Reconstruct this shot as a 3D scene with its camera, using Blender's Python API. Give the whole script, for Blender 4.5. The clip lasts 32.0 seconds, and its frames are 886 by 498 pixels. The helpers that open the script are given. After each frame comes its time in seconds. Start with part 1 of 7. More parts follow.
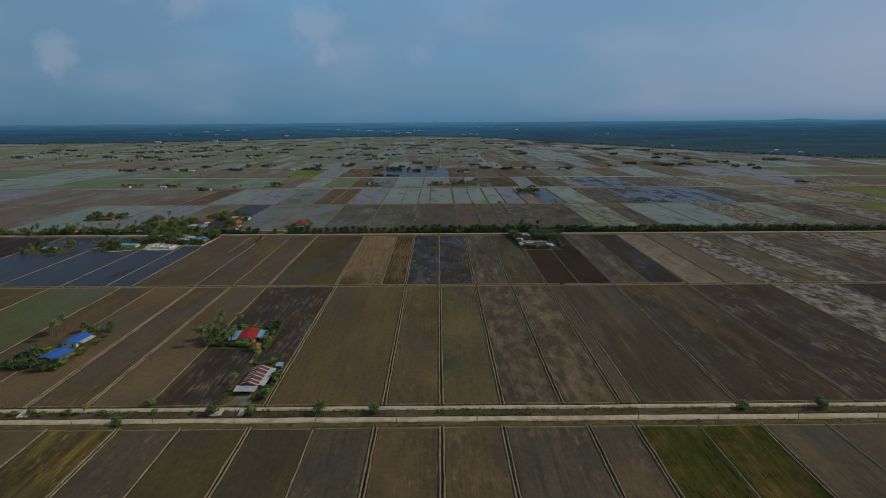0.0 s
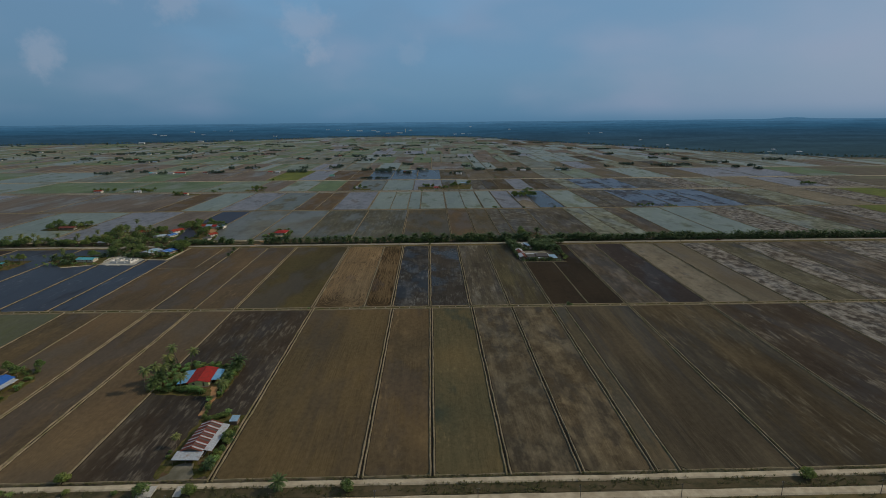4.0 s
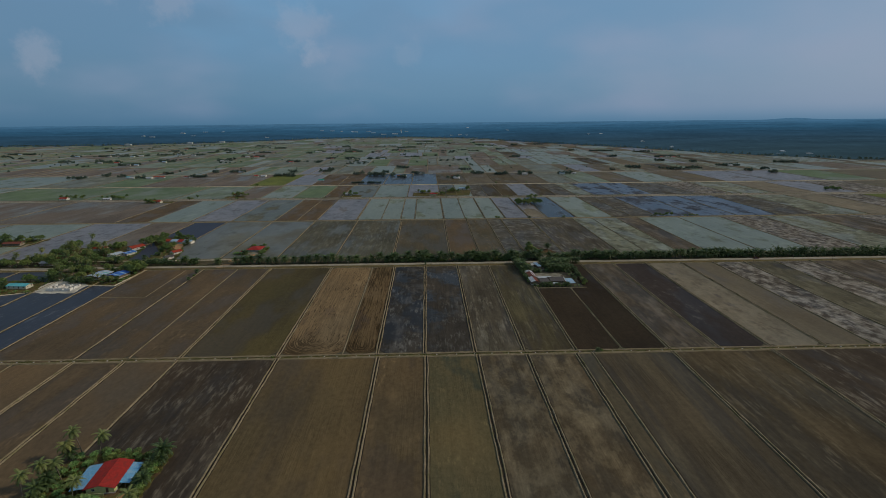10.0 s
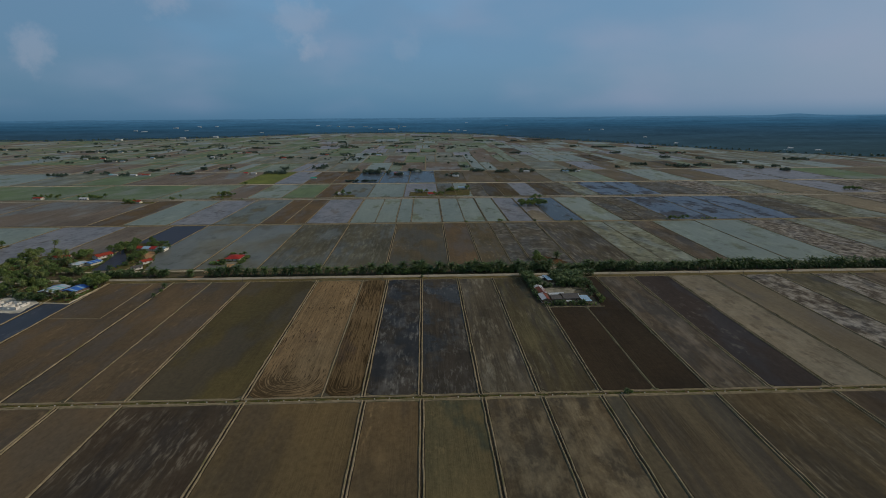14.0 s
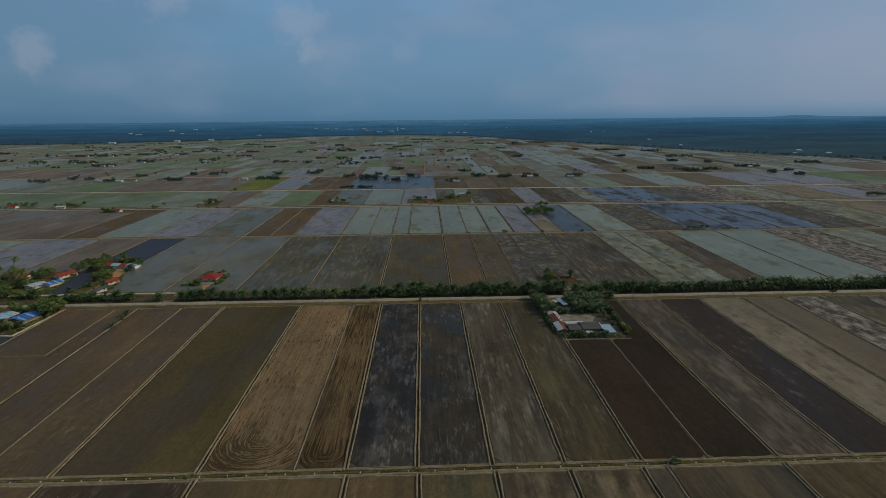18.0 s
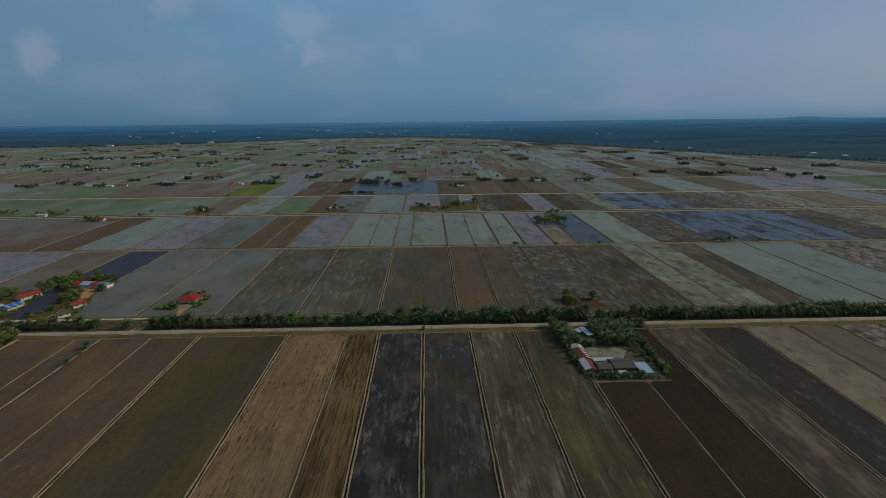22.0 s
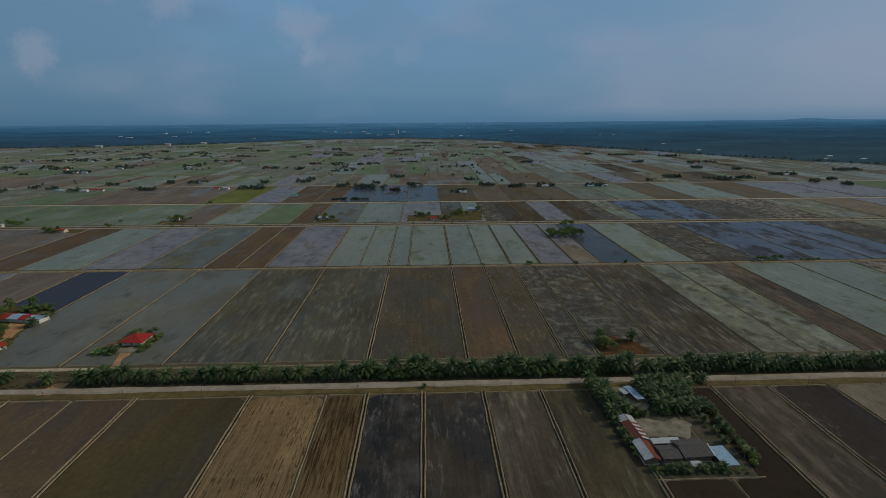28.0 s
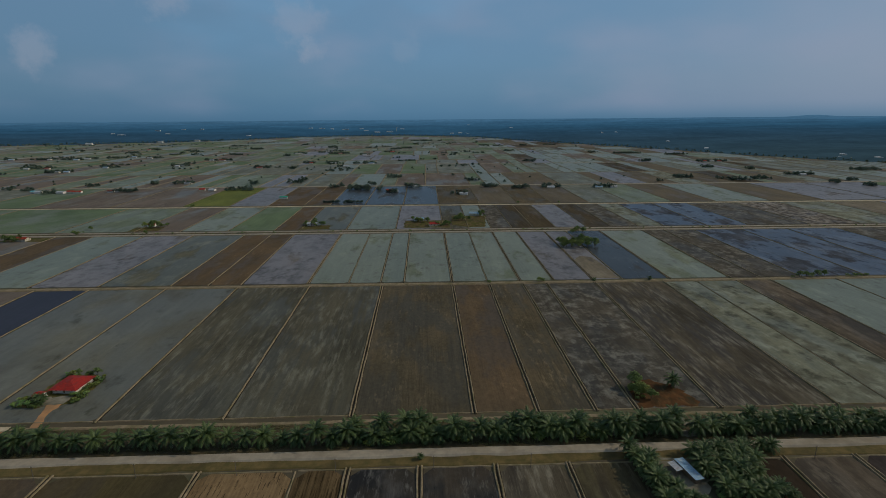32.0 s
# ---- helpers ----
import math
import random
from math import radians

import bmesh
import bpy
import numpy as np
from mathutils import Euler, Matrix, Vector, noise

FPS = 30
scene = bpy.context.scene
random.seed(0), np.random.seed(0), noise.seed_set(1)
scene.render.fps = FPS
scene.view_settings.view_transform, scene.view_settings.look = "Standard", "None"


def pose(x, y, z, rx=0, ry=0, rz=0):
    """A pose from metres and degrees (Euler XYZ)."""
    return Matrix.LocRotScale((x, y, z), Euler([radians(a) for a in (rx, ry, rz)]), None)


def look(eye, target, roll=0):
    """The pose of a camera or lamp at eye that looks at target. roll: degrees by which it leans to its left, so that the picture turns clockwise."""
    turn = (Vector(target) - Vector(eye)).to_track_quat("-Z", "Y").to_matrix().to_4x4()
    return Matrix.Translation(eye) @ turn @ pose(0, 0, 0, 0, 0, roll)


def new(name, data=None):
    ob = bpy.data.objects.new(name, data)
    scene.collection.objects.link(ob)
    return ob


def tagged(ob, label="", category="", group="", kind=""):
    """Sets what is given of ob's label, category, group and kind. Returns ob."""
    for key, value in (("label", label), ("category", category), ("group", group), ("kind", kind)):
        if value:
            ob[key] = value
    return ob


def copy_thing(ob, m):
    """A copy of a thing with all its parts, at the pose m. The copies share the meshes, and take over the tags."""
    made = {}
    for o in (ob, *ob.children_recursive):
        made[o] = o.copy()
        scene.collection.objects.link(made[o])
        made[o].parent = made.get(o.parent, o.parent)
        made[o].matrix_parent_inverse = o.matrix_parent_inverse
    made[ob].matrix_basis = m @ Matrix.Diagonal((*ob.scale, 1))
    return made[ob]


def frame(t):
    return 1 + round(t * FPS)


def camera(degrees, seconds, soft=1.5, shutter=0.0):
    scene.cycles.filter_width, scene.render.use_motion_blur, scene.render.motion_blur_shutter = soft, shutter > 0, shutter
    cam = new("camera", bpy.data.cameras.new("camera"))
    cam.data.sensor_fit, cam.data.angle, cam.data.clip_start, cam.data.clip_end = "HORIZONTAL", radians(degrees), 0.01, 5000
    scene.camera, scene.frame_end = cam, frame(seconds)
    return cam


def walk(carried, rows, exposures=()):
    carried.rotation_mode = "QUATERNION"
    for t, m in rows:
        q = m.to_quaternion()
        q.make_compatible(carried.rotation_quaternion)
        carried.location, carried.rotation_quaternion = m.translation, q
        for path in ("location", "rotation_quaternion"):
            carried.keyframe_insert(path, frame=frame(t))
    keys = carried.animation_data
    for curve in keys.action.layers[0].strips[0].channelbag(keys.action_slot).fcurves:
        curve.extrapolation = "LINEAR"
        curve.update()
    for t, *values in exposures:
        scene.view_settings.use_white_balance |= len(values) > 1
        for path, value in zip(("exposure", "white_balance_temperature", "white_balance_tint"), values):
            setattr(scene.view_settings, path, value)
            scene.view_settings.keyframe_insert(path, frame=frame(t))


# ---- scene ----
EXPOSURE = -0.13
cam = camera(80.19, 32.0, soft=0.4)
# seconds, eye x, y, z in metres; heading to the left, tilt down and lean in degrees
PATH = [
    (0, 0.22, 0.08, 141.17, -0.466, 14.213, -0.223),
    (0.5, 0.56, 6.01, 141.13, -0.544, 14.179, -0.297),
    (1, 0.98, 12.44, 141.08, -0.642, 14.153, -0.318),
    (1.5, 1.22, 19.46, 141.01, -0.804, 14.159, -0.351),
    (2, 1.28, 26.58, 140.77, -0.977, 14.182, -0.333),
    (2.5, 1.15, 33.81, 140.72, -1.071, 14.161, -0.367),
    (3, 1.14, 41.05, 140.70, -1.206, 14.197, -0.393),
    (3.5, 1.32, 48.37, 140.58, -1.258, 14.229, -0.367),
    (5.5, 2.62, 75.93, 140.62, -1.540, 14.269, -0.390),
    (6, 2.84, 82.80, 140.51, -1.515, 14.215, -0.375),
    (6.5, 2.94, 89.65, 140.48, -1.560, 14.189, -0.353),
    (7, 2.80, 96.51, 140.36, -1.635, 14.192, -0.379),
    (7.5, 2.80, 103.06, 140.33, -1.662, 14.160, -0.369),
    (8, 2.85, 110.12, 140.32, -1.653, 14.182, -0.350),
    (8.5, 3.04, 117.18, 140.20, -1.648, 14.189, -0.372),
    (9, 2.89, 124.31, 140.07, -1.677, 14.209, -0.390),
    (9.5, 2.68, 130.94, 139.99, -1.734, 14.206, -0.375),
    (10, 2.72, 137.59, 139.88, -1.720, 14.175, -0.366),
    (10.5, 2.74, 144.47, 139.73, -1.746, 14.174, -0.353),
    (11, 2.42, 151.43, 139.87, -1.827, 14.173, -0.345),
    (11.5, 2.44, 158.58, 139.95, -1.877, 14.159, -0.349),
    (12, 2.91, 165.39, 139.92, -1.870, 14.413, -0.335),
    (12.5, 3.22, 172.46, 139.86, -1.913, 14.811, -0.284),
    (13, 3.18, 179.18, 139.89, -1.993, 14.789, -0.258),
    (13.5, 3.34, 185.72, 139.83, -2.005, 14.781, -0.237),
    (14, 3.94, 192.78, 139.85, -1.936, 14.694, -0.259),
    (14.5, 4.20, 199.80, 139.85, -1.967, 14.652, -0.289),
    (16.5, 4.95, 226.62, 139.94, -2.023, 14.590, -0.401),
    (17, 5.27, 233.47, 140.02, -2.013, 14.577, -0.321),
    (17.5, 4.94, 240.37, 140.11, -1.983, 14.524, -0.387),
    (18, 4.78, 246.87, 140.06, -1.998, 14.484, -0.364),
    (18.5, 4.81, 253.66, 140.08, -1.988, 14.451, -0.357),
    (19, 4.57, 260.59, 140.00, -2.010, 14.428, -0.391),
    (19.5, 4.67, 267.50, 140.07, -1.985, 14.428, -0.378),
    (20, 4.55, 274.05, 140.10, -1.931, 14.428, -0.452),
    (20.5, 4.42, 280.44, 140.23, -1.911, 14.417, -0.460),
    (21, 4.30, 286.50, 140.24, -1.866, 14.398, -0.444),
    (21.5, 4.22, 292.59, 140.33, -1.823, 14.350, -0.441),
    (22, 4.02, 298.56, 140.31, -1.711, 14.296, -0.423),
    (22.5, 3.65, 304.54, 140.38, -1.689, 14.245, -0.419),
    (23, 3.49, 310.81, 140.40, -1.642, 14.240, -0.354),
    (23.5, 3.75, 317.22, 140.00, -1.608, 14.195, -0.373),
    (24, 3.89, 323.50, 139.64, -1.609, 14.161, -0.383),
    (24.5, 3.84, 329.74, 139.41, -1.599, 14.126, -0.418),
    (25, 3.69, 336.07, 139.14, -1.592, 14.053, -0.394),
    (25.5, 3.54, 342.85, 138.83, -1.643, 14.057, -0.356),
    (27.5, 2.63, 370.82, 138.96, -1.770, 14.111, -0.248),
    (28, 2.37, 378.24, 139.14, -1.880, 14.206, -0.277),
    (28.5, 2.49, 385.52, 139.25, -1.929, 14.301, -0.274),
    (29, 2.84, 392.71, 139.17, -1.972, 14.331, -0.326),
    (29.5, 3.05, 400.55, 139.19, -1.990, 14.392, -0.332),
    (30, 3.06, 408.28, 139.19, -2.019, 14.417, -0.337),
    (30.5, 3.19, 416.05, 139.23, -2.029, 14.477, -0.316),
    (31, 3.36, 423.65, 139.24, -2.019, 14.497, -0.312),
    (31.5, 3.48, 431.43, 139.28, -1.988, 14.510, -0.319),
    (32, 3.56, 439.62, 139.39, -1.985, 14.545, -0.273),
]


def aim(x, y, z, heading, tilt, lean):
    a, b = radians(heading), radians(tilt)
    ahead = Vector((-math.sin(a) * math.cos(b), math.cos(a) * math.cos(b), -math.sin(b)))
    eye = Vector((x, y, z))
    return look(eye, eye + ahead * 100, lean)


walk(cam, [(t, aim(*row)) for t, *row in PATH], exposures=[(0, EXPOSURE), (14, EXPOSURE - 0.05), (32, EXPOSURE - 0.17)])

# directions of the cloud heads, their size and strength
CLOUDS = [((-0.560, 0.822, 0.090), 0.036, 0.30), ((-0.214, 0.967, 0.150), 0.055, 0.24), ((-0.189, 0.976, 0.111), 0.030, 0.22), ((-0.404, 0.898, 0.188), 0.05, 0.26), ((-0.47, 0.86, 0.195), 0.04, 0.2), ((-0.033, 0.994, 0.108), 0.035, 0.12)]

# ---- light ----
SUN_AZ, SUN_EL = radians(82), radians(36)    # the sun stands to the camera's right


def nd(tree, kind, **values):
    """A node with its settings; keys that name a socket set its default."""
    n = tree.nodes.new(kind)
    for k, v in values.items():
        if k in n.inputs:
            n.inputs[k].default_value = v
        elif k == "operation":
            n.operation = v
        elif k == "data_type":
            n.data_type = v
        elif k == "blend_type":
            n.blend_type = v
        elif k == "interpolation_type":
            n.interpolation_type = v
        elif k == "wave_type":
            n.wave_type = v
        elif k == "bands_direction":
            n.bands_direction = v
    return n


world = bpy.data.worlds.new("world")
scene.world = world
world.use_nodes = True
wt = world.node_tree
wt.nodes.clear()
L = wt.links.new
sky = nd(wt, "ShaderNodeTexSky")
sky.sky_type, sky.sun_disc, sky.sun_elevation, sky.sun_rotation = "NISHITA", False, SUN_EL, SUN_AZ
sky.altitude, sky.air_density, sky.dust_density, sky.ozone_density = 100.0, 1.3, 2.5, 1.5
tc = nd(wt, "ShaderNodeTexCoord")
sep = nd(wt, "ShaderNodeSeparateXYZ")
L(tc.outputs["Generated"], sep.inputs[0])
# hazy band at the horizon, opening to a bluer sky
ramp = nd(wt, "ShaderNodeValToRGB")
stops = [(0.0, (0.056, 0.142, 0.240)), (0.016, (0.070, 0.164, 0.268)), (0.05, (0.082, 0.182, 0.292)), (0.12, (0.092, 0.194, 0.318)),
         (0.24, (0.108, 0.206, 0.330)), (0.5, (0.150, 0.190, 0.235)), (1.0, (0.145, 0.160, 0.175))]
els = ramp.color_ramp.elements
els[0].position, els[0].color = stops[0][0], (*stops[0][1], 1)
els[1].position, els[1].color = stops[-1][0], (*stops[-1][1], 1)
for pos, col in stops[1:-1]:
    e = els.new(pos)
    e.color = (*col, 1)
lift = nd(wt, "ShaderNodeMath", operation="ADD")
lift.inputs[1].default_value = 0.014
L(sep.outputs["Z"], lift.inputs[0])
L(lift.outputs[0], ramp.inputs[0])
# the sky deepens away from the sun
dim = nd(wt, "ShaderNodeMapRange", interpolation_type="SMOOTHSTEP", **{"From Min": -0.75, "From Max": 0.0, "To Min": 0.84, "To Max": 1.0})
L(sep.outputs["X"], dim.inputs[0])
deep = nd(wt, "ShaderNodeMix", data_type="RGBA", blend_type="MULTIPLY")
deep.inputs["Factor"].default_value = 1.0
L(ramp.outputs[0], deep.inputs["A"])
L(dim.outputs[0], deep.inputs["B"])
# thin grey-lilac cloud spreads over the right of the sky, its edge slanting up to the right
edge = nd(wt, "ShaderNodeMath", operation="SUBTRACT")
L(sep.outputs["X"], edge.inputs[0])
L(sep.outputs["Z"], edge.inputs[1])
cmap = nd(wt, "ShaderNodeMapping")
cmap.inputs["Scale"].default_value = (1.0, 1.0, 2.2)
L(tc.outputs["Generated"], cmap.inputs[0])
fray = nd(wt, "ShaderNodeTexNoise", Scale=4.5, Detail=5.0, Roughness=0.5)
L(cmap.outputs[0], fray.inputs["Vector"])
frayed = nd(wt, "ShaderNodeMath", operation="MULTIPLY_ADD")
frayed.inputs[1].default_value = 0.34
L(fray.outputs[0], frayed.inputs[0])
L(edge.outputs[0], frayed.inputs[2])
side = nd(wt, "ShaderNodeMapRange", interpolation_type="SMOOTHSTEP", **{"From Min": 0.24, "From Max": 0.80, "To Min": 0.0, "To Max": 0.85})
L(frayed.outputs[0], side.inputs[0])
hi = nd(wt, "ShaderNodeMapRange", interpolation_type="SMOOTHSTEP", **{"From Min": -0.016, "From Max": 0.020})
L(sep.outputs["Z"], hi.inputs[0])
sidehi = nd(wt, "ShaderNodeMath", operation="MULTIPLY")
L(side.outputs[0], sidehi.inputs[0])
L(hi.outputs[0], sidehi.inputs[1])
pale = nd(wt, "ShaderNodeMix", data_type="RGBA")
pale.inputs["B"].default_value = (0.166, 0.230, 0.332, 1)
L(deep.outputs["Result"], pale.inputs["A"])
L(sidehi.outputs[0], pale.inputs["Factor"])
# soft veils of cloud, and a clearer blue between them
clear = nd(wt, "ShaderNodeTexNoise", Scale=3.1, Detail=3.0, Roughness=0.5)
cshift = nd(wt, "ShaderNodeMapping")
cshift.inputs["Location"].default_value = (3.7, 1.9, 0.4)
L(cmap.outputs[0], cshift.inputs[0])
L(cshift.outputs[0], clear.inputs["Vector"])
clearr = nd(wt, "ShaderNodeMapRange", interpolation_type="SMOOTHSTEP", **{"From Min": 0.46, "From Max": 0.66, "To Min": 0.0, "To Max": 0.7})
L(clear.outputs[0], clearr.inputs[0])
blue = nd(wt, "ShaderNodeMix", data_type="RGBA")
blue.inputs["B"].default_value = (0.104, 0.240, 0.392, 1)
L(pale.outputs["Result"], blue.inputs["A"])
bhi = nd(wt, "ShaderNodeMapRange", interpolation_type="SMOOTHSTEP", **{"From Min": 0.05, "From Max": 0.20})
L(sep.outputs["Z"], bhi.inputs[0])
bfac = nd(wt, "ShaderNodeMath", operation="MULTIPLY")
L(clearr.outputs[0], bfac.inputs[0])
L(bhi.outputs[0], bfac.inputs[1])
L(bfac.outputs[0], blue.inputs["Factor"])
veil = nd(wt, "ShaderNodeTexNoise", Scale=4.2, Detail=3.0, Roughness=0.45)
L(cmap.outputs[0], veil.inputs["Vector"])
veilr = nd(wt, "ShaderNodeMapRange", interpolation_type="SMOOTHSTEP", **{"From Min": 0.42, "From Max": 0.78, "To Min": 0.0, "To Max": 0.6})
L(veil.outputs[0], veilr.inputs[0])
vh = nd(wt, "ShaderNodeMath", operation="MULTIPLY")
L(veilr.outputs[0], vh.inputs[0])
L(hi.outputs[0], vh.inputs[1])
cloudy = nd(wt, "ShaderNodeMix", data_type="RGBA")
cloudy.inputs["B"].default_value = (0.178, 0.228, 0.334, 1)
L(blue.outputs["Result"], cloudy.inputs["A"])
L(vh.outputs[0], cloudy.inputs["Factor"])
last = cloudy.outputs["Result"]
# a few cumulus heads, each a soft-edged patch broken by noise
puff = nd(wt, "ShaderNodeTexNoise", Scale=26.0, Detail=8.0, Roughness=0.62)
L(tc.outputs["Generated"], puff.inputs["Vector"])
lump = nd(wt, "ShaderNodeMapRange", **{"From Min": 0.25, "From Max": 0.75, "To Min": 1.0, "To Max": -1.0})
L(puff.outputs[0], lump.inputs[0])
for (cx, cy, cz), size, strength in CLOUDS:
    far = nd(wt, "ShaderNodeVectorMath", operation="DISTANCE")
    far.inputs[1].default_value = (cx, cy, cz)
    L(tc.outputs["Generated"], far.inputs[0])
    ragged = nd(wt, "ShaderNodeMath", operation="MULTIPLY_ADD")
    ragged.inputs[1].default_value = size * 0.5
    L(lump.outputs[0], ragged.inputs[0])
    L(far.outputs["Value"], ragged.inputs[2])
    mask = nd(wt, "ShaderNodeMapRange", interpolation_type="SMOOTHSTEP", **{"From Min": size, "From Max": size * 0.25, "To Min": 0.0, "To Max": strength})
    L(ragged.outputs[0], mask.inputs[0])
    mx = nd(wt, "ShaderNodeMix", data_type="RGBA")
    mx.inputs["B"].default_value = (0.285, 0.300, 0.370, 1)
    L(last, mx.inputs["A"])
    L(mask.outputs[0], mx.inputs["Factor"])
    last = mx.outputs["Result"]
bg1 = nd(wt, "ShaderNodeBackground", Strength=0.10)
L(sky.outputs[0], bg1.inputs[0])
bg2 = nd(wt, "ShaderNodeBackground", Strength=1.5)
L(last, bg2.inputs[0])
mixw = nd(wt, "ShaderNodeMixShader", Fac=0.9)
L(bg1.outputs[0], mixw.inputs[1])
L(bg2.outputs[0], mixw.inputs[2])
wout = nd(wt, "ShaderNodeOutputWorld")
L(mixw.outputs[0], wout.inputs[0])

sun_data = bpy.data.lights.new("sun", "SUN")
sun_data.energy, sun_data.angle, sun_data.color = 2.15, radians(2.5), (1.0, 0.88, 0.68)
sun = new("sun", sun_data)
to_sun = Vector((math.sin(SUN_AZ) * math.cos(SUN_EL), math.cos(SUN_AZ) * math.cos(SUN_EL), math.sin(SUN_EL)))
sun.matrix_world = look(to_sun * 300, (0, 0, 0))

# ---- materials ----
def material(name):
    m = bpy.data.materials.new(name)
    m.use_nodes = True
    t = m.node_tree
    t.nodes.clear()
    out = nd(t, "ShaderNodeOutputMaterial")
    b = nd(t, "ShaderNodeBsdfPrincipled")
    t.links.new(b.outputs[0], out.inputs[0])
    return m, t, b


def place(t, scale, shift=True):
    """World position, scaled per axis, moved by each object's random number so that no two pieces repeat."""
    g = nd(t, "ShaderNodeNewGeometry")
    v = g.outputs["Position"]
    if shift:
        o = nd(t, "ShaderNodeObjectInfo")
        k = nd(t, "ShaderNodeMath", operation="MULTIPLY")
        k.inputs[1].default_value = 731.0
        t.links.new(o.outputs["Random"], k.inputs[0])
        a = nd(t, "ShaderNodeVectorMath", operation="ADD")
        t.links.new(v, a.inputs[0])
        t.links.new(k.outputs[0], a.inputs[1])
        v = a.outputs[0]
    m = nd(t, "ShaderNodeVectorMath", operation="MULTIPLY")
    m.inputs[1].default_value = scale
    t.links.new(v, m.inputs[0])
    return m.outputs[0]


def noise_of(t, vec, scale=1.0, detail=4.0, rough=0.55, lo=0.35, hi=0.65, to=(0.0, 1.0)):
    n = nd(t, "ShaderNodeTexNoise", Scale=scale, Detail=detail, Roughness=rough)
    t.links.new(vec, n.inputs["Vector"])
    r = nd(t, "ShaderNodeMapRange", **{"From Min": lo, "From Max": hi, "To Min": to[0], "To Max": to[1]})
    t.links.new(n.outputs[0], r.inputs[0])
    return r.outputs[0]


def blend(t, fac, a, b, mode="MIX"):
    m = nd(t, "ShaderNodeMix", data_type="RGBA", blend_type=mode)
    if isinstance(fac, float):
        m.inputs["Factor"].default_value = fac
    else:
        t.links.new(fac, m.inputs["Factor"])
    for s, c in (("A", a), ("B", b)):
        if isinstance(c, tuple):
            m.inputs[s].default_value = (*c[:3], 1)
        else:
            t.links.new(c, m.inputs[s])
    return m.outputs["Result"]


def times(t, a, b, op="MULTIPLY"):
    m = nd(t, "ShaderNodeMath", operation=op)
    for i, c in enumerate((a, b)):
        if isinstance(c, (int, float)):
            m.inputs[i].default_value = c
        else:
            t.links.new(c, m.inputs[i])
    return m.outputs[0]


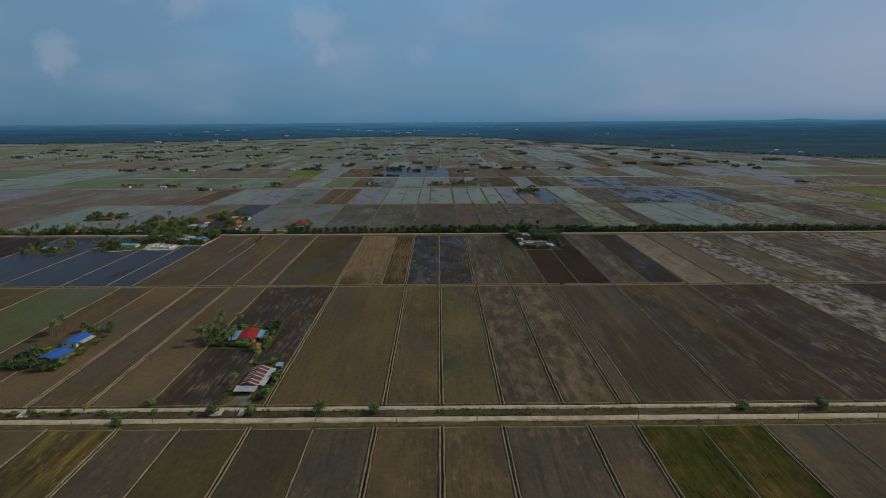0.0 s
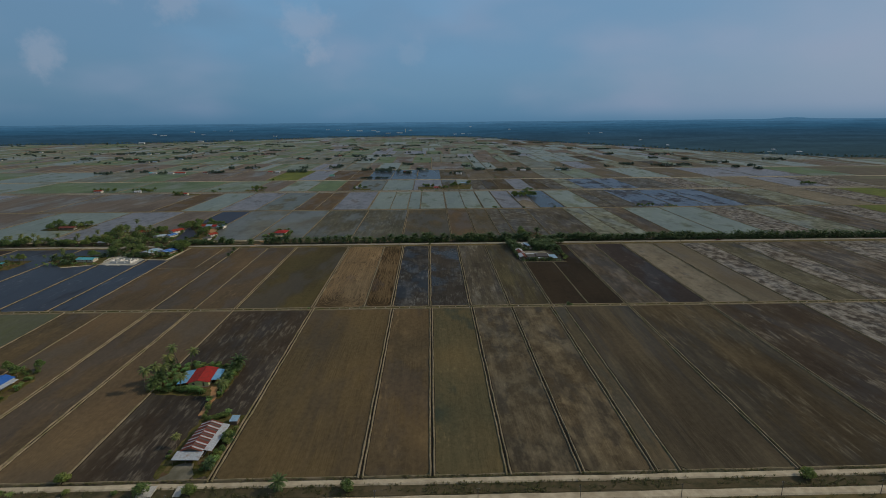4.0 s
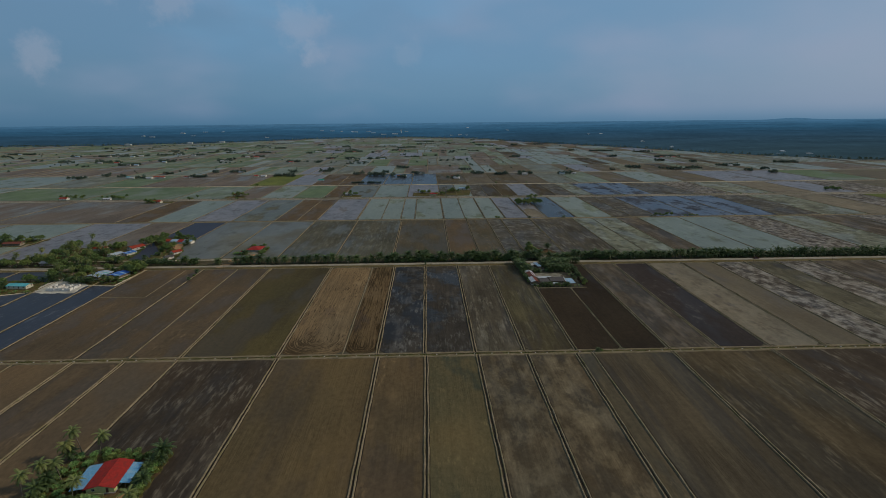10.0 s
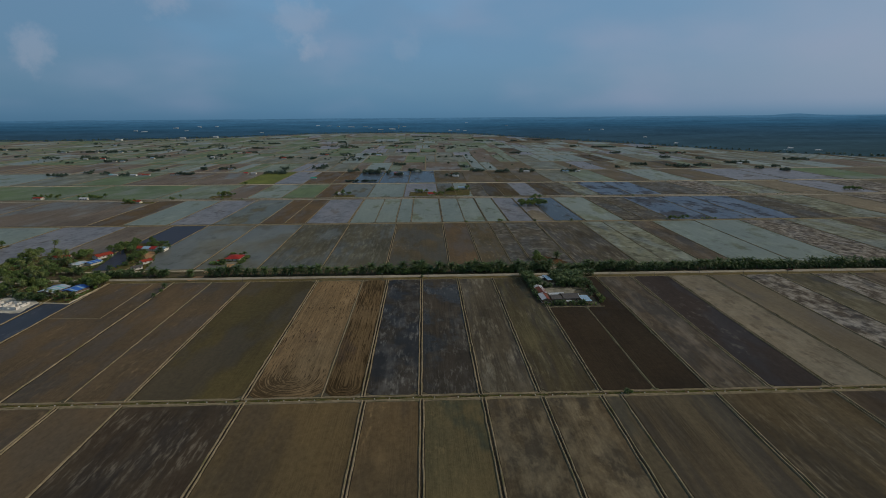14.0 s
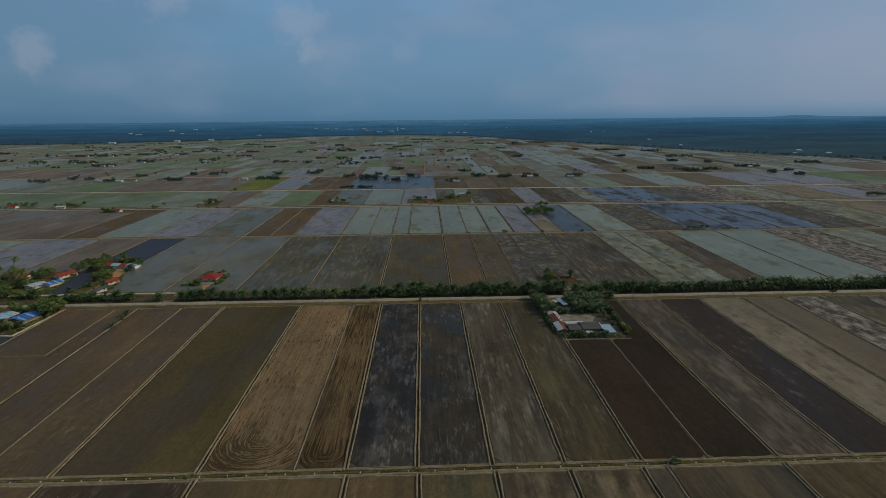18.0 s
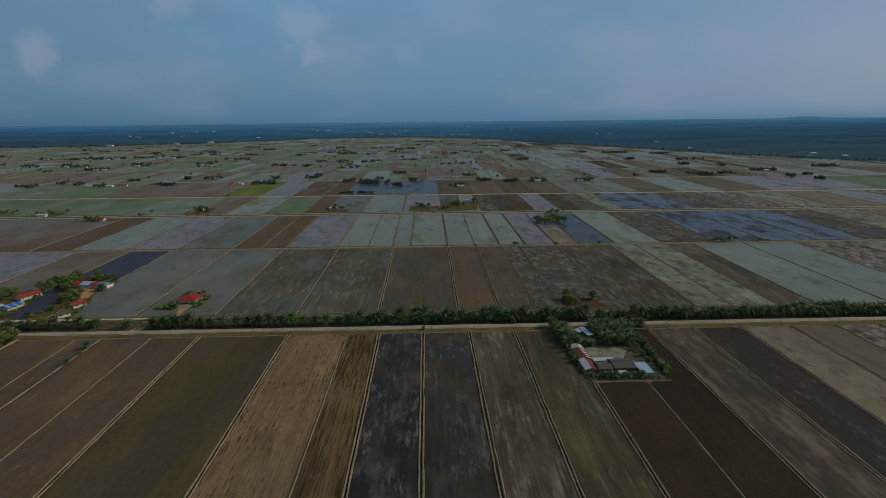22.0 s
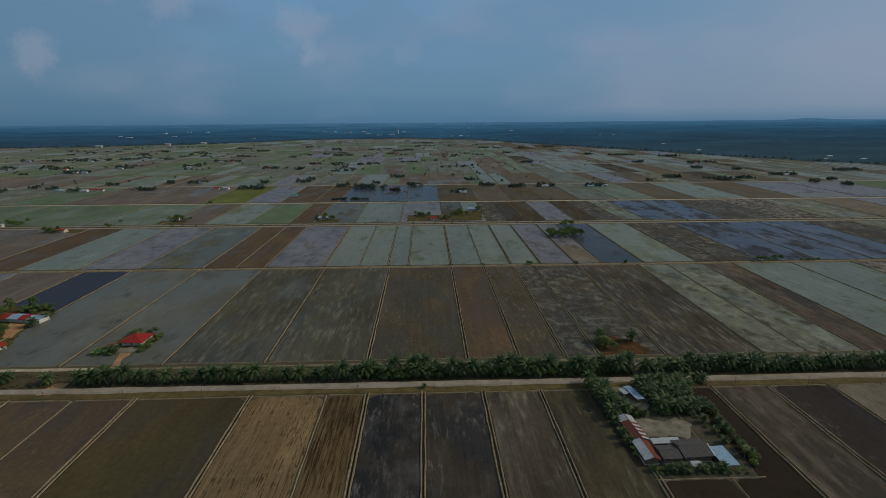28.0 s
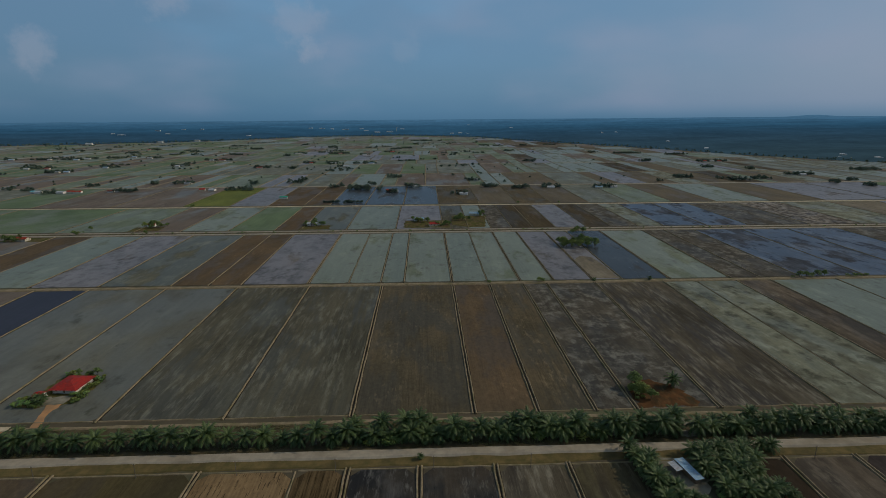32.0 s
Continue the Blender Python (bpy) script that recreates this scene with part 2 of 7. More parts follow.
def field(name, dry, dark, pool, wet=0.3, furrow=0.3, stretch=0.4, patch=0.05, gloss=0.5, spread=0.15, shine=0.07, crust=0.0, pale=None, drawn=0.45, dab=0.0, glint=None, dash=0.0, turn=None, fleck=(0.40, 0.12), warm=1.0):
    """Paddy soil: soft blotches of damp and drying mud, faint plough streaks along y, torn pale crust, standing water
    where it lies low.
    wet: share under water; furrow: strength of the streaks; stretch, drawn: how little blotches and crust are drawn out
    along y;
    patch: blotches per metre; gloss: the water's roughness; spread: softness of its edge; crust: share of pale crust,
    on wet kinds painted reflections;
    dab: flecks of turned mud, on wet kinds painted glints; dash: dark broken rows of stubble; turn: where the tractor
    wheels round, x and y; warm: how ochre the broad stains are."""
    m, t, b = material(name)
    at = place(t, (1, 1, 1), True)

    def scaled(x, y, src=at):
        v = nd(t, "ShaderNodeVectorMath", operation="MULTIPLY")
        v.inputs[1].default_value = (x, y, 0.3)
        t.links.new(src, v.inputs[0])
        return v.outputs[0]

    def span(fac, lo, hi):
        r = nd(t, "ShaderNodeMapRange", **{"To Min": lo, "To Max": hi})
        t.links.new(fac, r.inputs[0])
        return r.outputs[0]
    pale = pale or tuple(c * 1.4 for c in dry)
    # dried crust, turned mud and painted glints stand out from the damp soil between them
    mean = [0.5 * a + 0.3 * c + 0.2 * e for a, c, e in zip(dry, dark, pool)]
    dry, dark, pool, pale = (tuple(max(0.3 * k, k * 0.96 + 1.35 * (c - k)) for c, k in zip(tone, mean)) for tone in (dry, dark, pool, pale))
    glint = glint and tuple(max(0.3 * k, k * 0.96 + 1.35 * (c - k)) for c, k in zip(glint, mean))
    big = noise_of(t, scaled(patch, patch * stretch), 1.0, 4, 0.55, 0.32, 0.68)
    low = noise_of(t, scaled(patch * 0.8, patch * 0.8 * stretch), 1.0, 4, 0.6, 0.25, 0.75)
    streak = noise_of(t, scaled(0.30, 0.014), 1.0, 5, 0.6, 0.34, 0.66)
    where = noise_of(t, scaled(0.035, 0.02), 1.0, 2, 0.5, 0.40, 0.62)
    lines = times(t, noise_of(t, scaled(1.0, 0.035), 1.0, 3, 0.6, 0.40, 0.64), where)
    fine = noise_of(t, scaled(0.45, 0.30), 1.0, 7, 0.80, 0.32, 0.68)
    tone = noise_of(t, scaled(0.016, 0.010), 1.0, 3, 0.5, 0.3, 0.7)
    col = blend(t, big, dry, dark)
    water = nd(t, "ShaderNodeMapRange", interpolation_type="SMOOTHSTEP", **{"From Min": 1 - wet - spread, "From Max": 1 - wet + spread})
    t.links.new(times(t, times(t, low, 1 - 0.3 * furrow), times(t, streak, 0.3 * furrow), "ADD"), water.inputs[0])
    water = water.outputs[0]
    col = blend(t, water, col, pool)
    if crust:
        torn = noise_of(t, scaled(patch * 1.7, patch * 1.7 * drawn), 1.0, 6, 0.62, 0.56 - 0.15 * crust, 0.75 - 0.15 * crust)
        torn = times(t, torn, noise_of(t, scaled(0.55, 0.05), 1.0, 4, 0.65, 0.20, 0.58, (0.35, 1.0)))
        col = blend(t, times(t, torn, min(0.95, 0.45 + 0.6 * crust)), col, pale)
    if dab:
        bits = noise_of(t, scaled(*fleck), 1.0, 5, 0.68, 0.55 - 0.08 * dab, 0.70 - 0.07 * dab)
        some = noise_of(t, scaled(0.045, 0.030), 1.0, 4, 0.6, 0.50 - 0.13 * dab, 0.62 - 0.08 * dab)
        col = blend(t, times(t, times(t, bits, some), 0.85), col, glint or pale)
    if dash:
        rows = at
        thick = 0.0
        if turn:
            # rows run along y and wheel round at the headland
            g = nd(t, "ShaderNodeNewGeometry")
            s = nd(t, "ShaderNodeSeparateXYZ")
            t.links.new(g.outputs["Position"], s.inputs[0])
            dx = times(t, s.outputs[0], turn[0], "SUBTRACT")
            y = times(t, s.outputs[1], turn[1], "SUBTRACT")
            dy = times(t, y, 0.0, "MINIMUM")
            rad = times(t, times(t, times(t, dx, dx), times(t, dy, dy), "ADD"), 0.5, "POWER")
            ang = times(t, dx, times(t, dy, -1.0), "ARCTAN2")
            bend = nd(t, "ShaderNodeMath", operation="ABSOLUTE")
            t.links.new(ang, bend.inputs[0])
            along = times(t, times(t, y, 0.0, "MAXIMUM"), times(t, times(t, bend.outputs[0], math.pi / 2, "SUBTRACT"), 16.0), "ADD")
            cmb = nd(t, "ShaderNodeCombineXYZ")
            t.links.new(rad, cmb.inputs[0])
            t.links.new(along, cmb.inputs[1])
            t.links.new(times(t, dx, 0.09), cmb.inputs[2])
            rows = cmb.outputs[0]
            near = nd(t, "ShaderNodeMapRange", **{"From Min": 14.0, "From Max": -6.0, "To Min": 0.0, "To Max": 0.10})
            t.links.new(y, near.inputs[0])
            thick = near.outputs[0]
        n = noise_of(t, scaled(1.35, 0.12 if dash < 0.8 else 0.05, rows), 1.0, 4, 0.6, 0.0, 1.0)
        n = times(t, times(t, n, thick, "ADD"), noise_of(t, scaled(0.05, 0.03), 1.0, 3, 0.6, 0.3, 0.7, (-0.07, 0.07)), "ADD")
        r = nd(t, "ShaderNodeMapRange", **{"From Min": 0.64 - 0.10 * dash, "From Max": 0.68 - 0.09 * dash, "To Min": 0.0, "To Max": 0.9})
        t.links.new(n, r.inputs[0])
        col = blend(t, r.outputs[0], col, tuple(c * 0.42 for c in dark))
        rut = noise_of(t, scaled(1.0, 0.02, rows), 1.0, 2, 0.5, 0.35, 0.65, (1.10, 0.86 if dash < 0.8 else 0.62))
        col = blend(t, 1.0, col, rut, "MULTIPLY")
    col = blend(t, 1.0, col, span(streak, 1.03 + 0.16 * furrow, 0.97 - 0.20 * furrow), "MULTIPLY")
    col = blend(t, 1.0, col, span(lines, 1.0, 1.0 - 0.45 * furrow), "MULTIPLY")
    col = blend(t, 1.0, col, span(fine, 1.10 + 0.12 * warm, 0.90 - 0.12 * warm), "MULTIPLY")
    col = blend(t, 1.0, col, blend(t, tone, (1.10 + 0.26 * warm, 1.10 + 0.10 * warm, 1.10 - 0.14 * warm), (0.94 + 0.04 * warm, 0.95, 0.97 - 0.11 * warm)), "MULTIPLY")
    t.links.new(col, b.inputs["Base Color"])
    t.links.new(span(water, 0.85, gloss), b.inputs["Roughness"])
    t.links.new(span(water, 0.05, shine), b.inputs["Specular IOR Level"])
    b.inputs["IOR"].default_value = 1.33
    bump = nd(t, "ShaderNodeBump", Strength=0.35, Distance=0.2)
    h = times(t, lines, times(t, fine, 0.6), "ADD")
    t.links.new(times(t, h, times(t, 1.0, water, "SUBTRACT")), bump.inputs["Height"])
    t.links.new(bump.outputs[0], b.inputs["Normal"])
    return m


def plain(name, col, col2=None, scale=2.0, rough=0.7, metal=0.0, bump=0.2, shift=True, spec=0.3, stain=None):
    """A surface of two mottled tones with a fine relief; stain: a third colour in larger blotches."""
    m, t, b = material(name)
    v = place(t, (1, 1, 1), shift)
    n = noise_of(t, v, scale, 5, 0.6)
    c = blend(t, n, col, col2 or tuple(x * 0.6 for x in col))
    if stain:
        c = blend(t, noise_of(t, v, scale * 0.23, 4, 0.6, 0.48, 0.68, (0.0, 0.8)), c, stain)
    t.links.new(c, b.inputs["Base Color"])
    b.inputs["Roughness"].default_value, b.inputs["Metallic"].default_value = rough, metal
    b.inputs["Specular IOR Level"].default_value = spec
    if bump:
        bm = nd(t, "ShaderNodeBump", Strength=bump, Distance=0.05)
        t.links.new(noise_of(t, v, scale * 5, 4, 0.6, 0.2, 0.8), bm.inputs["Height"])
        t.links.new(bm.outputs[0], b.inputs["Normal"])
    return m


FIELD = {
    "mud_brown": field("mud_brown", (0.109, 0.083, 0.051), (0.083, 0.065, 0.043), (0.080, 0.063, 0.044), wet=0.45, furrow=0.22, crust=0.12, dab=0.2),
    "mud_smooth": field("mud_smooth", (0.109, 0.085, 0.049), (0.084, 0.066, 0.041), (0.080, 0.064, 0.042), wet=0.5, furrow=0.26, patch=0.025, stretch=0.3),
    "mud_grey": field("mud_grey", (0.099, 0.085, 0.062), (0.074, 0.066, 0.049), (0.072, 0.066, 0.052), wet=0.5, furrow=0.45, dab=0.25),
    "mud_warm": field("mud_warm", (0.130, 0.097, 0.062), (0.104, 0.079, 0.055), (0.099, 0.078, 0.056), wet=0.5, furrow=0.10, patch=0.022),
    "mud_plum": field("mud_plum", (0.105, 0.080, 0.056), (0.083, 0.066, 0.048), (0.079, 0.064, 0.050), wet=0.5, furrow=0.22, dab=0.12),
    "mud_dark": field("mud_dark", (0.046, 0.038, 0.036), (0.037, 0.031, 0.030), (0.036, 0.031, 0.031), wet=0.45, furrow=0.18, patch=0.035, dab=0.22, fleck=(0.22, 0.10), glint=(0.095, 0.085, 0.078), warm=0.5),
    "mud_olive": field("mud_olive", (0.080, 0.069, 0.036), (0.062, 0.053, 0.032), (0.062, 0.054, 0.036), wet=0.5, furrow=0.16, patch=0.03),
    "brown_streak": field("brown_streak", (0.066, 0.054, 0.036), (0.050, 0.041, 0.029), (0.048, 0.041, 0.030), wet=0.5, furrow=0.4, patch=0.04, stretch=0.3, crust=0.3, pale=(0.092, 0.078, 0.055), drawn=0.15, dab=0.45, fleck=(0.40, 0.06), glint=(0.110, 0.097, 0.074)),
    "chocolate": field("chocolate", (0.033, 0.027, 0.021), (0.026, 0.021, 0.017), (0.025, 0.021, 0.018), wet=0.3, furrow=0.12, patch=0.03),
    "patchy": field("patchy", (0.084, 0.070, 0.054), (0.063, 0.052, 0.041), (0.059, 0.050, 0.040), wet=0.5, furrow=0.5, patch=0.06, stretch=0.35, crust=0.65, pale=(0.134, 0.113, 0.089), drawn=0.28, dab=0.3, fleck=(0.2, 0.08), glint=(0.138, 0.121, 0.095), warm=0.5),
    # streaky: the pale blotches paint the water's reflections into the colour
    "streaky": field("streaky", (0.076, 0.064, 0.053), (0.056, 0.047, 0.039), (0.051, 0.044, 0.038), wet=0.45, furrow=0.45, patch=0.085, crust=0.8, pale=(0.205, 0.188, 0.165), drawn=0.65, dab=0.9, glint=(0.215, 0.200, 0.178), fleck=(0.17, 0.10), warm=0.4),
    # plough_dark: pale dabs along the rows are glints painted on
    "plough_dark": field("plough_dark", (0.060, 0.048, 0.036), (0.046, 0.036, 0.028), (0.044, 0.036, 0.029), wet=0.5, furrow=0.34, patch=0.045, crust=0.2, pale=(0.104, 0.088, 0.067), drawn=0.12, dab=0.6, fleck=(0.42, 0.09), glint=(0.137, 0.119, 0.096), warm=0.6),
    "flecked": field("flecked", (0.079, 0.070, 0.055), (0.060, 0.053, 0.043), (0.058, 0.053, 0.044), wet=0.5, furrow=0.35, patch=0.05, crust=0.4, pale=(0.113, 0.103, 0.085), drawn=0.7, dab=1.0, fleck=(0.14, 0.11), glint=(0.155, 0.146, 0.122), warm=0.3),
    "mud_stain": field("mud_stain", (0.098, 0.084, 0.050), (0.077, 0.074, 0.048), (0.047, 0.054, 0.040), wet=0.28, furrow=0.3, patch=0.03, stretch=0.5, dab=0.2),
    "mud_patch": field("mud_patch", (0.088, 0.072, 0.051), (0.070, 0.058, 0.042), (0.066, 0.056, 0.042), wet=0.5, furrow=0.4, patch=0.075, stretch=0.45, crust=0.75, pale=(0.136, 0.115, 0.082), drawn=0.45, dab=0.35, fleck=(0.2, 0.10)),
    "pale_mud": field("pale_mud", (0.176, 0.155, 0.119), (0.142, 0.125, 0.097), (0.100, 0.087, 0.069), wet=0.25, furrow=0.2, patch=0.07, stretch=0.5, spread=0.10, crust=0.4, pale=(0.198, 0.180, 0.146), drawn=0.5, dab=0.7, fleck=(0.16, 0.09), glint=(0.112, 0.098, 0.076), warm=0.5),
    "stubble": field("stubble", (0.172, 0.129, 0.082), (0.136, 0.101, 0.063), (0.129, 0.094, 0.058), wet=0.2, furrow=0.25, patch=0.06, dash=0.55, turn=(-69.5, 455.0)),
    "stubble_striped": field("stubble_striped", (0.138, 0.100, 0.061), (0.102, 0.075, 0.044), (0.088, 0.063, 0.040), wet=0.3, furrow=0.4, patch=0.06, dash=1.0, turn=(-39.5, 444.0)),
    # wet_blue, wet_dark: pale bands and dabs are painted sky reflections and glints
    "wet_blue": field("wet_blue", (0.052, 0.046, 0.039), (0.037, 0.034, 0.030), (0.030, 0.029, 0.028), wet=0.5, furrow=0.4, gloss=0.30, patch=0.05, stretch=0.9, shine=0.05, crust=0.4, pale=(0.088, 0.084, 0.080), drawn=0.6, dab=0.6, fleck=(0.5, 0.11), glint=(0.122, 0.117, 0.107), warm=0.2),
    "wet_dark": field("wet_dark", (0.056, 0.048, 0.039), (0.042, 0.037, 0.031), (0.036, 0.034, 0.031), wet=0.45, furrow=0.45, gloss=0.26, patch=0.05, stretch=0.8, shine=0.09, crust=0.4, pale=(0.086, 0.079, 0.069), drawn=0.35, dab=0.4, fleck=(0.45, 0.09), glint=(0.125, 0.116, 0.102), warm=0.3),
    # blue_water, dark_water: the reflected sky's blue is mostly painted into the base colour
    "blue_water": field("blue_water", (0.052, 0.056, 0.074), (0.046, 0.050, 0.068), (0.042, 0.047, 0.066), wet=0.85, furrow=0.2, gloss=0.4, shine=0.03, patch=0.03, warm=0.15),
    "dark_water": field("dark_water", (0.056, 0.055, 0.060), (0.046, 0.047, 0.055), (0.040, 0.043, 0.054), wet=0.75, furrow=0.3, gloss=0.32, shine=0.075, patch=0.022, dab=0.25, glint=(0.11, 0.11, 0.12), warm=0.0),
    "murky": field("murky", (0.141, 0.138, 0.108), (0.104, 0.102, 0.084), (0.117, 0.119, 0.101), wet=0.6, furrow=0.15, patch=0.022, stretch=0.6, gloss=0.38, spread=0.25, shine=0.12, crust=0.3, pale=(0.166, 0.167, 0.136), drawn=0.3, dab=0.25, fleck=(0.12, 0.07), glint=(0.072, 0.072, 0.054), warm=0.1),
    "murky_dabs": field("murky_dabs", (0.094, 0.086, 0.061), (0.072, 0.067, 0.048), (0.072, 0.069, 0.051), wet=0.5, furrow=0.55, patch=0.03, gloss=0.4, shine=0.13, crust=0.3, pale=(0.118, 0.113, 0.080), drawn=0.15, dab=0.85, fleck=(0.28, 0.05), glint=(0.139, 0.133, 0.100), warm=0.15),
    "murky_pale": field("murky_pale", (0.180, 0.183, 0.131), (0.124, 0.123, 0.090), (0.149, 0.156, 0.117), wet=0.5, furrow=0.3, patch=0.055, gloss=0.4, shine=0.08, crust=0.6, pale=(0.224, 0.234, 0.176), drawn=0.9, dab=1.0, fleck=(0.11, 0.08), glint=(0.075, 0.075, 0.053), warm=0.15),
    "water_grey": field("water_grey", (0.178, 0.198, 0.149), (0.134, 0.152, 0.118), (0.152, 0.175, 0.141), wet=0.75, furrow=0.2, gloss=0.36, shine=0.09, crust=0.12, dab=0.5, fleck=(0.13, 0.10), glint=(0.101, 0.110, 0.083), warm=0.15),
    # water_green: real green water, cooled and paled further to paint in distance haze
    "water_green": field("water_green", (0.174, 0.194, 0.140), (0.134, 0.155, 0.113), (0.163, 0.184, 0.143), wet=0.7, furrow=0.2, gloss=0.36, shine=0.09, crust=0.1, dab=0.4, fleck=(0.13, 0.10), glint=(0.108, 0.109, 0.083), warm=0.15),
    "water_dark": field("water_dark", (0.129, 0.125, 0.090), (0.090, 0.089, 0.068), (0.094, 0.098, 0.078), wet=0.7, furrow=0.3, gloss=0.36, shine=0.09, crust=0.3, dab=0.3, warm=0.15),
    "water_lilac": field("water_lilac", (0.169, 0.155, 0.137), (0.139, 0.129, 0.123), (0.169, 0.160, 0.161), wet=0.8, furrow=0.15, gloss=0.36, shine=0.09, crust=0.45, pale=(0.089, 0.084, 0.080), dab=1.0, fleck=(0.13, 0.10), glint=(0.088, 0.081, 0.076), warm=0.15),
    # green_mud, grey_mud: distance haze is mixed into these paler, cooler tones
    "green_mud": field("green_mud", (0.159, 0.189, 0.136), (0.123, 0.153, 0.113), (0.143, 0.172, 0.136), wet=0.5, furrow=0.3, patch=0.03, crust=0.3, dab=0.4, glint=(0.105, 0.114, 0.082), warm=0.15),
    "grey_mud": field("grey_mud", (0.159, 0.167, 0.136), (0.121, 0.128, 0.106), (0.132, 0.145, 0.125), wet=0.5, furrow=0.4, patch=0.03, crust=0.4, dab=0.4, glint=(0.101, 0.103, 0.081), warm=0.15),
    "algae": field("algae", (0.098, 0.114, 0.046), (0.078, 0.088, 0.044), (0.084, 0.090, 0.054), wet=0.4, furrow=0.1, gloss=0.5, patch=0.016, spread=0.25, shine=0.06, warm=0.5),
    "blue_streak": field("blue_streak", (0.074, 0.082, 0.098), (0.046, 0.052, 0.064), (0.062, 0.080, 0.112), wet=0.6, furrow=0.35, gloss=0.3, patch=0.05, stretch=0.5, spread=0.1, shine=0.08, crust=0.5, pale=(0.118, 0.134, 0.160), drawn=0.3, dab=0.9, fleck=(0.16, 0.09), glint=(0.044, 0.044, 0.048), warm=0.0),
    "green_rice": field("green_rice", (0.055, 0.059, 0.014), (0.034, 0.042, 0.010), (0.071, 0.048, 0.022), wet=0.32, furrow=0.6, gloss=0.7, patch=0.06, stretch=0.7, crust=0.5, pale=(0.114, 0.081, 0.031), drawn=0.4, dash=0.45),
    "dry_grass": field("dry_grass", (0.085, 0.070, 0.036), (0.060, 0.050, 0.028), (0.054, 0.044, 0.028), wet=0.35, furrow=0.7, gloss=0.5, patch=0.06, crust=0.55, pale=(0.185, 0.145, 0.048), drawn=0.10, dab=0.3),
    "mud_even": field("mud_even", (0.126, 0.110, 0.083), (0.105, 0.091, 0.069), (0.100, 0.087, 0.068), wet=0.4, furrow=0.2, patch=0.04, stretch=0.3, warm=0.5),
    "mud_rose": field("mud_rose", (0.157, 0.131, 0.110), (0.121, 0.101, 0.085), (0.128, 0.121, 0.109), wet=0.4, furrow=0.3, patch=0.025, stretch=0.35, gloss=0.4, shine=0.07, crust=0.3, pale=(0.182, 0.167, 0.149), drawn=0.2, dab=0.3, glint=(0.078, 0.068, 0.058), warm=0.2),
    "olive_streak": field("olive_streak", (0.112, 0.104, 0.072), (0.078, 0.070, 0.049), (0.066, 0.060, 0.045), wet=0.35, furrow=0.4, patch=0.06, stretch=0.5, crust=0.5, pale=(0.160, 0.148, 0.108), drawn=0.45, dab=0.5, fleck=(0.3, 0.06), glint=(0.060, 0.055, 0.040), warm=0.4),
    "pond": field("pond", (0.082, 0.086, 0.082), (0.064, 0.068, 0.068), (0.054, 0.060, 0.064), wet=0.8, furrow=0.15, gloss=0.26, shine=0.09, patch=0.03, crust=0.1, dab=0.35, fleck=(0.12, 0.09), glint=(0.040, 0.044, 0.042), warm=0.0),
    # rice_haze: young rice with the blue of distance haze put into its colour
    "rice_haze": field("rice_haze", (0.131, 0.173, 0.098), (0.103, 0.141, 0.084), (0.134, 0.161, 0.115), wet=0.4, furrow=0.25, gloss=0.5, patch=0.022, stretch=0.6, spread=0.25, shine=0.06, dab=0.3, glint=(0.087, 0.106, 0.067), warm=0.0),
    "mud_smear": field("mud_smear", (0.088, 0.073, 0.050), (0.062, 0.052, 0.038), (0.060, 0.052, 0.040), wet=0.5, furrow=0.5, patch=0.045, stretch=0.14, crust=0.35, pale=(0.114, 0.098, 0.068), drawn=0.12, warm=0.6),
    "grain_streak": field("grain_streak", (0.086, 0.075, 0.056), (0.062, 0.054, 0.041), (0.058, 0.051, 0.041), wet=0.5, furrow=0.55, patch=0.05, stretch=0.3, crust=0.4, pale=(0.118, 0.106, 0.082), drawn=0.15, dab=0.85, fleck=(0.40, 0.06), glint=(0.150, 0.138, 0.110), warm=0.5),
    "olive_smear": field("olive_smear", (0.080, 0.072, 0.044), (0.056, 0.049, 0.032), (0.054, 0.047, 0.033), wet=0.5, furrow=0.5, patch=0.05, stretch=0.2, crust=0.35, pale=(0.106, 0.098, 0.060), drawn=0.14, dab=0.4, fleck=(0.40, 0.06), glint=(0.122, 0.112, 0.078), warm=0.7),
    "lime": field("lime", (0.112, 0.138, 0.048), (0.090, 0.112, 0.042), (0.095, 0.112, 0.055), wet=0.1, furrow=0.2, gloss=0.5, crust=0.1),
    "grass": field("grass", (0.086, 0.080, 0.032), (0.046, 0.052, 0.018), (0.078, 0.060, 0.036), wet=0.35, furrow=0.0, gloss=0.8, patch=0.22, stretch=0.8, crust=0.6, pale=(0.125, 0.100, 0.055), drawn=0.8, spread=0.08),
    "bare_red": field("bare_red", (0.074, 0.040, 0.021), (0.046, 0.032, 0.019), (0.044, 0.036, 0.022), wet=0.3, furrow=0.0, gloss=0.8, patch=0.16, stretch=0.8, crust=0.35, pale=(0.110, 0.064, 0.033), spread=0.2),
}
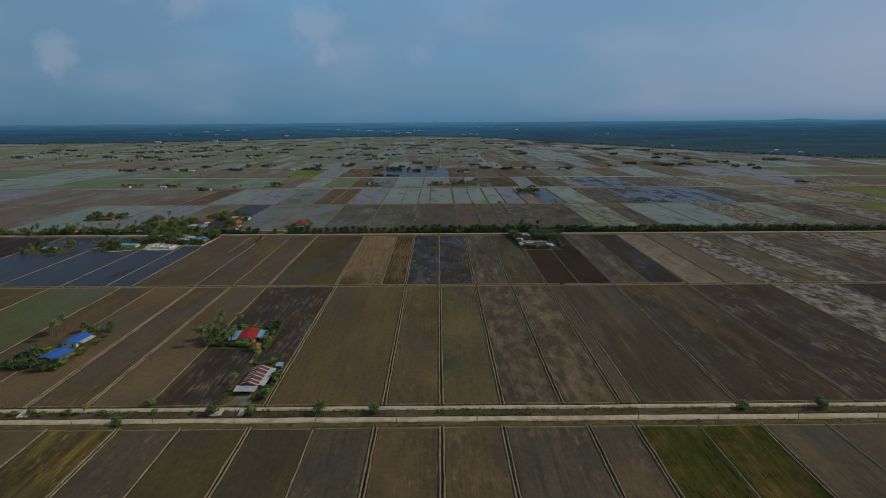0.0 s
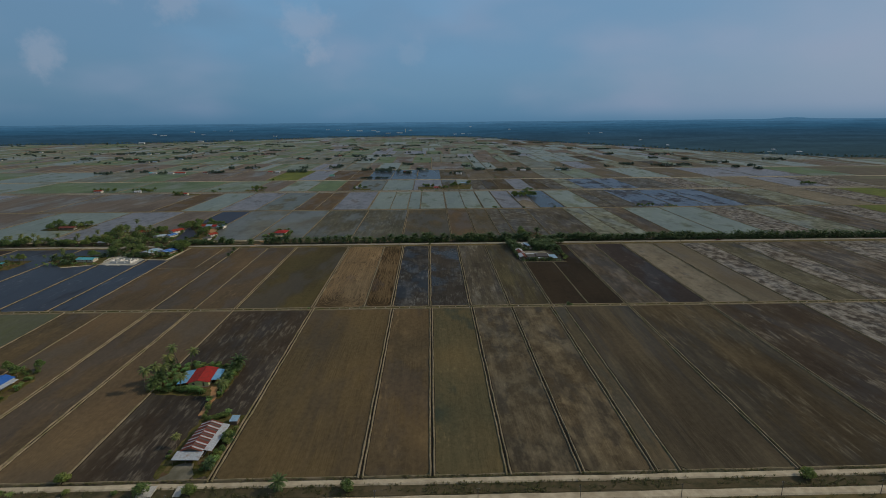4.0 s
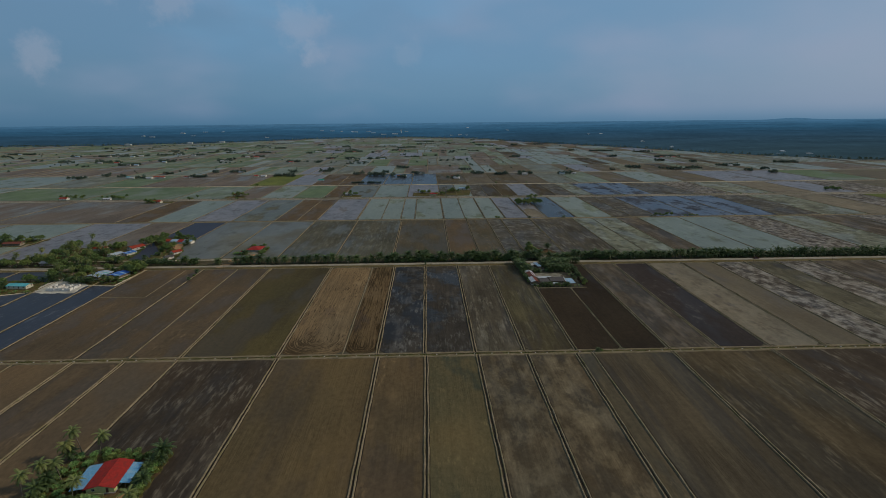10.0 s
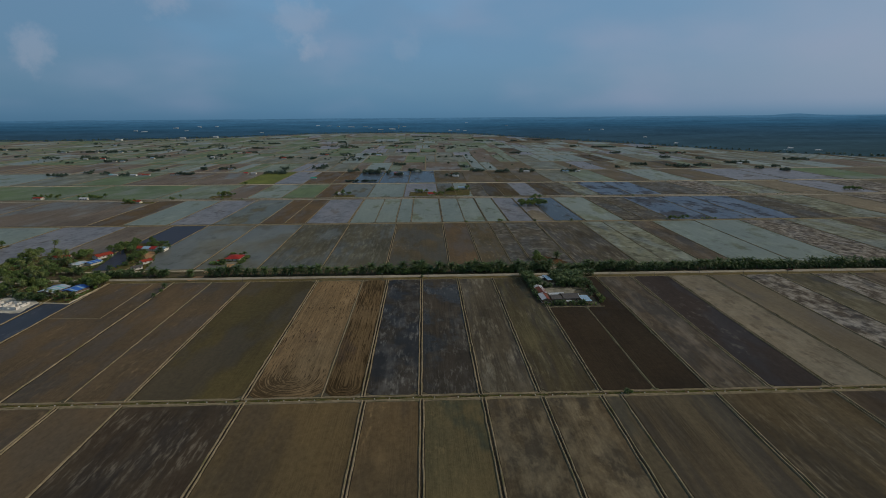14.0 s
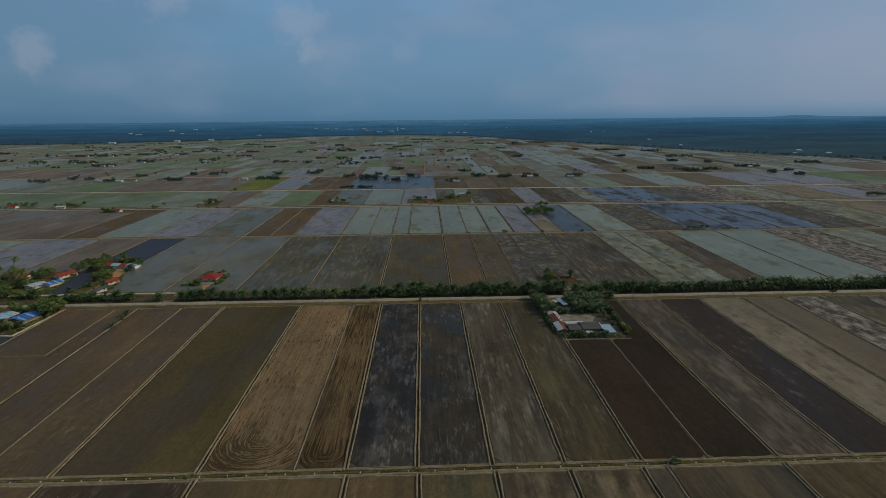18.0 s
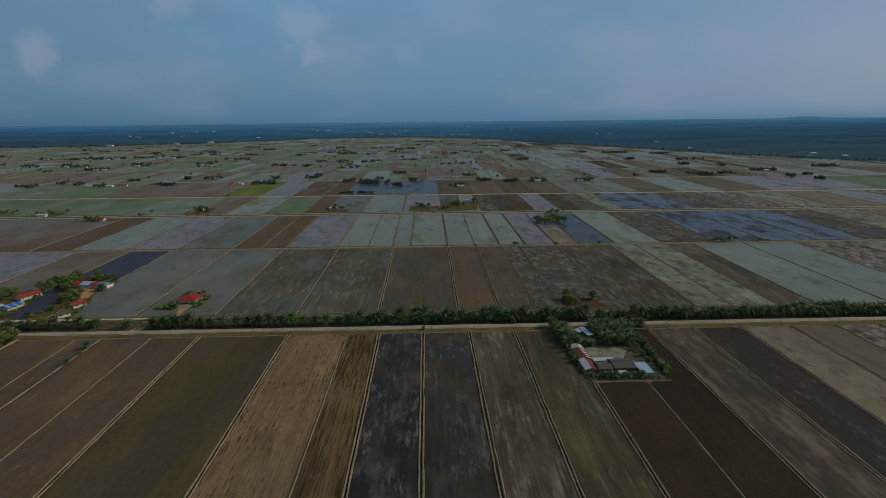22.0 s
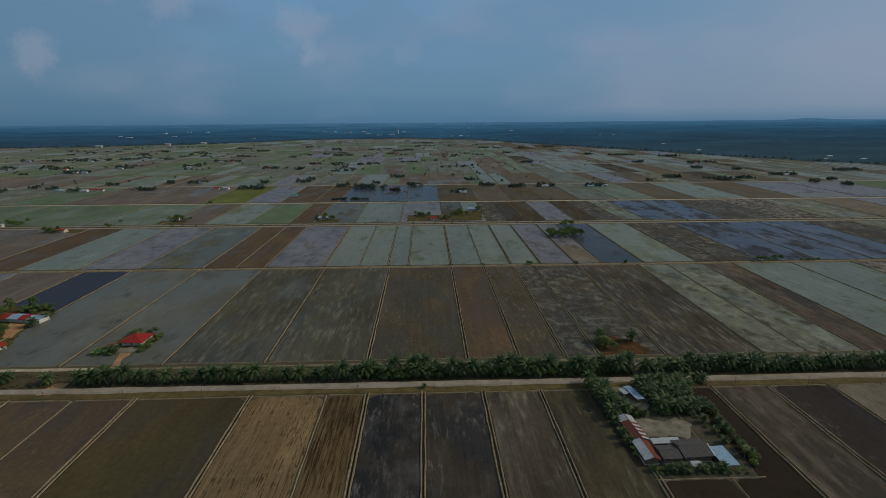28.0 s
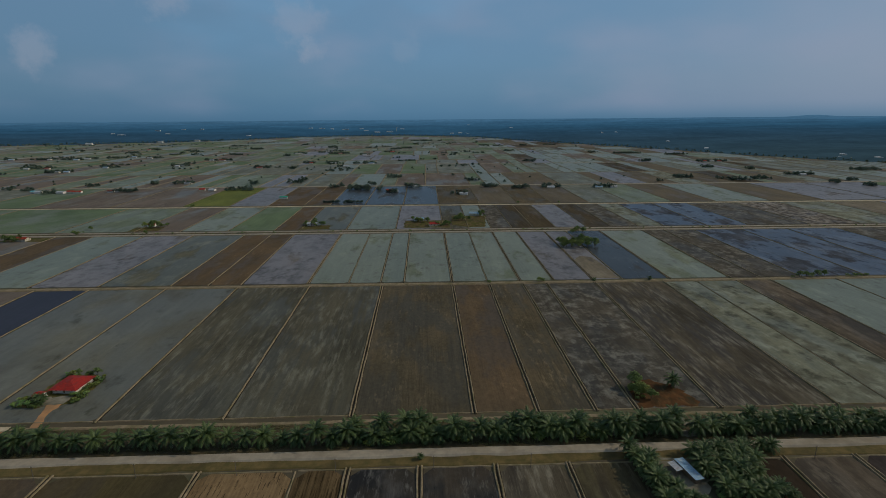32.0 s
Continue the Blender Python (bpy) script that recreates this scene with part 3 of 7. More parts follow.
FIELD_LABEL = {
    "grain_streak": "brown paddy field combed with pale dry streaks", "olive_smear": "olive-brown paddy field with faint drying streaks",
    "mud_smear": "olive-brown paddy field smeared by levelling",
    "mud_even": "even grey-brown levelled paddy field", "mud_rose": "damp paddy field of pinkish-grey mud", "olive_streak": "olive-brown paddy field with pale drying streaks",
    "pond": "deeply flooded paddy field of still dark water", "rice_haze": "flooded paddy field greened by young rice, haze painted in",
    "mud_brown": "brown muddy paddy field, bare and damp", "mud_smooth": "smooth brown paddy field under shallow muddy water",
    "mud_grey": "grey-brown bare paddy field, wet", "mud_dark": "dark brown paddy field, freshly turned", "mud_olive": "olive-brown paddy field with thin regrowth",
    "chocolate": "very dark chocolate-brown ploughed paddy field", "patchy": "brown paddy field with pale dry patches", "brown_streak": "brown paddy field with thin pale plough streaks", "streaky": "paddy field with pale streaks, water reflections painted in",
    "plough_dark": "dark ploughed paddy field with glints painted along its furrows", "pale_mud": "pale beige drying mud field", "stubble": "tan harvested paddy field with stubble rows",
    "stubble_striped": "tan stubble field with dark wheel ruts", "wet_blue": "dark wet paddy field with sky reflections painted in", "wet_dark": "dark wet paddy field with muddy streaks and painted sky glints",
    "blue_water": "flooded paddy field of still dark-blue water", "water_grey": "flooded paddy field of grey-green water", "water_green": "flooded paddy field of pale green water",
    "green_mud": "damp paddy field with thin green growth, haze painted in", "grey_mud": "grey-brown half-flooded paddy field",
    "dark_water": "flooded paddy field of dark still water",
    "mud_warm": "smooth reddish-brown paddy field, newly levelled",
    "flecked": "dark damp paddy field strewn with pale flecks", "mud_patch": "brown paddy field with soft paler patches",
    "mud_stain": "ochre-brown paddy field with dark green wet stains",
    "mud_plum": "dark purplish-brown bare paddy field, wet", "murky_dabs": "half-flooded paddy field with rows of pale mud flecks",
    "murky": "flooded olive-brown paddy field, murky and still", "murky_pale": "half-flooded paddy field with pale greenish streaks",
    "water_dark": "flooded paddy field of dark murky water", "water_lilac": "flooded paddy field of lilac-grey water", "algae": "flooded paddy field with bright green algae",
    "blue_streak": "flooded paddy field streaked blue and dark", "green_rice": "field of patchy green young rice", "dry_grass": "field of yellow straw and dry grass",
    "lime": "bright yellow-green rice seedling plot", "grass": "rough green-brown grass lot", "bare_red": "bare reddish-brown earth patch",
}
BUND = plain("bund_earth", (0.268, 0.210, 0.132), (0.172, 0.136, 0.086), 0.5, 0.95, bump=0.5, spec=0.1, stain=(0.120, 0.108, 0.046))
DITCH = plain("ditch_mud_and_shade", (0.042, 0.034, 0.024), (0.027, 0.022, 0.016), 0.5, 0.9, spec=0.05)
ROAD = plain("pale_gravel", (0.50, 0.415, 0.285), (0.37, 0.30, 0.205), 0.35, 0.95, bump=0.4, stain=(0.26, 0.205, 0.13))
ROAD2 = plain("worn_asphalt", (0.33, 0.285, 0.215), (0.25, 0.215, 0.165), 0.3, 0.9, bump=0.3, stain=(0.20, 0.165, 0.115))
VERGE = plain("verge", (0.092, 0.070, 0.038), (0.046, 0.044, 0.021), 0.35, 0.95, bump=0.6, spec=0.1, stain=(0.115, 0.088, 0.054))
SOIL = plain("verge_soil", (0.150, 0.108, 0.044), (0.085, 0.072, 0.028), 0.3, 0.95, bump=0.6, spec=0.1, stain=(0.062, 0.050, 0.024))
EARTH = plain("base_earth", (0.085, 0.066, 0.040), (0.055, 0.048, 0.027), 0.05, 0.95, bump=0.5, stain=(0.10, 0.105, 0.05))

# ---- the land ----
def raw(name, verts, faces, mats, idx=None, smooth=False):
    me = bpy.data.meshes.new(name)
    me.from_pydata(verts, [], faces)
    for m in mats if isinstance(mats, (list, tuple)) else [mats]:
        me.materials.append(m)
    if idx is not None:
        me.polygons.foreach_set("material_index", idx)
    if smooth:
        me.polygons.foreach_set("use_smooth", [True] * len(faces))
    me.update()
    return me


# one sheet of earth under everything
gv, gf = [], []
gx = [-5200, -2600, -1300, -650, 0, 650, 1300, 2600, 5200]
gy = [-1500, -300, 400, 1000, 2000, 3000, 4000, 5050]
for y in gy:
    for x in gx:
        gv.append((x, y, -0.32))
for j in range(len(gy) - 1):
    for i in range(len(gx) - 1):
        a = j * len(gx) + i
        gf.append((a, a + 1, a + len(gx) + 1, a + len(gx)))
ground = tagged(new("ground", raw("ground", gv, gf, EARTH)), "flat brown alluvial earth plain", "ground", kind="structure")

rng = random.Random(7)


def plot(x0, x1, y0, y1, kind, gap=1.1, corner=2.5):
    """One paddy plot: a thin slab of mud or water with slightly wandering edges and rounded corners."""
    r = random.Random(int(x0 * 13 + y0 * 7))
    x0, x1 = x0 + gap, x1 - gap
    pts = []
    c = min(corner, (x1 - x0) / 4)
    n = max(2, int((y1 - y0) / 14))
    m = max(1, int((x1 - x0) / 14))
    pts += [(x0 + c + (x1 - x0 - 2 * c) * k / m, y0 + r.uniform(-0.25, 0.25)) for k in range(m + 1)]
    pts += [(x1 + r.uniform(-0.3, 0.3), y0 + c + (y1 - y0 - 2 * c) * k / n) for k in range(n + 1)]
    pts += [(x1 - c - (x1 - x0 - 2 * c) * k / m, y1 + r.uniform(-0.25, 0.25)) for k in range(m + 1)]
    pts += [(x0 + r.uniform(-0.3, 0.3), y1 - c - (y1 - y0 - 2 * c) * k / n) for k in range(n + 1)]
    z = -0.14 + r.uniform(-0.03, 0.03)
    k = len(pts)
    verts = [(x, y, z) for x, y in pts] + [(x, y, -0.31) for x, y in pts]
    faces = [tuple(range(k))] + [(i, k + i, k + (i + 1) % k, (i + 1) % k) for i in range(k)]
    ob = new("paddy_field", raw("paddy_field", verts, faces, FIELD[kind]))
    return tagged(ob, FIELD_LABEL[kind], "field", "paddy fields", "structure")


def ridge(ax, ay, bx, by, width=1.5, height=0.58, wob=0.18, step=7.0, mat=None, name="bund", label="low earthen bund between paddy fields", flat=0.45):
    """An earth bank from a to b: sloping sides, a rounded and uneven crest."""
    r = random.Random(int(ax * 17 + ay * 3 + bx))
    d = Vector((bx - ax, by - ay))
    n = max(2, int(d.length / step))
    side = Vector((-d.y, d.x)).normalized()
    verts, faces = [], []
    for i in range(n + 1):
        p = Vector((ax, ay)) + d * i / n + side * r.uniform(-wob, wob)
        w = width * r.uniform(0.82, 1.18) / 2
        h = height * r.uniform(0.75, 1.15)
        for u, z in ((-1, -0.30), (-flat, h - 0.2), (flat, h - 0.2), (1, -0.30)):
            q = p + side * u * w
            verts.append((q.x, q.y, z))
    for i in range(n):
        for k in range(3):
            a = i * 4 + k
            faces.append((a, a + 4, a + 5, a + 1))
    faces += [(0, 1, 2, 3), (4 * n + 3, 4 * n + 2, 4 * n + 1, 4 * n)]
    ob = new(name, raw(name, verts, faces, mat or BUND))
    return tagged(ob, label, "bund" if name == "bund" else name, "bunds" if name == "bund" else "", "structure")


def strip(name, x0, x1, y0, y1, z, mat, label, cat, wob=0.25, step=12.0, base=-0.31):
    """A long road or verge across the land, a raised slab with slightly frayed edges."""
    r = random.Random(int(y0 * 31))
    n = int((x1 - x0) / step)
    verts, faces = [], []
    for i in range(n + 1):
        x = x0 + (x1 - x0) * i / n
        a, b = y0 + r.uniform(-wob, wob), y1 + r.uniform(-wob, wob)
        e = min(1.0, (z - base) * 1.5)
        verts += [(x, a - e, base), (x, a, z), (x, (a + b) / 2, z + 0.05), (x, b, z), (x, b + e, base)]
    for i in range(n):
        for k in range(4):
            a = i * 5 + k
            faces.append((a, a + 5, a + 6, a + 1))
    ob = new(name, raw(name, verts, faces, mat))
    return tagged(ob, label, cat, kind="structure")


def ditch(x, y0, y1, width, z):
    """A narrow dark strip along a bund: the drain, and the shade painted outside a double bund."""
    r = random.Random(int(x * 5 + y0))
    n = int((y1 - y0) / 6)
    verts, faces = [], []
    for i in range(n + 1):
        c, w = x + r.uniform(-0.12, 0.12), width * r.uniform(0.7, 1.15) / 2
        y = y0 + (y1 - y0) * i / n
        verts += [(c - w, y, z), (c + w, y, z), (c - w, y, -0.31), (c + w, y, -0.31)]
    for i in range(n):
        a = i * 4
        faces += [(a, a + 1, a + 5, a + 4), (a + 2, a, a + 4, a + 6), (a + 1, a + 3, a + 7, a + 5)]
    return tagged(new("ditch", raw("ditch", verts, faces, DITCH)), "narrow dark strip beside a bund, for drain and painted shade", "ditch", "ditches", "structure")


# plots from south to north: y span, boundaries with their bund (s single, d double with a ditch, t thin), kinds between
ROWS = [
    (60, 217.5, "-330s -270s -215s -183s -150d -121s -89d -59t -30d 1d 30d 70d 92d 122t 151d 182s 212d 272s 330s",
     "mud_brown mud_plum mud_plum dry_grass mud_plum mud_olive mud_olive mud_grey mud_brown mud_brown mud_grey mud_plum green_rice green_rice mud_grey mud_plum mud_dark mud_brown"),
    (239.2, 428, "-450s -390s -331s -271s -242t -208d -178d -147s -88d -28d 1d 32d 62d 92d 102s 151d 213d 284s 345s 400s 450s 510s 570s",
     "mud_brown mud_brown algae mud_brown mud_warm mud_plum mud_warm plough_dark mud_smooth mud_brown mud_stain mud_patch mud_patch mud_grey mud_smear brown_streak plough_dark streaky mud_dark streaky streaky mud_dark"),
    (434, 624, "-560s -452s -381s -326s -287s -264s -210s -178t -147d -89d -50t -29d 0d 31d 61d 93d 122t 151d 182d 215d 250d 281s 312s 343s 378s 441s 505s 570s 640s",
     "mud_dark dark_water dark_water dark_water dark_water mud_plum mud_plum mud_plum mud_olive stubble stubble_striped wet_blue wet_dark grain_streak olive_smear chocolate chocolate patchy mud_dark pale_mud mud_even streaky olive_streak streaky patchy streaky pale_mud murky_pale"),
    (664, 857, "-700s -560s -452s -372s -316s -272s -210s -152s -93s -33d 26d 57d 85d 105d 146d 205s 233t 268s 298s 355s 415s 475s 540s 600s 660s 720s 800s",
     "mud_rose water_grey water_lilac mud_rose blue_water murky murky murky_dabs murky_dabs mud_grey mud_plum mud_grey flecked flecked grain_streak murky_pale murky_pale patchy water_grey water_grey streaky murky_pale patchy streaky lime streaky"),
    # from this row on, lighter muds replace dark ones to imitate haze
    (867, 1054, "-900s -760s -600s -429s -385t -327s -270s -210s -179s -152s -96d -62t -35s -15s 26d 56t 84d 113d 147d 173s 214d 267d 294s 330s 389s 446s 509s 570s 640s 710s 780s 860s",
     "water_lilac mud_rose mud_rose mud_plum water_grey water_lilac water_dark mud_plum mud_plum water_lilac water_green water_green water_grey water_green water_grey water_green water_green water_lilac water_lilac pond water_green flecked flecked blue_streak blue_streak blue_streak flecked murky_pale pale_mud streaky lime"),
    (1080, 1243, "-1000s -820s -604s -445s -352s -296s -238s -182s -150s -94s -33s 26s 58s 86s 112s 139s 167s 206s 238s 272s 305s 360s 414s 493s 560s 640s 720s 800s 900s",
     "water_grey rice_haze rice_haze green_mud mud_rose water_green rice_haze mud_plum water_dark water_grey water_lilac murky_dabs water_grey flecked brown_streak brown_streak water_lilac brown_streak flecked murky_pale blue_streak blue_streak flecked streaky murky_pale pale_mud water_lilac streaky"),
    (1260, 1468, "-1200s -1000s -820s -700s -600s -480s -372s -300s -240s -185s -145s -90s -30s 26s 90s 150s 205s 265s 330s 400s 470s 560s 650s 760s 880s 1000s",
     "rice_haze water_grey grey_mud rice_haze mud_rose mud_rose lime water_lilac mud_plum mud_plum pond pond pond mud_grey mud_even mud_grey mud_even grey_mud green_mud mud_even water_green mud_even water_lilac water_lilac rice_haze"),
]
for y0, y1, cuts, kinds in ROWS:
    cuts = [(float(c[:-1]), c[-1]) for c in cuts.split()]
    kinds = kinds.split()
    for (xa, ta), (xb, tb), kind in zip(cuts, cuts[1:], kinds):
        if y0 == 434 and 93 <= xa < 151:    # the farm compound takes the north end of these two
            plot(xa, xb, y0, 553.5, kind, gap=0.9)
            if xb == 151:
                plot(132.8, xb, 546, y1, kind, gap=0.9)
        else:
            plot(xa, xb, y0, y1, kind, gap=0.9, corner=4.5 if y0 == 434 else 2.5)
    if y0 < 700:
        for (xa, ta), (xb, tb) in zip(cuts, cuts[1:]):
            for yy in (y0 - 0.3, y1 + 0.3):
                ridge(xa + 1.2, yy, xb - 1.2, yy, 1.0, 0.3, 0.25, 5.0)
    for x, kind in cuts:
        if kind != "t":
            ditch(x + (0.85 if kind == "s" else 0.0), y0 - 0.8, y1 + 0.8, 0.7 if kind == "s" else 0.85, -0.105)
        # outer dark strip of a double bund: its shadow put in as colour
        if kind == "d" and y0 < 900:
            ditch(x + 1.35, y0 - 0.8, y1 + 0.8, 0.5, -0.105)
        if kind == "s":
            ridge(x, y0 - 1.5, x, y1 + 1.5, 1.2)
        elif kind == "t":
            ridge(x, y0, x, y1, 0.75, 0.26)
        else:
            ridge(x - 0.85, y0 - 1.5, x - 0.85, y1 + 1.5, 1.0)
            ridge(x + 0.85, y0 - 1.5, x + 0.85, y1 + 1.5, 1.0)

# cross bunds and roads
tagged(strip("bund", -620, 640, 429.3, 430.0, 0.16, BUND, "narrow earthen cross bund", "bund", 0.3, 4), group="bunds")
tagged(strip("bund", -620, 640, 430.9, 431.9, 0.02, FIELD["grass"], "grassy earthen cross bund", "bund", 0.4, 5), group="bunds")
tagged(strip("bund", -620, 640, 432.6, 433.2, 0.12, BUND, "narrow earthen cross bund", "bund", 0.3, 4), group="bunds")
tagged(strip("ditch", -620, 640, 432.0, 432.5, -0.10, DITCH, "narrow dark drain along a cross bund", "ditch", 0.2, 5), group="ditches")
tagged(strip("bund", -900, 900, 859.0, 862.6, 0.3, BUND, "broad tan earthen cross bund", "bund", 0.8, 8), group="bunds")
strip("road", -700, 700, 223.8, 226.9, 0.12, ROAD, "pale gravel farm road", "road")
strip("road", -700, 700, 234.4, 236.6, 0.12, ROAD, "pale gravel farm road", "road")
strip("canal_bank", -700, 700, 228.0, 233.2, -0.08, VERGE, "grassy ditch bank between two farm roads", "verge", 0.5)
strip("verge", -700, 700, 219.4, 222.8, 0.0, SOIL, "rough grassy verge beside a farm road", "verge", 0.6)
strip("road", -1000, 1000, 631.9, 636.2, 0.35, ROAD2, "straight pale asphalt country road", "road")
strip("verge", -1000, 1000, 626.0, 631.0, 0.02, SOIL, "dry grassy road verge", "verge", 0.9)
strip("verge", -1000, 1000, 637.2, 657.0, 0.02, VERGE, "grassy strip under a row of oil palms", "verge", 0.5)
strip("track", -1000, -188, 657.5, 660.5, 0.12, ROAD, "pale sandy track along a paddy field", "road", 0.5)
strip("track", -187, 1000, 657.8, 659.6, 0.05, BUND, "thin earthen track along a paddy field", "road", 0.5)
strip("road", -1500, 1500, 1058.0, 1061.0, 0.3, ROAD2, "pale gravel farm road", "road")
strip("verge", -1500, 1500, 1062.5, 1069, 0.0, VERGE, "grassy ditch bank between two farm roads", "verge", 0.6)
strip("road", -1500, 1500, 1070.5, 1073.5, 0.3, ROAD2, "pale gravel farm road", "road")
strip("road", -1700, 1700, 1247.5, 1251.0, 0.3, ROAD, "pale gravel farm road", "road", 0.3)
strip("road", -2000, 2000, 1474, 1480, 0.3, ROAD2, "pale farm road between far paddies", "road", 0.3)

ridge(91.5, 553.4, 135.5, 553.4, 1.0, 0.45, 0.2, 4.0)
# thin banks that part the plots by the village
for k, (ax, ay, bx, by) in enumerate(((-264, 547, -225.3, 546.3), (-225.3, 546.3, -226.5, 623))):
    ridge(ax, ay, bx, by, 0.9, 0.30)
for k, (ax, ay, bx, by) in enumerate(((-264.5, 625, -267.5, 577), (-290, 580, -267.5, 577), (-324, 564, -357, 553), (-410, 629, -338, 629))):
    ridge(ax, ay, bx, by, 2.0, 0.5, 0.4, 4.0, ROAD)

# far plots, past counting; their cool pale kinds carry distance haze in the colour
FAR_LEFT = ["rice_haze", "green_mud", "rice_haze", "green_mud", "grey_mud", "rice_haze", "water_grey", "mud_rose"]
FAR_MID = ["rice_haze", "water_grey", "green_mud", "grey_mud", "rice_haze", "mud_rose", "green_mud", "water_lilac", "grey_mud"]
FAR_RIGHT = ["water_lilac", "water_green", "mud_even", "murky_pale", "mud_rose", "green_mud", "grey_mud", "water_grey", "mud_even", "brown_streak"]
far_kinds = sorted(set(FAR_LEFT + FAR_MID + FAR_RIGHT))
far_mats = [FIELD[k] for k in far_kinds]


def forest_edge(x):
    """How far north the paddies reach before the forest begins."""
    xs = [-5200, -2360, -1800, -1260, -985, -690, -140, 285, 560, 785, 935, 1070, 1160, 1370, 1700, 2400, 5200]
    ys = [2700, 2930, 2990, 3200, 3400, 3700, 3850, 3620, 3040, 2700, 2370, 2150, 1980, 1760, 1640, 1500, 1300]
    return float(np.interp(x, xs, ys)) + 70 * noise.noise((x * 0.006, 4.0, 0.0)) + 40 * noise.noise((x * 0.021, 9.0, 0.0))


r = random.Random(21)
fy, far_row = 1482.0, 0
while fy < 3800:
    depth = {0: 208, 1: 240, 2: 130}.get(far_row, r.choice([150, 170, 200, 210]))
    far_row += 1
    verts, faces, idx = [], [], []
    bv, bf = [], []
    x = -0.86 * (fy + 500) - 300
    end = -x
    while x < end:
        w = r.choice([30, 30, 30, 60, 60, 60, 90] if fy < 2300 else [30, 60, 60, 90, 120])
        if fy + depth * 0.5 < forest_edge(x + w / 2):
            t = x / (fy + 300)
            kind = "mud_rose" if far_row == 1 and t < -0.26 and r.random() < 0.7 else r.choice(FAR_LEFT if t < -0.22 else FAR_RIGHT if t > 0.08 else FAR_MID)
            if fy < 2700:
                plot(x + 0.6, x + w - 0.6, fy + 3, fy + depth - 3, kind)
                a = len(bv)
                for px, pz in ((x - 1.2, -0.3), (x - 0.5, 0.3), (x + 0.5, 0.3), (x + 1.2, -0.3)):
                    bv += [(px, fy, pz), (px, fy + depth, pz)]
                bf += [(a + 2 * k, a + 2 * k + 2, a + 2 * k + 3, a + 2 * k + 1) for k in range(3)]
                x += w
                continue
            a = len(verts)
            verts += [(x + 1.5, fy + 3, -0.12), (x + w - 1.5, fy + 3, -0.12), (x + w - 1.5, fy + depth - 3, -0.12), (x + 1.5, fy + depth - 3, -0.12)]
            faces.append((a, a + 1, a + 2, a + 3))
            idx.append(far_kinds.index(kind))
            a = len(bv)
            for px, pz in ((x - 1.2, -0.3), (x - 0.5, 0.3), (x + 0.5, 0.3), (x + 1.2, -0.3)):
                bv += [(px, fy, pz), (px, fy + depth, pz)]
            bf += [(a + 2 * k, a + 2 * k + 2, a + 2 * k + 3, a + 2 * k + 1) for k in range(3)]
        x += w
    if faces:
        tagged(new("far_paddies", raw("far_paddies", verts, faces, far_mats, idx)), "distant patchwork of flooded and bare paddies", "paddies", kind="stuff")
    if bf:
        tagged(new("far_bunds", raw("far_bunds", bv, bf, BUND)), "thin bunds between distant paddies", "bunds", kind="stuff")
    fy += depth
    strip("road" if r.random() < 0.5 else "bund", -0.9 * fy, 0.9 * fy if fy < 1700 else 1000, fy - 1.5, fy + 1.5, 0.3, ROAD2 if r.random() < 0.5 else BUND, "far straight farm road or bank", "road", 0.5, 40)

# ---- the distance: a wide plain of forest, its blue haze painted as glow ----
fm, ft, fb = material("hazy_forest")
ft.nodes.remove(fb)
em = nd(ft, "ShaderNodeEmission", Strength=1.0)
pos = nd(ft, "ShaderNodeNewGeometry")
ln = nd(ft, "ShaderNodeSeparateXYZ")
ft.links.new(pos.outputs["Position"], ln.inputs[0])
# haze gradient in the emission colour: bluer and brighter towards the sky's edge
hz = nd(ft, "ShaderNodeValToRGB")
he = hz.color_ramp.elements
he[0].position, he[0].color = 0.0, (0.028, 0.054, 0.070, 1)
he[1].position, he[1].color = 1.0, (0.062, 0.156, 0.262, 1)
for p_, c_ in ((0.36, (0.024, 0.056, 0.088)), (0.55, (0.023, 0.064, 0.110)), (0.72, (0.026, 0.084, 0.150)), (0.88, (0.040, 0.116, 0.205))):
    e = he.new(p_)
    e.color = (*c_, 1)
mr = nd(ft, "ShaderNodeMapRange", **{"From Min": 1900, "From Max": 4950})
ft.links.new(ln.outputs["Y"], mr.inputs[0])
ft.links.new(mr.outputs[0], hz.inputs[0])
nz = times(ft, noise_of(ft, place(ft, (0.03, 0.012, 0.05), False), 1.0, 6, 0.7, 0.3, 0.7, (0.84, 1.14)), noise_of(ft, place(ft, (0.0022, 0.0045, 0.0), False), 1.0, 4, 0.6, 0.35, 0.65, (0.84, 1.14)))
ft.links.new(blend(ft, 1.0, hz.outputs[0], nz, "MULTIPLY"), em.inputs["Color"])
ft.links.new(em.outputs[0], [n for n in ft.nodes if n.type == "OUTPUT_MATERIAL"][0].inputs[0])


def forest_rise(x, y, e):
    """How high the wooded land stands at a place; e: where the forest begins there."""
    u = max(0.0, min(1.0, (y - e) / (4950.0 - e)))
    return 10 * min(1.0, u * 8) + (73 + 9.5 * x / 3800) * max(0.0, (y - 1900) / 3050) ** 1.6 * u ** 0.6


nr, nx = 40, 190
bv, bf = [], []
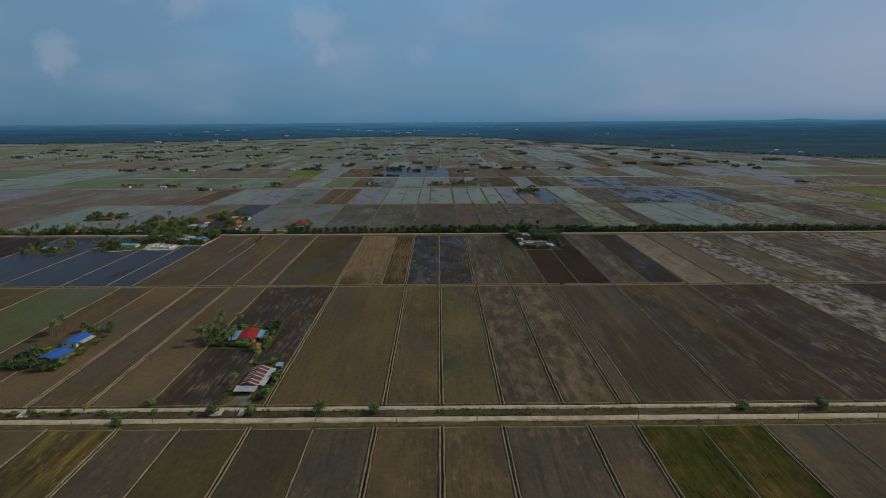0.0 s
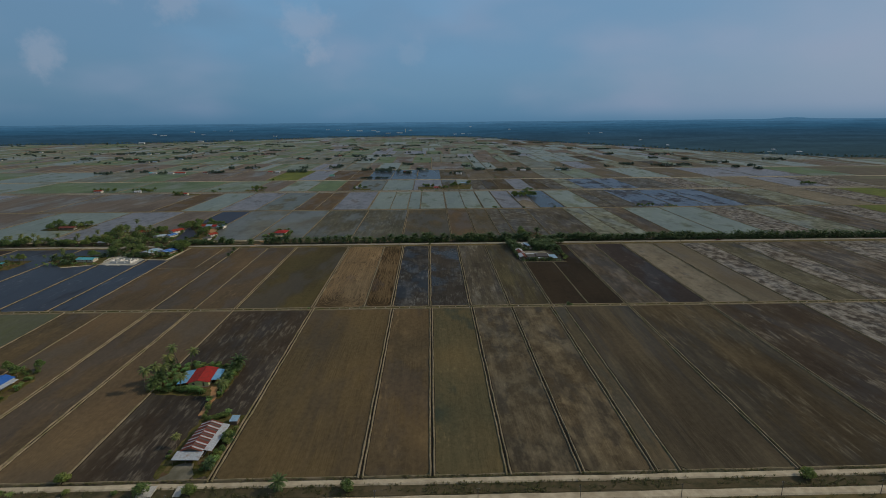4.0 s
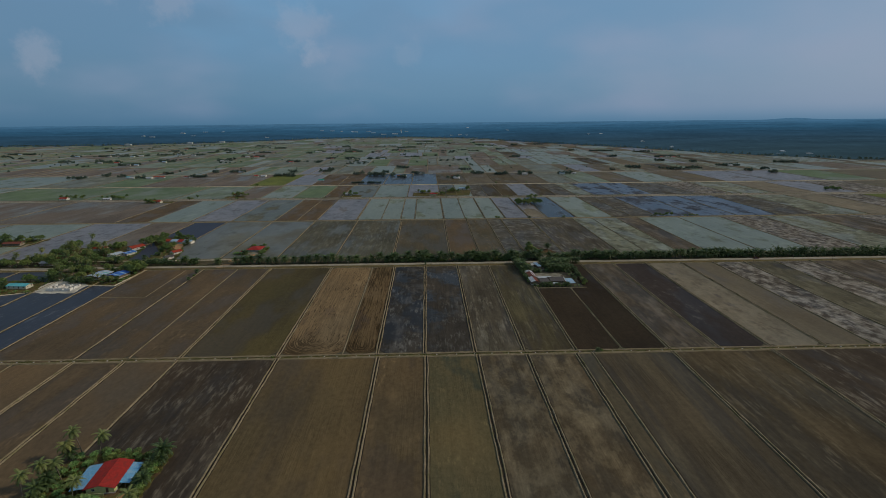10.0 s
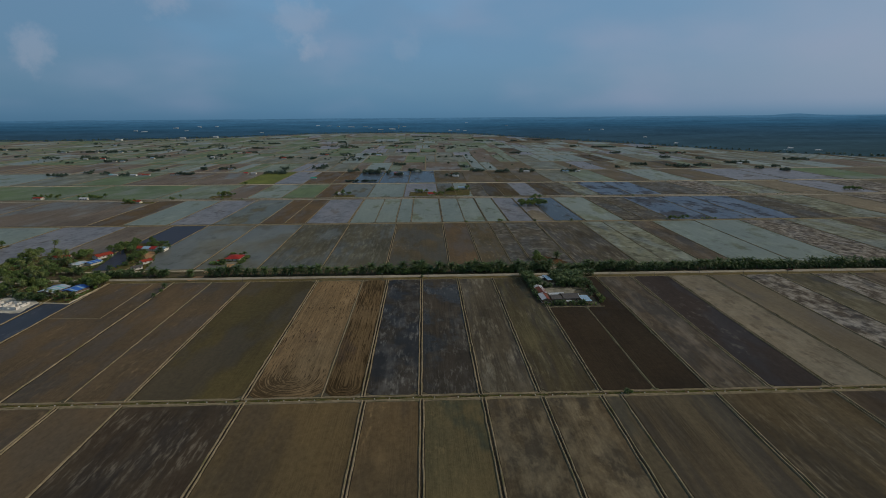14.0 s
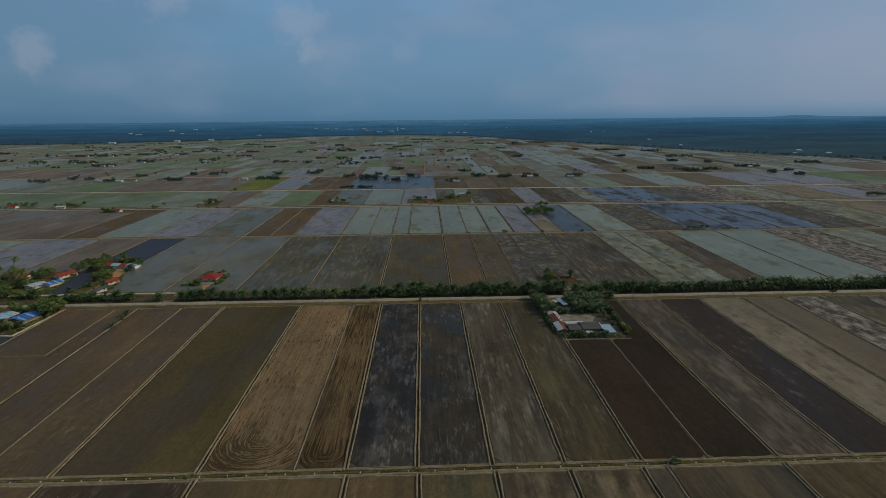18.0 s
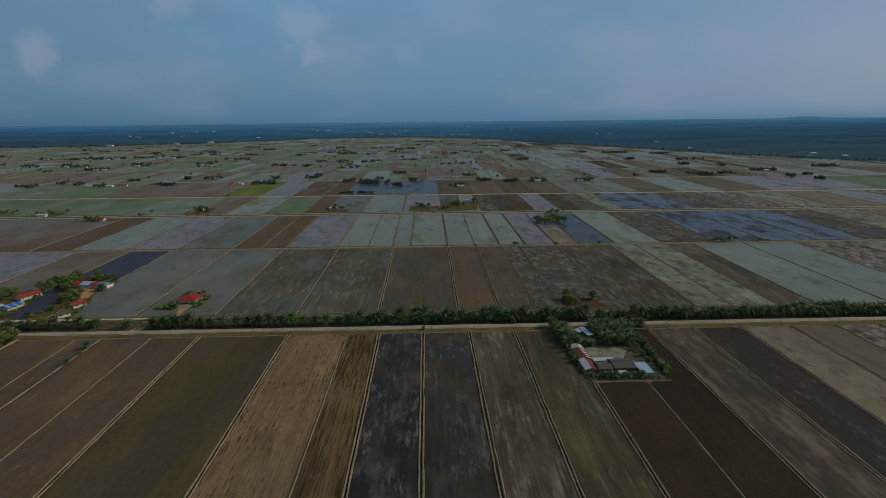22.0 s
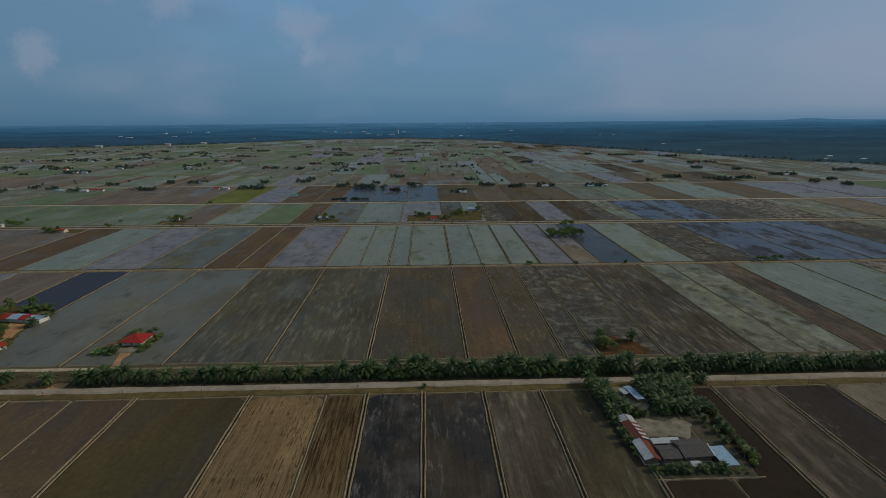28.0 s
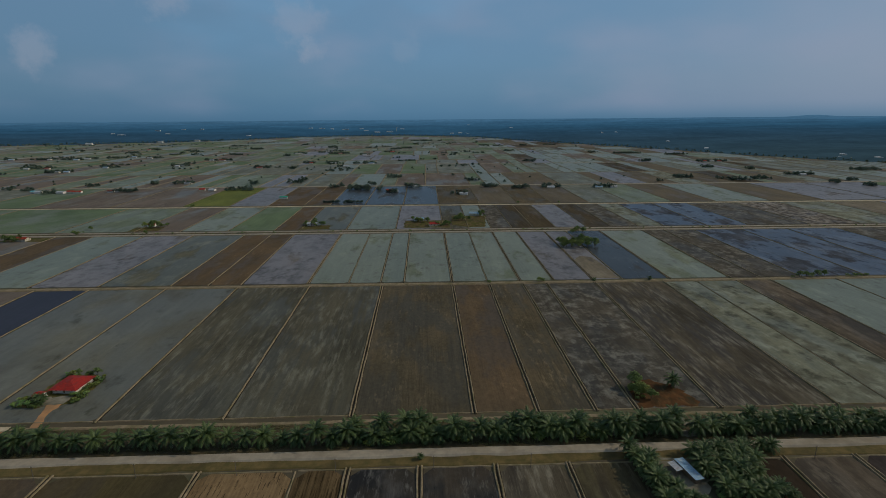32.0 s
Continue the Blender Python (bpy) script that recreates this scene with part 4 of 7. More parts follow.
for i in range(nx + 1):
    x = -5600 + 11200 * i / nx
    e = forest_edge(x)
    for j in range(nr + 1):
        u = j / nr
        y = e + (4950.0 - e) * u
        z = forest_rise(x, y, e) + min(1.0, u * 8) * (4 * noise.noise((x * 0.02, y * 0.02, 3)) + 3 * noise.noise((x * 0.11, y * 0.11, 8)))
        if j == nr:
            z = forest_rise(x, y, e) + 1.5 * noise.noise((x * 0.0016, 0, 1)) + 14 * math.exp(-((x - 3330) / 170) ** 2)
        bv.append((x, y, z))
for i in range(nx):
    for j in range(nr):
        a = i * (nr + 1) + j
        bf.append((a, a + nr + 1, a + nr + 2, a + 1))
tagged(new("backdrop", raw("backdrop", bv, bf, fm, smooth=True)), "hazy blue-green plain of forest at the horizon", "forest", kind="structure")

# ---- building tools ----
class Geo:
    """Vertices and faces gathered into one mesh."""

    def __init__(self):
        self.v, self.f = [], []

    def add(self, verts, faces):
        a = len(self.v)
        self.v += [tuple(v) for v in verts]
        self.f += [tuple(a + i for i in f) for f in faces]
        return self

    def box(self, x0, x1, y0, y1, z0, z1):
        vs = [(x, y, z) for z in (z0, z1) for y in (y0, y1) for x in (x0, x1)]
        return self.add(vs, [(0, 2, 3, 1), (4, 5, 7, 6), (0, 1, 5, 4), (2, 6, 7, 3), (0, 4, 6, 2), (1, 3, 7, 5)])

    def slab(self, quad, thick):
        """A four-cornered sheet of a given thickness, below its corners."""
        q = [Vector(c) for c in quad]
        low = [c - Vector((0, 0, thick)) for c in q]
        return self.add([*q, *low], [(0, 1, 2, 3), (7, 6, 5, 4), (0, 4, 5, 1), (1, 5, 6, 2), (2, 6, 7, 3), (3, 7, 4, 0)])

    def tube(self, pts, radii, sides=6, cap=True):
        rings = []
        for i, p in enumerate(pts):
            p = Vector(p)
            d = (Vector(pts[min(i + 1, len(pts) - 1)]) - Vector(pts[max(i - 1, 0)])).normalized()
            a = d.cross(Vector((0.3, 0.9, 0.2))).normalized()
            b = d.cross(a)
            rings.append([p + (a * math.cos(k * math.tau / sides) + b * math.sin(k * math.tau / sides)) * radii[i] for k in range(sides)])
        vs = [v for ring in rings for v in ring]
        fs = [(i * sides + k, i * sides + (k + 1) % sides, (i + 1) * sides + (k + 1) % sides, (i + 1) * sides + k)
              for i in range(len(pts) - 1) for k in range(sides)]
        if cap:
            fs += [tuple(range(sides - 1, -1, -1)), tuple((len(pts) - 1) * sides + k for k in range(sides))]
        return self.add(vs, fs)

    def mesh(self, name, mats, smooth=False):
        return raw(name, self.v, self.f, mats, smooth=smooth)


def part(name, geo, mat, parent, label="", smooth=False):
    ob = new(name, geo if isinstance(geo, bpy.types.Mesh) else geo.mesh(name, mat, smooth))
    ob.parent = parent
    if label:
        tagged(ob, label)
    return ob


def thing(name, x, y, z=0.0, rz=0.0, label="", category="", group=""):
    ob = new(name)
    ob.empty_display_size = 0.5
    ob.matrix_world = pose(x, y, z, 0, 0, rz)
    return tagged(ob, label, category, group)


def tin(name, col, rust=(0.20, 0.085, 0.045), amount=0.35, rough=0.45, pitch=5.0):
    """Corrugated sheet: ribs, sheet-to-sheet tone, rust in blotches and runs."""
    m, t, b = material(name)
    tcn = nd(t, "ShaderNodeTexCoord")
    v = tcn.outputs["Object"]
    n = noise_of(t, v, 0.5, 5, 0.65, 0.62 - amount * 0.4, 0.78 - amount * 0.3)
    c = blend(t, noise_of(t, v, 1.7, 3, 0.5), col, tuple(k * 0.72 for k in col))
    c = blend(t, n, c, rust)
    t.links.new(c, b.inputs["Base Color"])
    b.inputs["Roughness"].default_value, b.inputs["Specular IOR Level"].default_value = rough, 0.15
    w = nd(t, "ShaderNodeTexWave", Scale=pitch, wave_type="BANDS", bands_direction="X")
    t.links.new(v, w.inputs["Vector"])
    bp = nd(t, "ShaderNodeBump", Strength=0.35, Distance=0.05)
    t.links.new(w.outputs["Color"], bp.inputs["Height"])
    t.links.new(bp.outputs[0], b.inputs["Normal"])
    return m


RED_TIN = tin("red_roof", (0.36, 0.028, 0.020), (0.19, 0.028, 0.020), 0.4, 0.7)
RED_TILE = tin("red_tiles", (0.33, 0.048, 0.024), (0.18, 0.036, 0.022), 0.3, 0.8)
BLUE_TIN = tin("blue_roof", (0.035, 0.135, 0.46), (0.03, 0.09, 0.30), 0.2)
SKY_TIN = tin("pale_blue_roof", (0.27, 0.41, 0.54), (0.40, 0.40, 0.40), 0.25)
LAGOON_TIN = tin("light_blue_roof", (0.15, 0.38, 0.60), (0.30, 0.38, 0.44), 0.3)
TURQ_TIN = tin("turquoise_roof", (0.10, 0.42, 0.46), (0.30, 0.36, 0.36), 0.2)
GREEN_TIN = tin("green_roof", (0.04, 0.30, 0.20), (0.04, 0.2, 0.14), 0.2)
WHITE_TIN = tin("bare_zinc_roof", (0.46, 0.48, 0.50), (0.30, 0.25, 0.21), 0.3)
GREY_TIN = tin("grey_roof", (0.100, 0.092, 0.088), (0.075, 0.062, 0.055), 0.3, 0.8)
RUST_TIN = tin("rusted_roof", (0.20, 0.052, 0.034), (0.12, 0.05, 0.035), 0.5, 0.8)
CREAM = plain("cream_plaster", (0.62, 0.56, 0.42), (0.50, 0.45, 0.34), 1.2, 0.85)
WHITE_WALL = plain("white_plaster", (0.76, 0.72, 0.65), (0.58, 0.54, 0.48), 0.8, 0.85, stain=(0.44, 0.39, 0.33))
LIME_WALL = plain("lime_plaster", (0.62, 0.62, 0.27), (0.50, 0.50, 0.22), 1.0, 0.85)
PLANK = plain("weathered_planks", (0.24, 0.17, 0.11), (0.13, 0.095, 0.065), 2.0, 0.85)
CONCRETE = plain("concrete", (0.50, 0.47, 0.42), (0.38, 0.35, 0.31), 0.8, 0.9)
DOOR = plain("door_wood", (0.16, 0.09, 0.05), (0.10, 0.06, 0.035), 3.0, 0.6)
FRAME = plain("white_frame", (0.66, 0.66, 0.64), (0.55, 0.55, 0.54), 3.0, 0.5)
SAND = plain("sandy_yard", (0.250, 0.225, 0.175), (0.130, 0.120, 0.085), 0.22, 0.95, spec=0.1, stain=(0.085, 0.078, 0.050))
DIRT = plain("dark_yard_dirt", (0.090, 0.078, 0.056), (0.052, 0.050, 0.033), 0.22, 0.95, spec=0.1, stain=(0.038, 0.044, 0.022))
PALE_SAND = plain("white_building_sand", (0.52, 0.48, 0.40), (0.36, 0.33, 0.27), 0.3, 0.95, spec=0.1, stain=(0.22, 0.20, 0.16))
LATERITE = plain("orange_laterite", (0.44, 0.23, 0.095), (0.33, 0.17, 0.075), 0.4, 0.95, stain=(0.24, 0.15, 0.08))
BARK = plain("bark", (0.16, 0.125, 0.09), (0.09, 0.07, 0.05), 1.5, 0.9)
PALM_BARK = plain("palm_bark", (0.20, 0.165, 0.12), (0.10, 0.08, 0.06), 2.0, 0.9, bump=0.6)
GLASS, gt, gb = material("dark_pane")
gb.inputs["Base Color"].default_value = (0.025, 0.03, 0.035, 1)
gb.inputs["Roughness"].default_value = 0.06
TYRE = plain("tyre", (0.02, 0.02, 0.02), None, 8.0, 0.9)
CAR = plain("dark_red_paint", (0.16, 0.03, 0.025), (0.12, 0.025, 0.02), 0.5, 0.25, spec=0.5, bump=0)


def leaves(name, a, b, young=None):
    """Leaf with two greens, varied from plant to plant, slightly translucent."""
    m, t, bs = material(name)
    o = nd(t, "ShaderNodeObjectInfo")
    g = nd(t, "ShaderNodeNewGeometry")
    c = blend(t, g.outputs["Random Per Island"], a, b)
    if young:
        k = nd(t, "ShaderNodeMapRange", **{"From Min": 0.55, "From Max": 1.0, "To Min": 0.0, "To Max": 0.7})
        t.links.new(o.outputs["Random"], k.inputs[0])
        c = blend(t, k.outputs[0], c, young)
    t.links.new(c, bs.inputs["Base Color"])
    bs.inputs["Roughness"].default_value, bs.inputs["Specular IOR Level"].default_value = 0.55, 0.3
    tr = nd(t, "ShaderNodeBsdfTranslucent")
    t.links.new(c, tr.inputs[0])
    mx = nd(t, "ShaderNodeMixShader", Fac=0.3)
    out = [n for n in t.nodes if n.type == "OUTPUT_MATERIAL"][0]
    t.links.new(bs.outputs[0], mx.inputs[1])
    t.links.new(tr.outputs[0], mx.inputs[2])
    t.links.new(mx.outputs[0], out.inputs[0])
    return m


OIL_LEAF = leaves("oil_palm_leaf", (0.090, 0.134, 0.043), (0.034, 0.063, 0.022), (0.114, 0.160, 0.049))
COCO_LEAF = leaves("coconut_leaf", (0.197, 0.226, 0.065), (0.110, 0.145, 0.047), (0.268, 0.261, 0.076))
TREE_LEAF = leaves("tree_leaf", (0.186, 0.253, 0.072), (0.086, 0.138, 0.042), (0.264, 0.302, 0.078))
BANANA_LEAF = leaves("banana_leaf", (0.182, 0.312, 0.079), (0.101, 0.193, 0.055), (0.290, 0.351, 0.091))
BUSH_LEAF = leaves("bush_leaf", (0.174, 0.237, 0.060), (0.084, 0.132, 0.038), (0.269, 0.286, 0.065))

# ---- plants ----
def frond(geo, base, az, rise, length, droop, width, n=7, pairs=True):
    """One feather leaf: an arching midrib with leaflets hanging to both sides."""
    p = Vector(base)
    d = Vector((math.cos(az), math.sin(az), 0))
    side = Vector((-math.sin(az), math.cos(az), 0))
    el = rise
    pts = [p.copy()]
    for i in range(n):
        el -= droop / n
        p = p + (d * math.cos(el) + Vector((0, 0, math.sin(el)))) * (length / n)
        pts.append(p.copy())
    for i in range(n):
        a, b = pts[i], pts[i + 1]
        u = (i + 0.5) / n
        w = width * math.sin(math.pi * min(1, 0.18 + u * 0.78)) ** 0.7
        ahead = (b - a)
        for s in (-1, 1):
            tip = side * s * w + ahead * 0.9 - Vector((0, 0, w * 0.42))
            geo.add([a, b, b + tip, a + ahead * 0.45 + tip * 0.93], [(0, 1, 2), (0, 2, 3)])
    geo.add([pts[0] + side * 0.06, pts[0] - side * 0.06, pts[n // 2] - side * 0.04, pts[n // 2] + side * 0.04], [(0, 1, 2, 3)])


def trunk_geo(pts, radii, sides=8, stubs=0, rnd=None):
    g = Geo()
    g.tube(pts, radii, sides)
    for k in range(stubs):
        u = 0.15 + 0.85 * k / stubs
        i = min(len(pts) - 2, int(u * (len(pts) - 1)))
        p = Vector(pts[i]).lerp(Vector(pts[i + 1]), u * (len(pts) - 1) - i)
        a = k * 2.4
        d = Vector((math.cos(a), math.sin(a), 0.7))
        g.tube([p + d * radii[i] * 0.6, p + d * (radii[i] + 0.28)], [0.09, 0.05], 4)
    return g


def oil_palm(seed, height, span):
    r = random.Random(seed)
    t = thing("oil_palm", 0, 0, 0, 0, "oil palm with arching dark-green fronds on grassy ground", "palm tree", "oil palms")
    top = Vector((r.uniform(-0.3, 0.3), r.uniform(-0.3, 0.3), height))
    g = trunk_geo([(0, 0, -0.3), (0, 0, 0.4), top * 0.55, top], [0.52, 0.42, 0.36, 0.34], 8, 26, r)
    part("trunk", g, PALM_BARK, t)
    c = Geo()
    n = 34
    for k in range(n):
        u = k / n
        rise = radians(78 - 92 * u + r.uniform(-6, 6))
        frond(c, top + Vector((0, 0, -0.25 * u)), k * 2.39996 + r.uniform(-0.1, 0.1), rise, span * r.uniform(0.88, 1.08) * (0.85 + 0.15 * math.sin(math.pi * u)),
              radians(55 + 25 * u), 0.95, 7)
    part("crown", c, OIL_LEAF, t)
    return t


def coconut_palm(seed, height):
    r = random.Random(seed)
    t = thing("coconut_palm", 0, 0, 0, 0, "tall slender coconut palm with drooping fronds", "palm tree", "coconut palms")
    lean = Vector((r.uniform(-1, 1), r.uniform(-1, 1), 0)).normalized() * height * r.uniform(0.08, 0.25)
    pts = [Vector((0, 0, -0.3))] + [Vector((lean.x * u ** 1.6, lean.y * u ** 1.6, height * u)) for u in (0.05, 0.3, 0.55, 0.8, 1.0)]
    part("trunk", trunk_geo(pts, [0.34, 0.26, 0.19, 0.17, 0.15, 0.15], 7), PALM_BARK, t)
    c = Geo()
    for k in range(22):
        u = k / 22
        frond(c, pts[-1], k * 2.39996, radians(70 - 100 * u + r.uniform(-8, 8)), 3.7 * r.uniform(0.85, 1.1), radians(75), 0.7, 6)
    part("crown", c, COCO_LEAF, t)
    n = Geo()
    for k in range(6):
        a = k * 1.05
        p = pts[-1] + Vector((math.cos(a) * 0.28, math.sin(a) * 0.28, -0.35))
        n.tube([p + Vector((0, 0, 0.16)), p, p - Vector((0, 0, 0.18))], [0.06, 0.15, 0.05], 5)
    part("fruit_cluster", n, BARK, t, "cluster of brown coconuts")
    return t


def leaf_cloud(geo, centre, radius, n, size, r, flat=0.75):
    """A lobe of foliage: many small bent leaves over an uneven ball, thinner below."""
    for k in range(n):
        d = Vector((r.gauss(0, 1), r.gauss(0, 1), r.gauss(0.25, 1))).normalized()
        d.z *= flat
        p = Vector(centre) + d * radius * r.uniform(0.62, 1.08)
        a = Vector((r.gauss(0, 1), r.gauss(0, 1), r.gauss(0, 0.5))).normalized()
        b = (d.cross(a)).normalized()
        s = size * r.uniform(0.6, 1.4)
        geo.add([p - a * s, p + b * s * 0.6, p + a * s - d * s * 0.3, p - b * s * 0.6], [(0, 1, 2), (0, 2, 3)])


def broad_tree(seed, height, spread, name="tree", label="leafy dark-green broadleaf tree on grassy ground", lobes=9, leaf=0.42, per=95, mat=None):
    r = random.Random(seed)
    t = thing(name, 0, 0, 0, 0, label, "tree", "trees")
    fork = height * 0.34
    g = Geo()
    g.tube([(0, 0, -0.3), (0.05, 0, fork * 0.5), (0.1, 0.05, fork)], [height * 0.04, height * 0.03, height * 0.026], 7)
    c = Geo()
    for k in range(lobes):
        a = k * 2.39996 + r.uniform(-0.3, 0.3)
        u = k / max(1, lobes - 1)
        rad = spread * (0.78 * math.sqrt(u) if k else 0.0) * r.uniform(0.75, 1.1)
        zc = height * (0.80 - 0.30 * u + r.uniform(-0.07, 0.07))
        p = Vector((math.cos(a) * rad, math.sin(a) * rad, zc))
        g.tube([(0.1, 0.05, fork * 0.95), (p.x * 0.5, p.y * 0.5, fork + (zc - fork) * 0.6), tuple(p)], [height * 0.018, height * 0.011, 0.04], 5)
        leaf_cloud(c, p, spread * r.uniform(0.34, 0.52), per, leaf, r)
    part("trunk", g, BARK, t)
    part("crown", c, mat or TREE_LEAF, t)
    return t


def bush(seed, height, spread, name="bush", label="dense green bush growing on rough ground", mat=None):
    r = random.Random(seed)
    t = thing(name, 0, 0, 0, 0, label, "bush", "bushes")
    g, c = Geo(), Geo()
    for k in range(5):
        a = k * 1.257 + r.uniform(-0.3, 0.3)
        p = Vector((math.cos(a) * spread * 0.5, math.sin(a) * spread * 0.5, height * r.uniform(0.45, 0.65)))
        g.tube([(0, 0, -0.2), tuple(p)], [0.08, 0.03], 5)
        leaf_cloud(c, p, spread * 0.52, 70, 0.28, r, 0.9)
    leaf_cloud(c, (0, 0, height * 0.7), spread * 0.5, 90, 0.28, r, 0.9)
    part("stem", g, BARK, t)
    part("foliage", c, mat or BUSH_LEAF, t)
    return t


def banana(seed):
    r = random.Random(seed)
    t = thing("banana_plant", 0, 0, 0, 0, "clump of banana plants with broad bright-green leaves", "banana plant", "banana plants")
    g, c = Geo(), Geo()
    for k in range(4):
        a = k * 1.7
        b = Vector((math.cos(a) * 0.8, math.sin(a) * 0.8, 0))
        h = r.uniform(1.8, 2.8)
        g.tube([b + Vector((0, 0, -0.2)), b + Vector((0, 0, h))], [0.17, 0.10], 6)
        for j in range(7):
            az = j * 2.4 + k
            d = Vector((math.cos(az), math.sin(az), 0))
            s = Vector((-math.sin(az), math.cos(az), 0))
            p0 = b + Vector((0, 0, h))
            p1 = p0 + d * 0.8 + Vector((0, 0, 0.9))
            p2 = p0 + d * 1.9 + Vector((0, 0, 0.8 - 0.1 * j))
            w = 0.34
            c.add([p0, p1 - s * w, p1, p1 + s * w, p2], [(0, 1, 2), (0, 2, 3), (1, 4, 2), (2, 4, 3)])
    part("stem", g, BANANA_LEAF, t)
    part("crown", c, BANANA_LEAF, t)
    return t


STOCK = {
    "oil": [lambda: oil_palm(1, 4.4, 5.4), lambda: oil_palm(2, 5.2, 5.6), lambda: oil_palm(3, 3.4, 5.0), lambda: oil_palm(4, 5.8, 5.4)],
    "coco": [lambda: coconut_palm(11, 9.5), lambda: coconut_palm(12, 11.5), lambda: coconut_palm(13, 8.0)],
    "tree": [lambda: broad_tree(21, 8.5, 4.2), lambda: broad_tree(22, 7.0, 4.6), lambda: broad_tree(23, 10.0, 4.4)],
    "bush": [lambda: bush(31, 2.6, 2.0), lambda: bush(32, 3.2, 2.4)],
    "banana": [lambda: banana(41), lambda: banana(42)],
}
made = {}
prng = random.Random(99)


far_fronds, far_stems = Geo(), Geo()


def far_palm(x, y, size):
    """An oil palm at the far ends of the village and the road, joined with its like."""
    h = prng.uniform(2.8, 4.8) * size
    far_stems.tube([(x, y, -0.3), (x, y, h)], [0.42 * size, 0.32 * size], 6, False)
    for k in range(24):
        u = k / 24
        frond(far_fronds, (x, y, h), k * 2.39996 + x, radians(76 - 92 * u), 5.5 * size * prng.uniform(0.88, 1.08), radians(55 + 25 * u), 0.95 * size, 4)


far_scrub, far_twigs = Geo(), Geo()


def far_bush(x, y, size):
    """A bush of the village's far side or beyond, joined with its like."""
    far_twigs.tube([(x, y, -0.2), (x, y, 1.4 * size)], [0.08, 0.03], 4, False)
    for k in range(4):
        a = k * 1.57 + x
        leaf_cloud(far_scrub, (x + math.cos(a) * size, y + math.sin(a) * size, size * prng.uniform(1.1, 1.9)), 1.1 * size, 34, 0.34 * size, prng, 0.9)


def grow(kind, x, y, size=1.0, variant=None):
    """Sets out one plant; each kind is built a few times and then copied."""
    if kind == "oil" and (x > 330 or x < -318):
        return far_palm(x, y, size)
    if kind == "bush" and (y > 850 or x < -300):
        return far_bush(x, y, size)
    k = prng.randrange(len(STOCK[kind])) if variant is None else variant
    m = pose(x, y, -0.06, 0, 0, prng.uniform(0, 360)) @ Matrix.Scale(size, 4)
    if (kind, k) not in made:
        made[kind, k] = STOCK[kind][k]()
        made[kind, k].matrix_world = m
        return made[kind, k]
    src = made[kind, k]
    ob = copy_thing(src, Matrix.Identity(4))
    ob.matrix_basis = m
    return ob


def grove(x0, x1, y0, y1, n, kinds, size=(0.8, 1.15), keep=2.2, shun=()):
    """n plants scattered over a patch, not too near one another nor inside the boxes to shun."""
    put = []
    kinds = kinds.split()
    for _ in range(n * 12):
        if len(put) >= n:
            break
        x, y = prng.uniform(x0, x1), prng.uniform(y0, y1)
        if any((x - a) ** 2 + (y - b) ** 2 < keep ** 2 for a, b in put):
            continue
        if any(a < x < b and c < y < d for a, b, c, d in shun):
            continue
        put.append((x, y))
        grow(prng.choice(kinds), x, y, prng.uniform(*size))


def line(x0, y0, x1, y1, n, kinds, size=(0.85, 1.15), jit=1.0):
    kinds = kinds.split()
    for k in range(n):
        u = (k + 0.5) / n
        grow(prng.choice(kinds), x0 + (x1 - x0) * u + prng.uniform(-jit, jit), y0 + (y1 - y0) * u + prng.uniform(-jit, jit), prng.uniform(*size))


# the long row of oil palms along the country road
x = -186.0
while x < 760:
    if not 117 < x < 122.5:
        grow("oil", x, 642.3 + prng.uniform(-0.9, 0.9), prng.uniform(0.85, 1.25))
        if x > -40 and prng.random() < 0.85:
            grow(prng.choice(["oil", "oil", "oil", "bush"]), x + 3.2, 648.5 + prng.uniform(-1, 1), prng.uniform(0.9, 1.25))
    x += prng.uniform(4.9, 6.8) if x > -45 else prng.uniform(6.6, 9.0)
for k in range(30):
    grow("bush", prng.uniform(-40, 95), 640.6 + prng.uniform(-0.6, 5), prng.uniform(0.9, 1.6))
line(-294, 642.5, -240, 643, 16, "oil oil bush", (0.6, 0.8), 0.8)
line(-240, 643, -222, 643.5, 3, "oil", (0.7, 0.9))
line(-290, 648, -250, 649, 9, "oil bush", (0.5, 0.7), 1.0)
for x, y, s in ((-236, 645, 1.0), (-226, 646, 0.9), (-203.5, 643, 1.0)):
    grow("oil", x, y, s)

# palms and bushes round the farm compound beside the road
line(88.5, 631, 91.0, 596, 10, "oil", (0.75, 1.0), 0.9)
line(92.5, 626, 97, 598, 7, "oil", (0.65, 0.9), 1.0)
line(88.5, 594, 89.5, 566, 6, "bush banana oil", (0.4, 0.6), 0.5)
grove(112, 136, 600, 628, 30, "oil", (0.7, 1.0), 3.2, [(100, 112, 606, 625)])
line(124, 629, 150, 629.5, 6, "oil", (0.6, 0.85))
line(138.5, 606, 136.0, 562, 12, "oil oil bush", (0.4, 0.6))
line(129, 598, 133, 574, 6, "oil bush", (0.4, 0.6))
line(92, 559.0, 132, 557.6, 16, "oil banana bush oil", (0.3, 0.55), 0.6)
line(93, 556.5, 131, 556.0, 12, "bush", (0.3, 0.5), 0.4)
grove(100, 118, 597, 604, 7, "oil bush banana", (0.5, 0.75), 2.4)
grow("coco", 134.5, 566, 0.55)
line(135, 560, 138, 570, 3, "bush", (0.8, 1.1))
grow("tree", 111.5, 684, 0.95)
grove(108, 114.5, 672, 685, 9, "tree bush bush", (0.6, 0.95), 1.6)
grow("tree", 112.5, 677, 0.85)
grow("tree", 115.5, 672, 0.7)
grow("oil", 131.5, 684, 0.9)

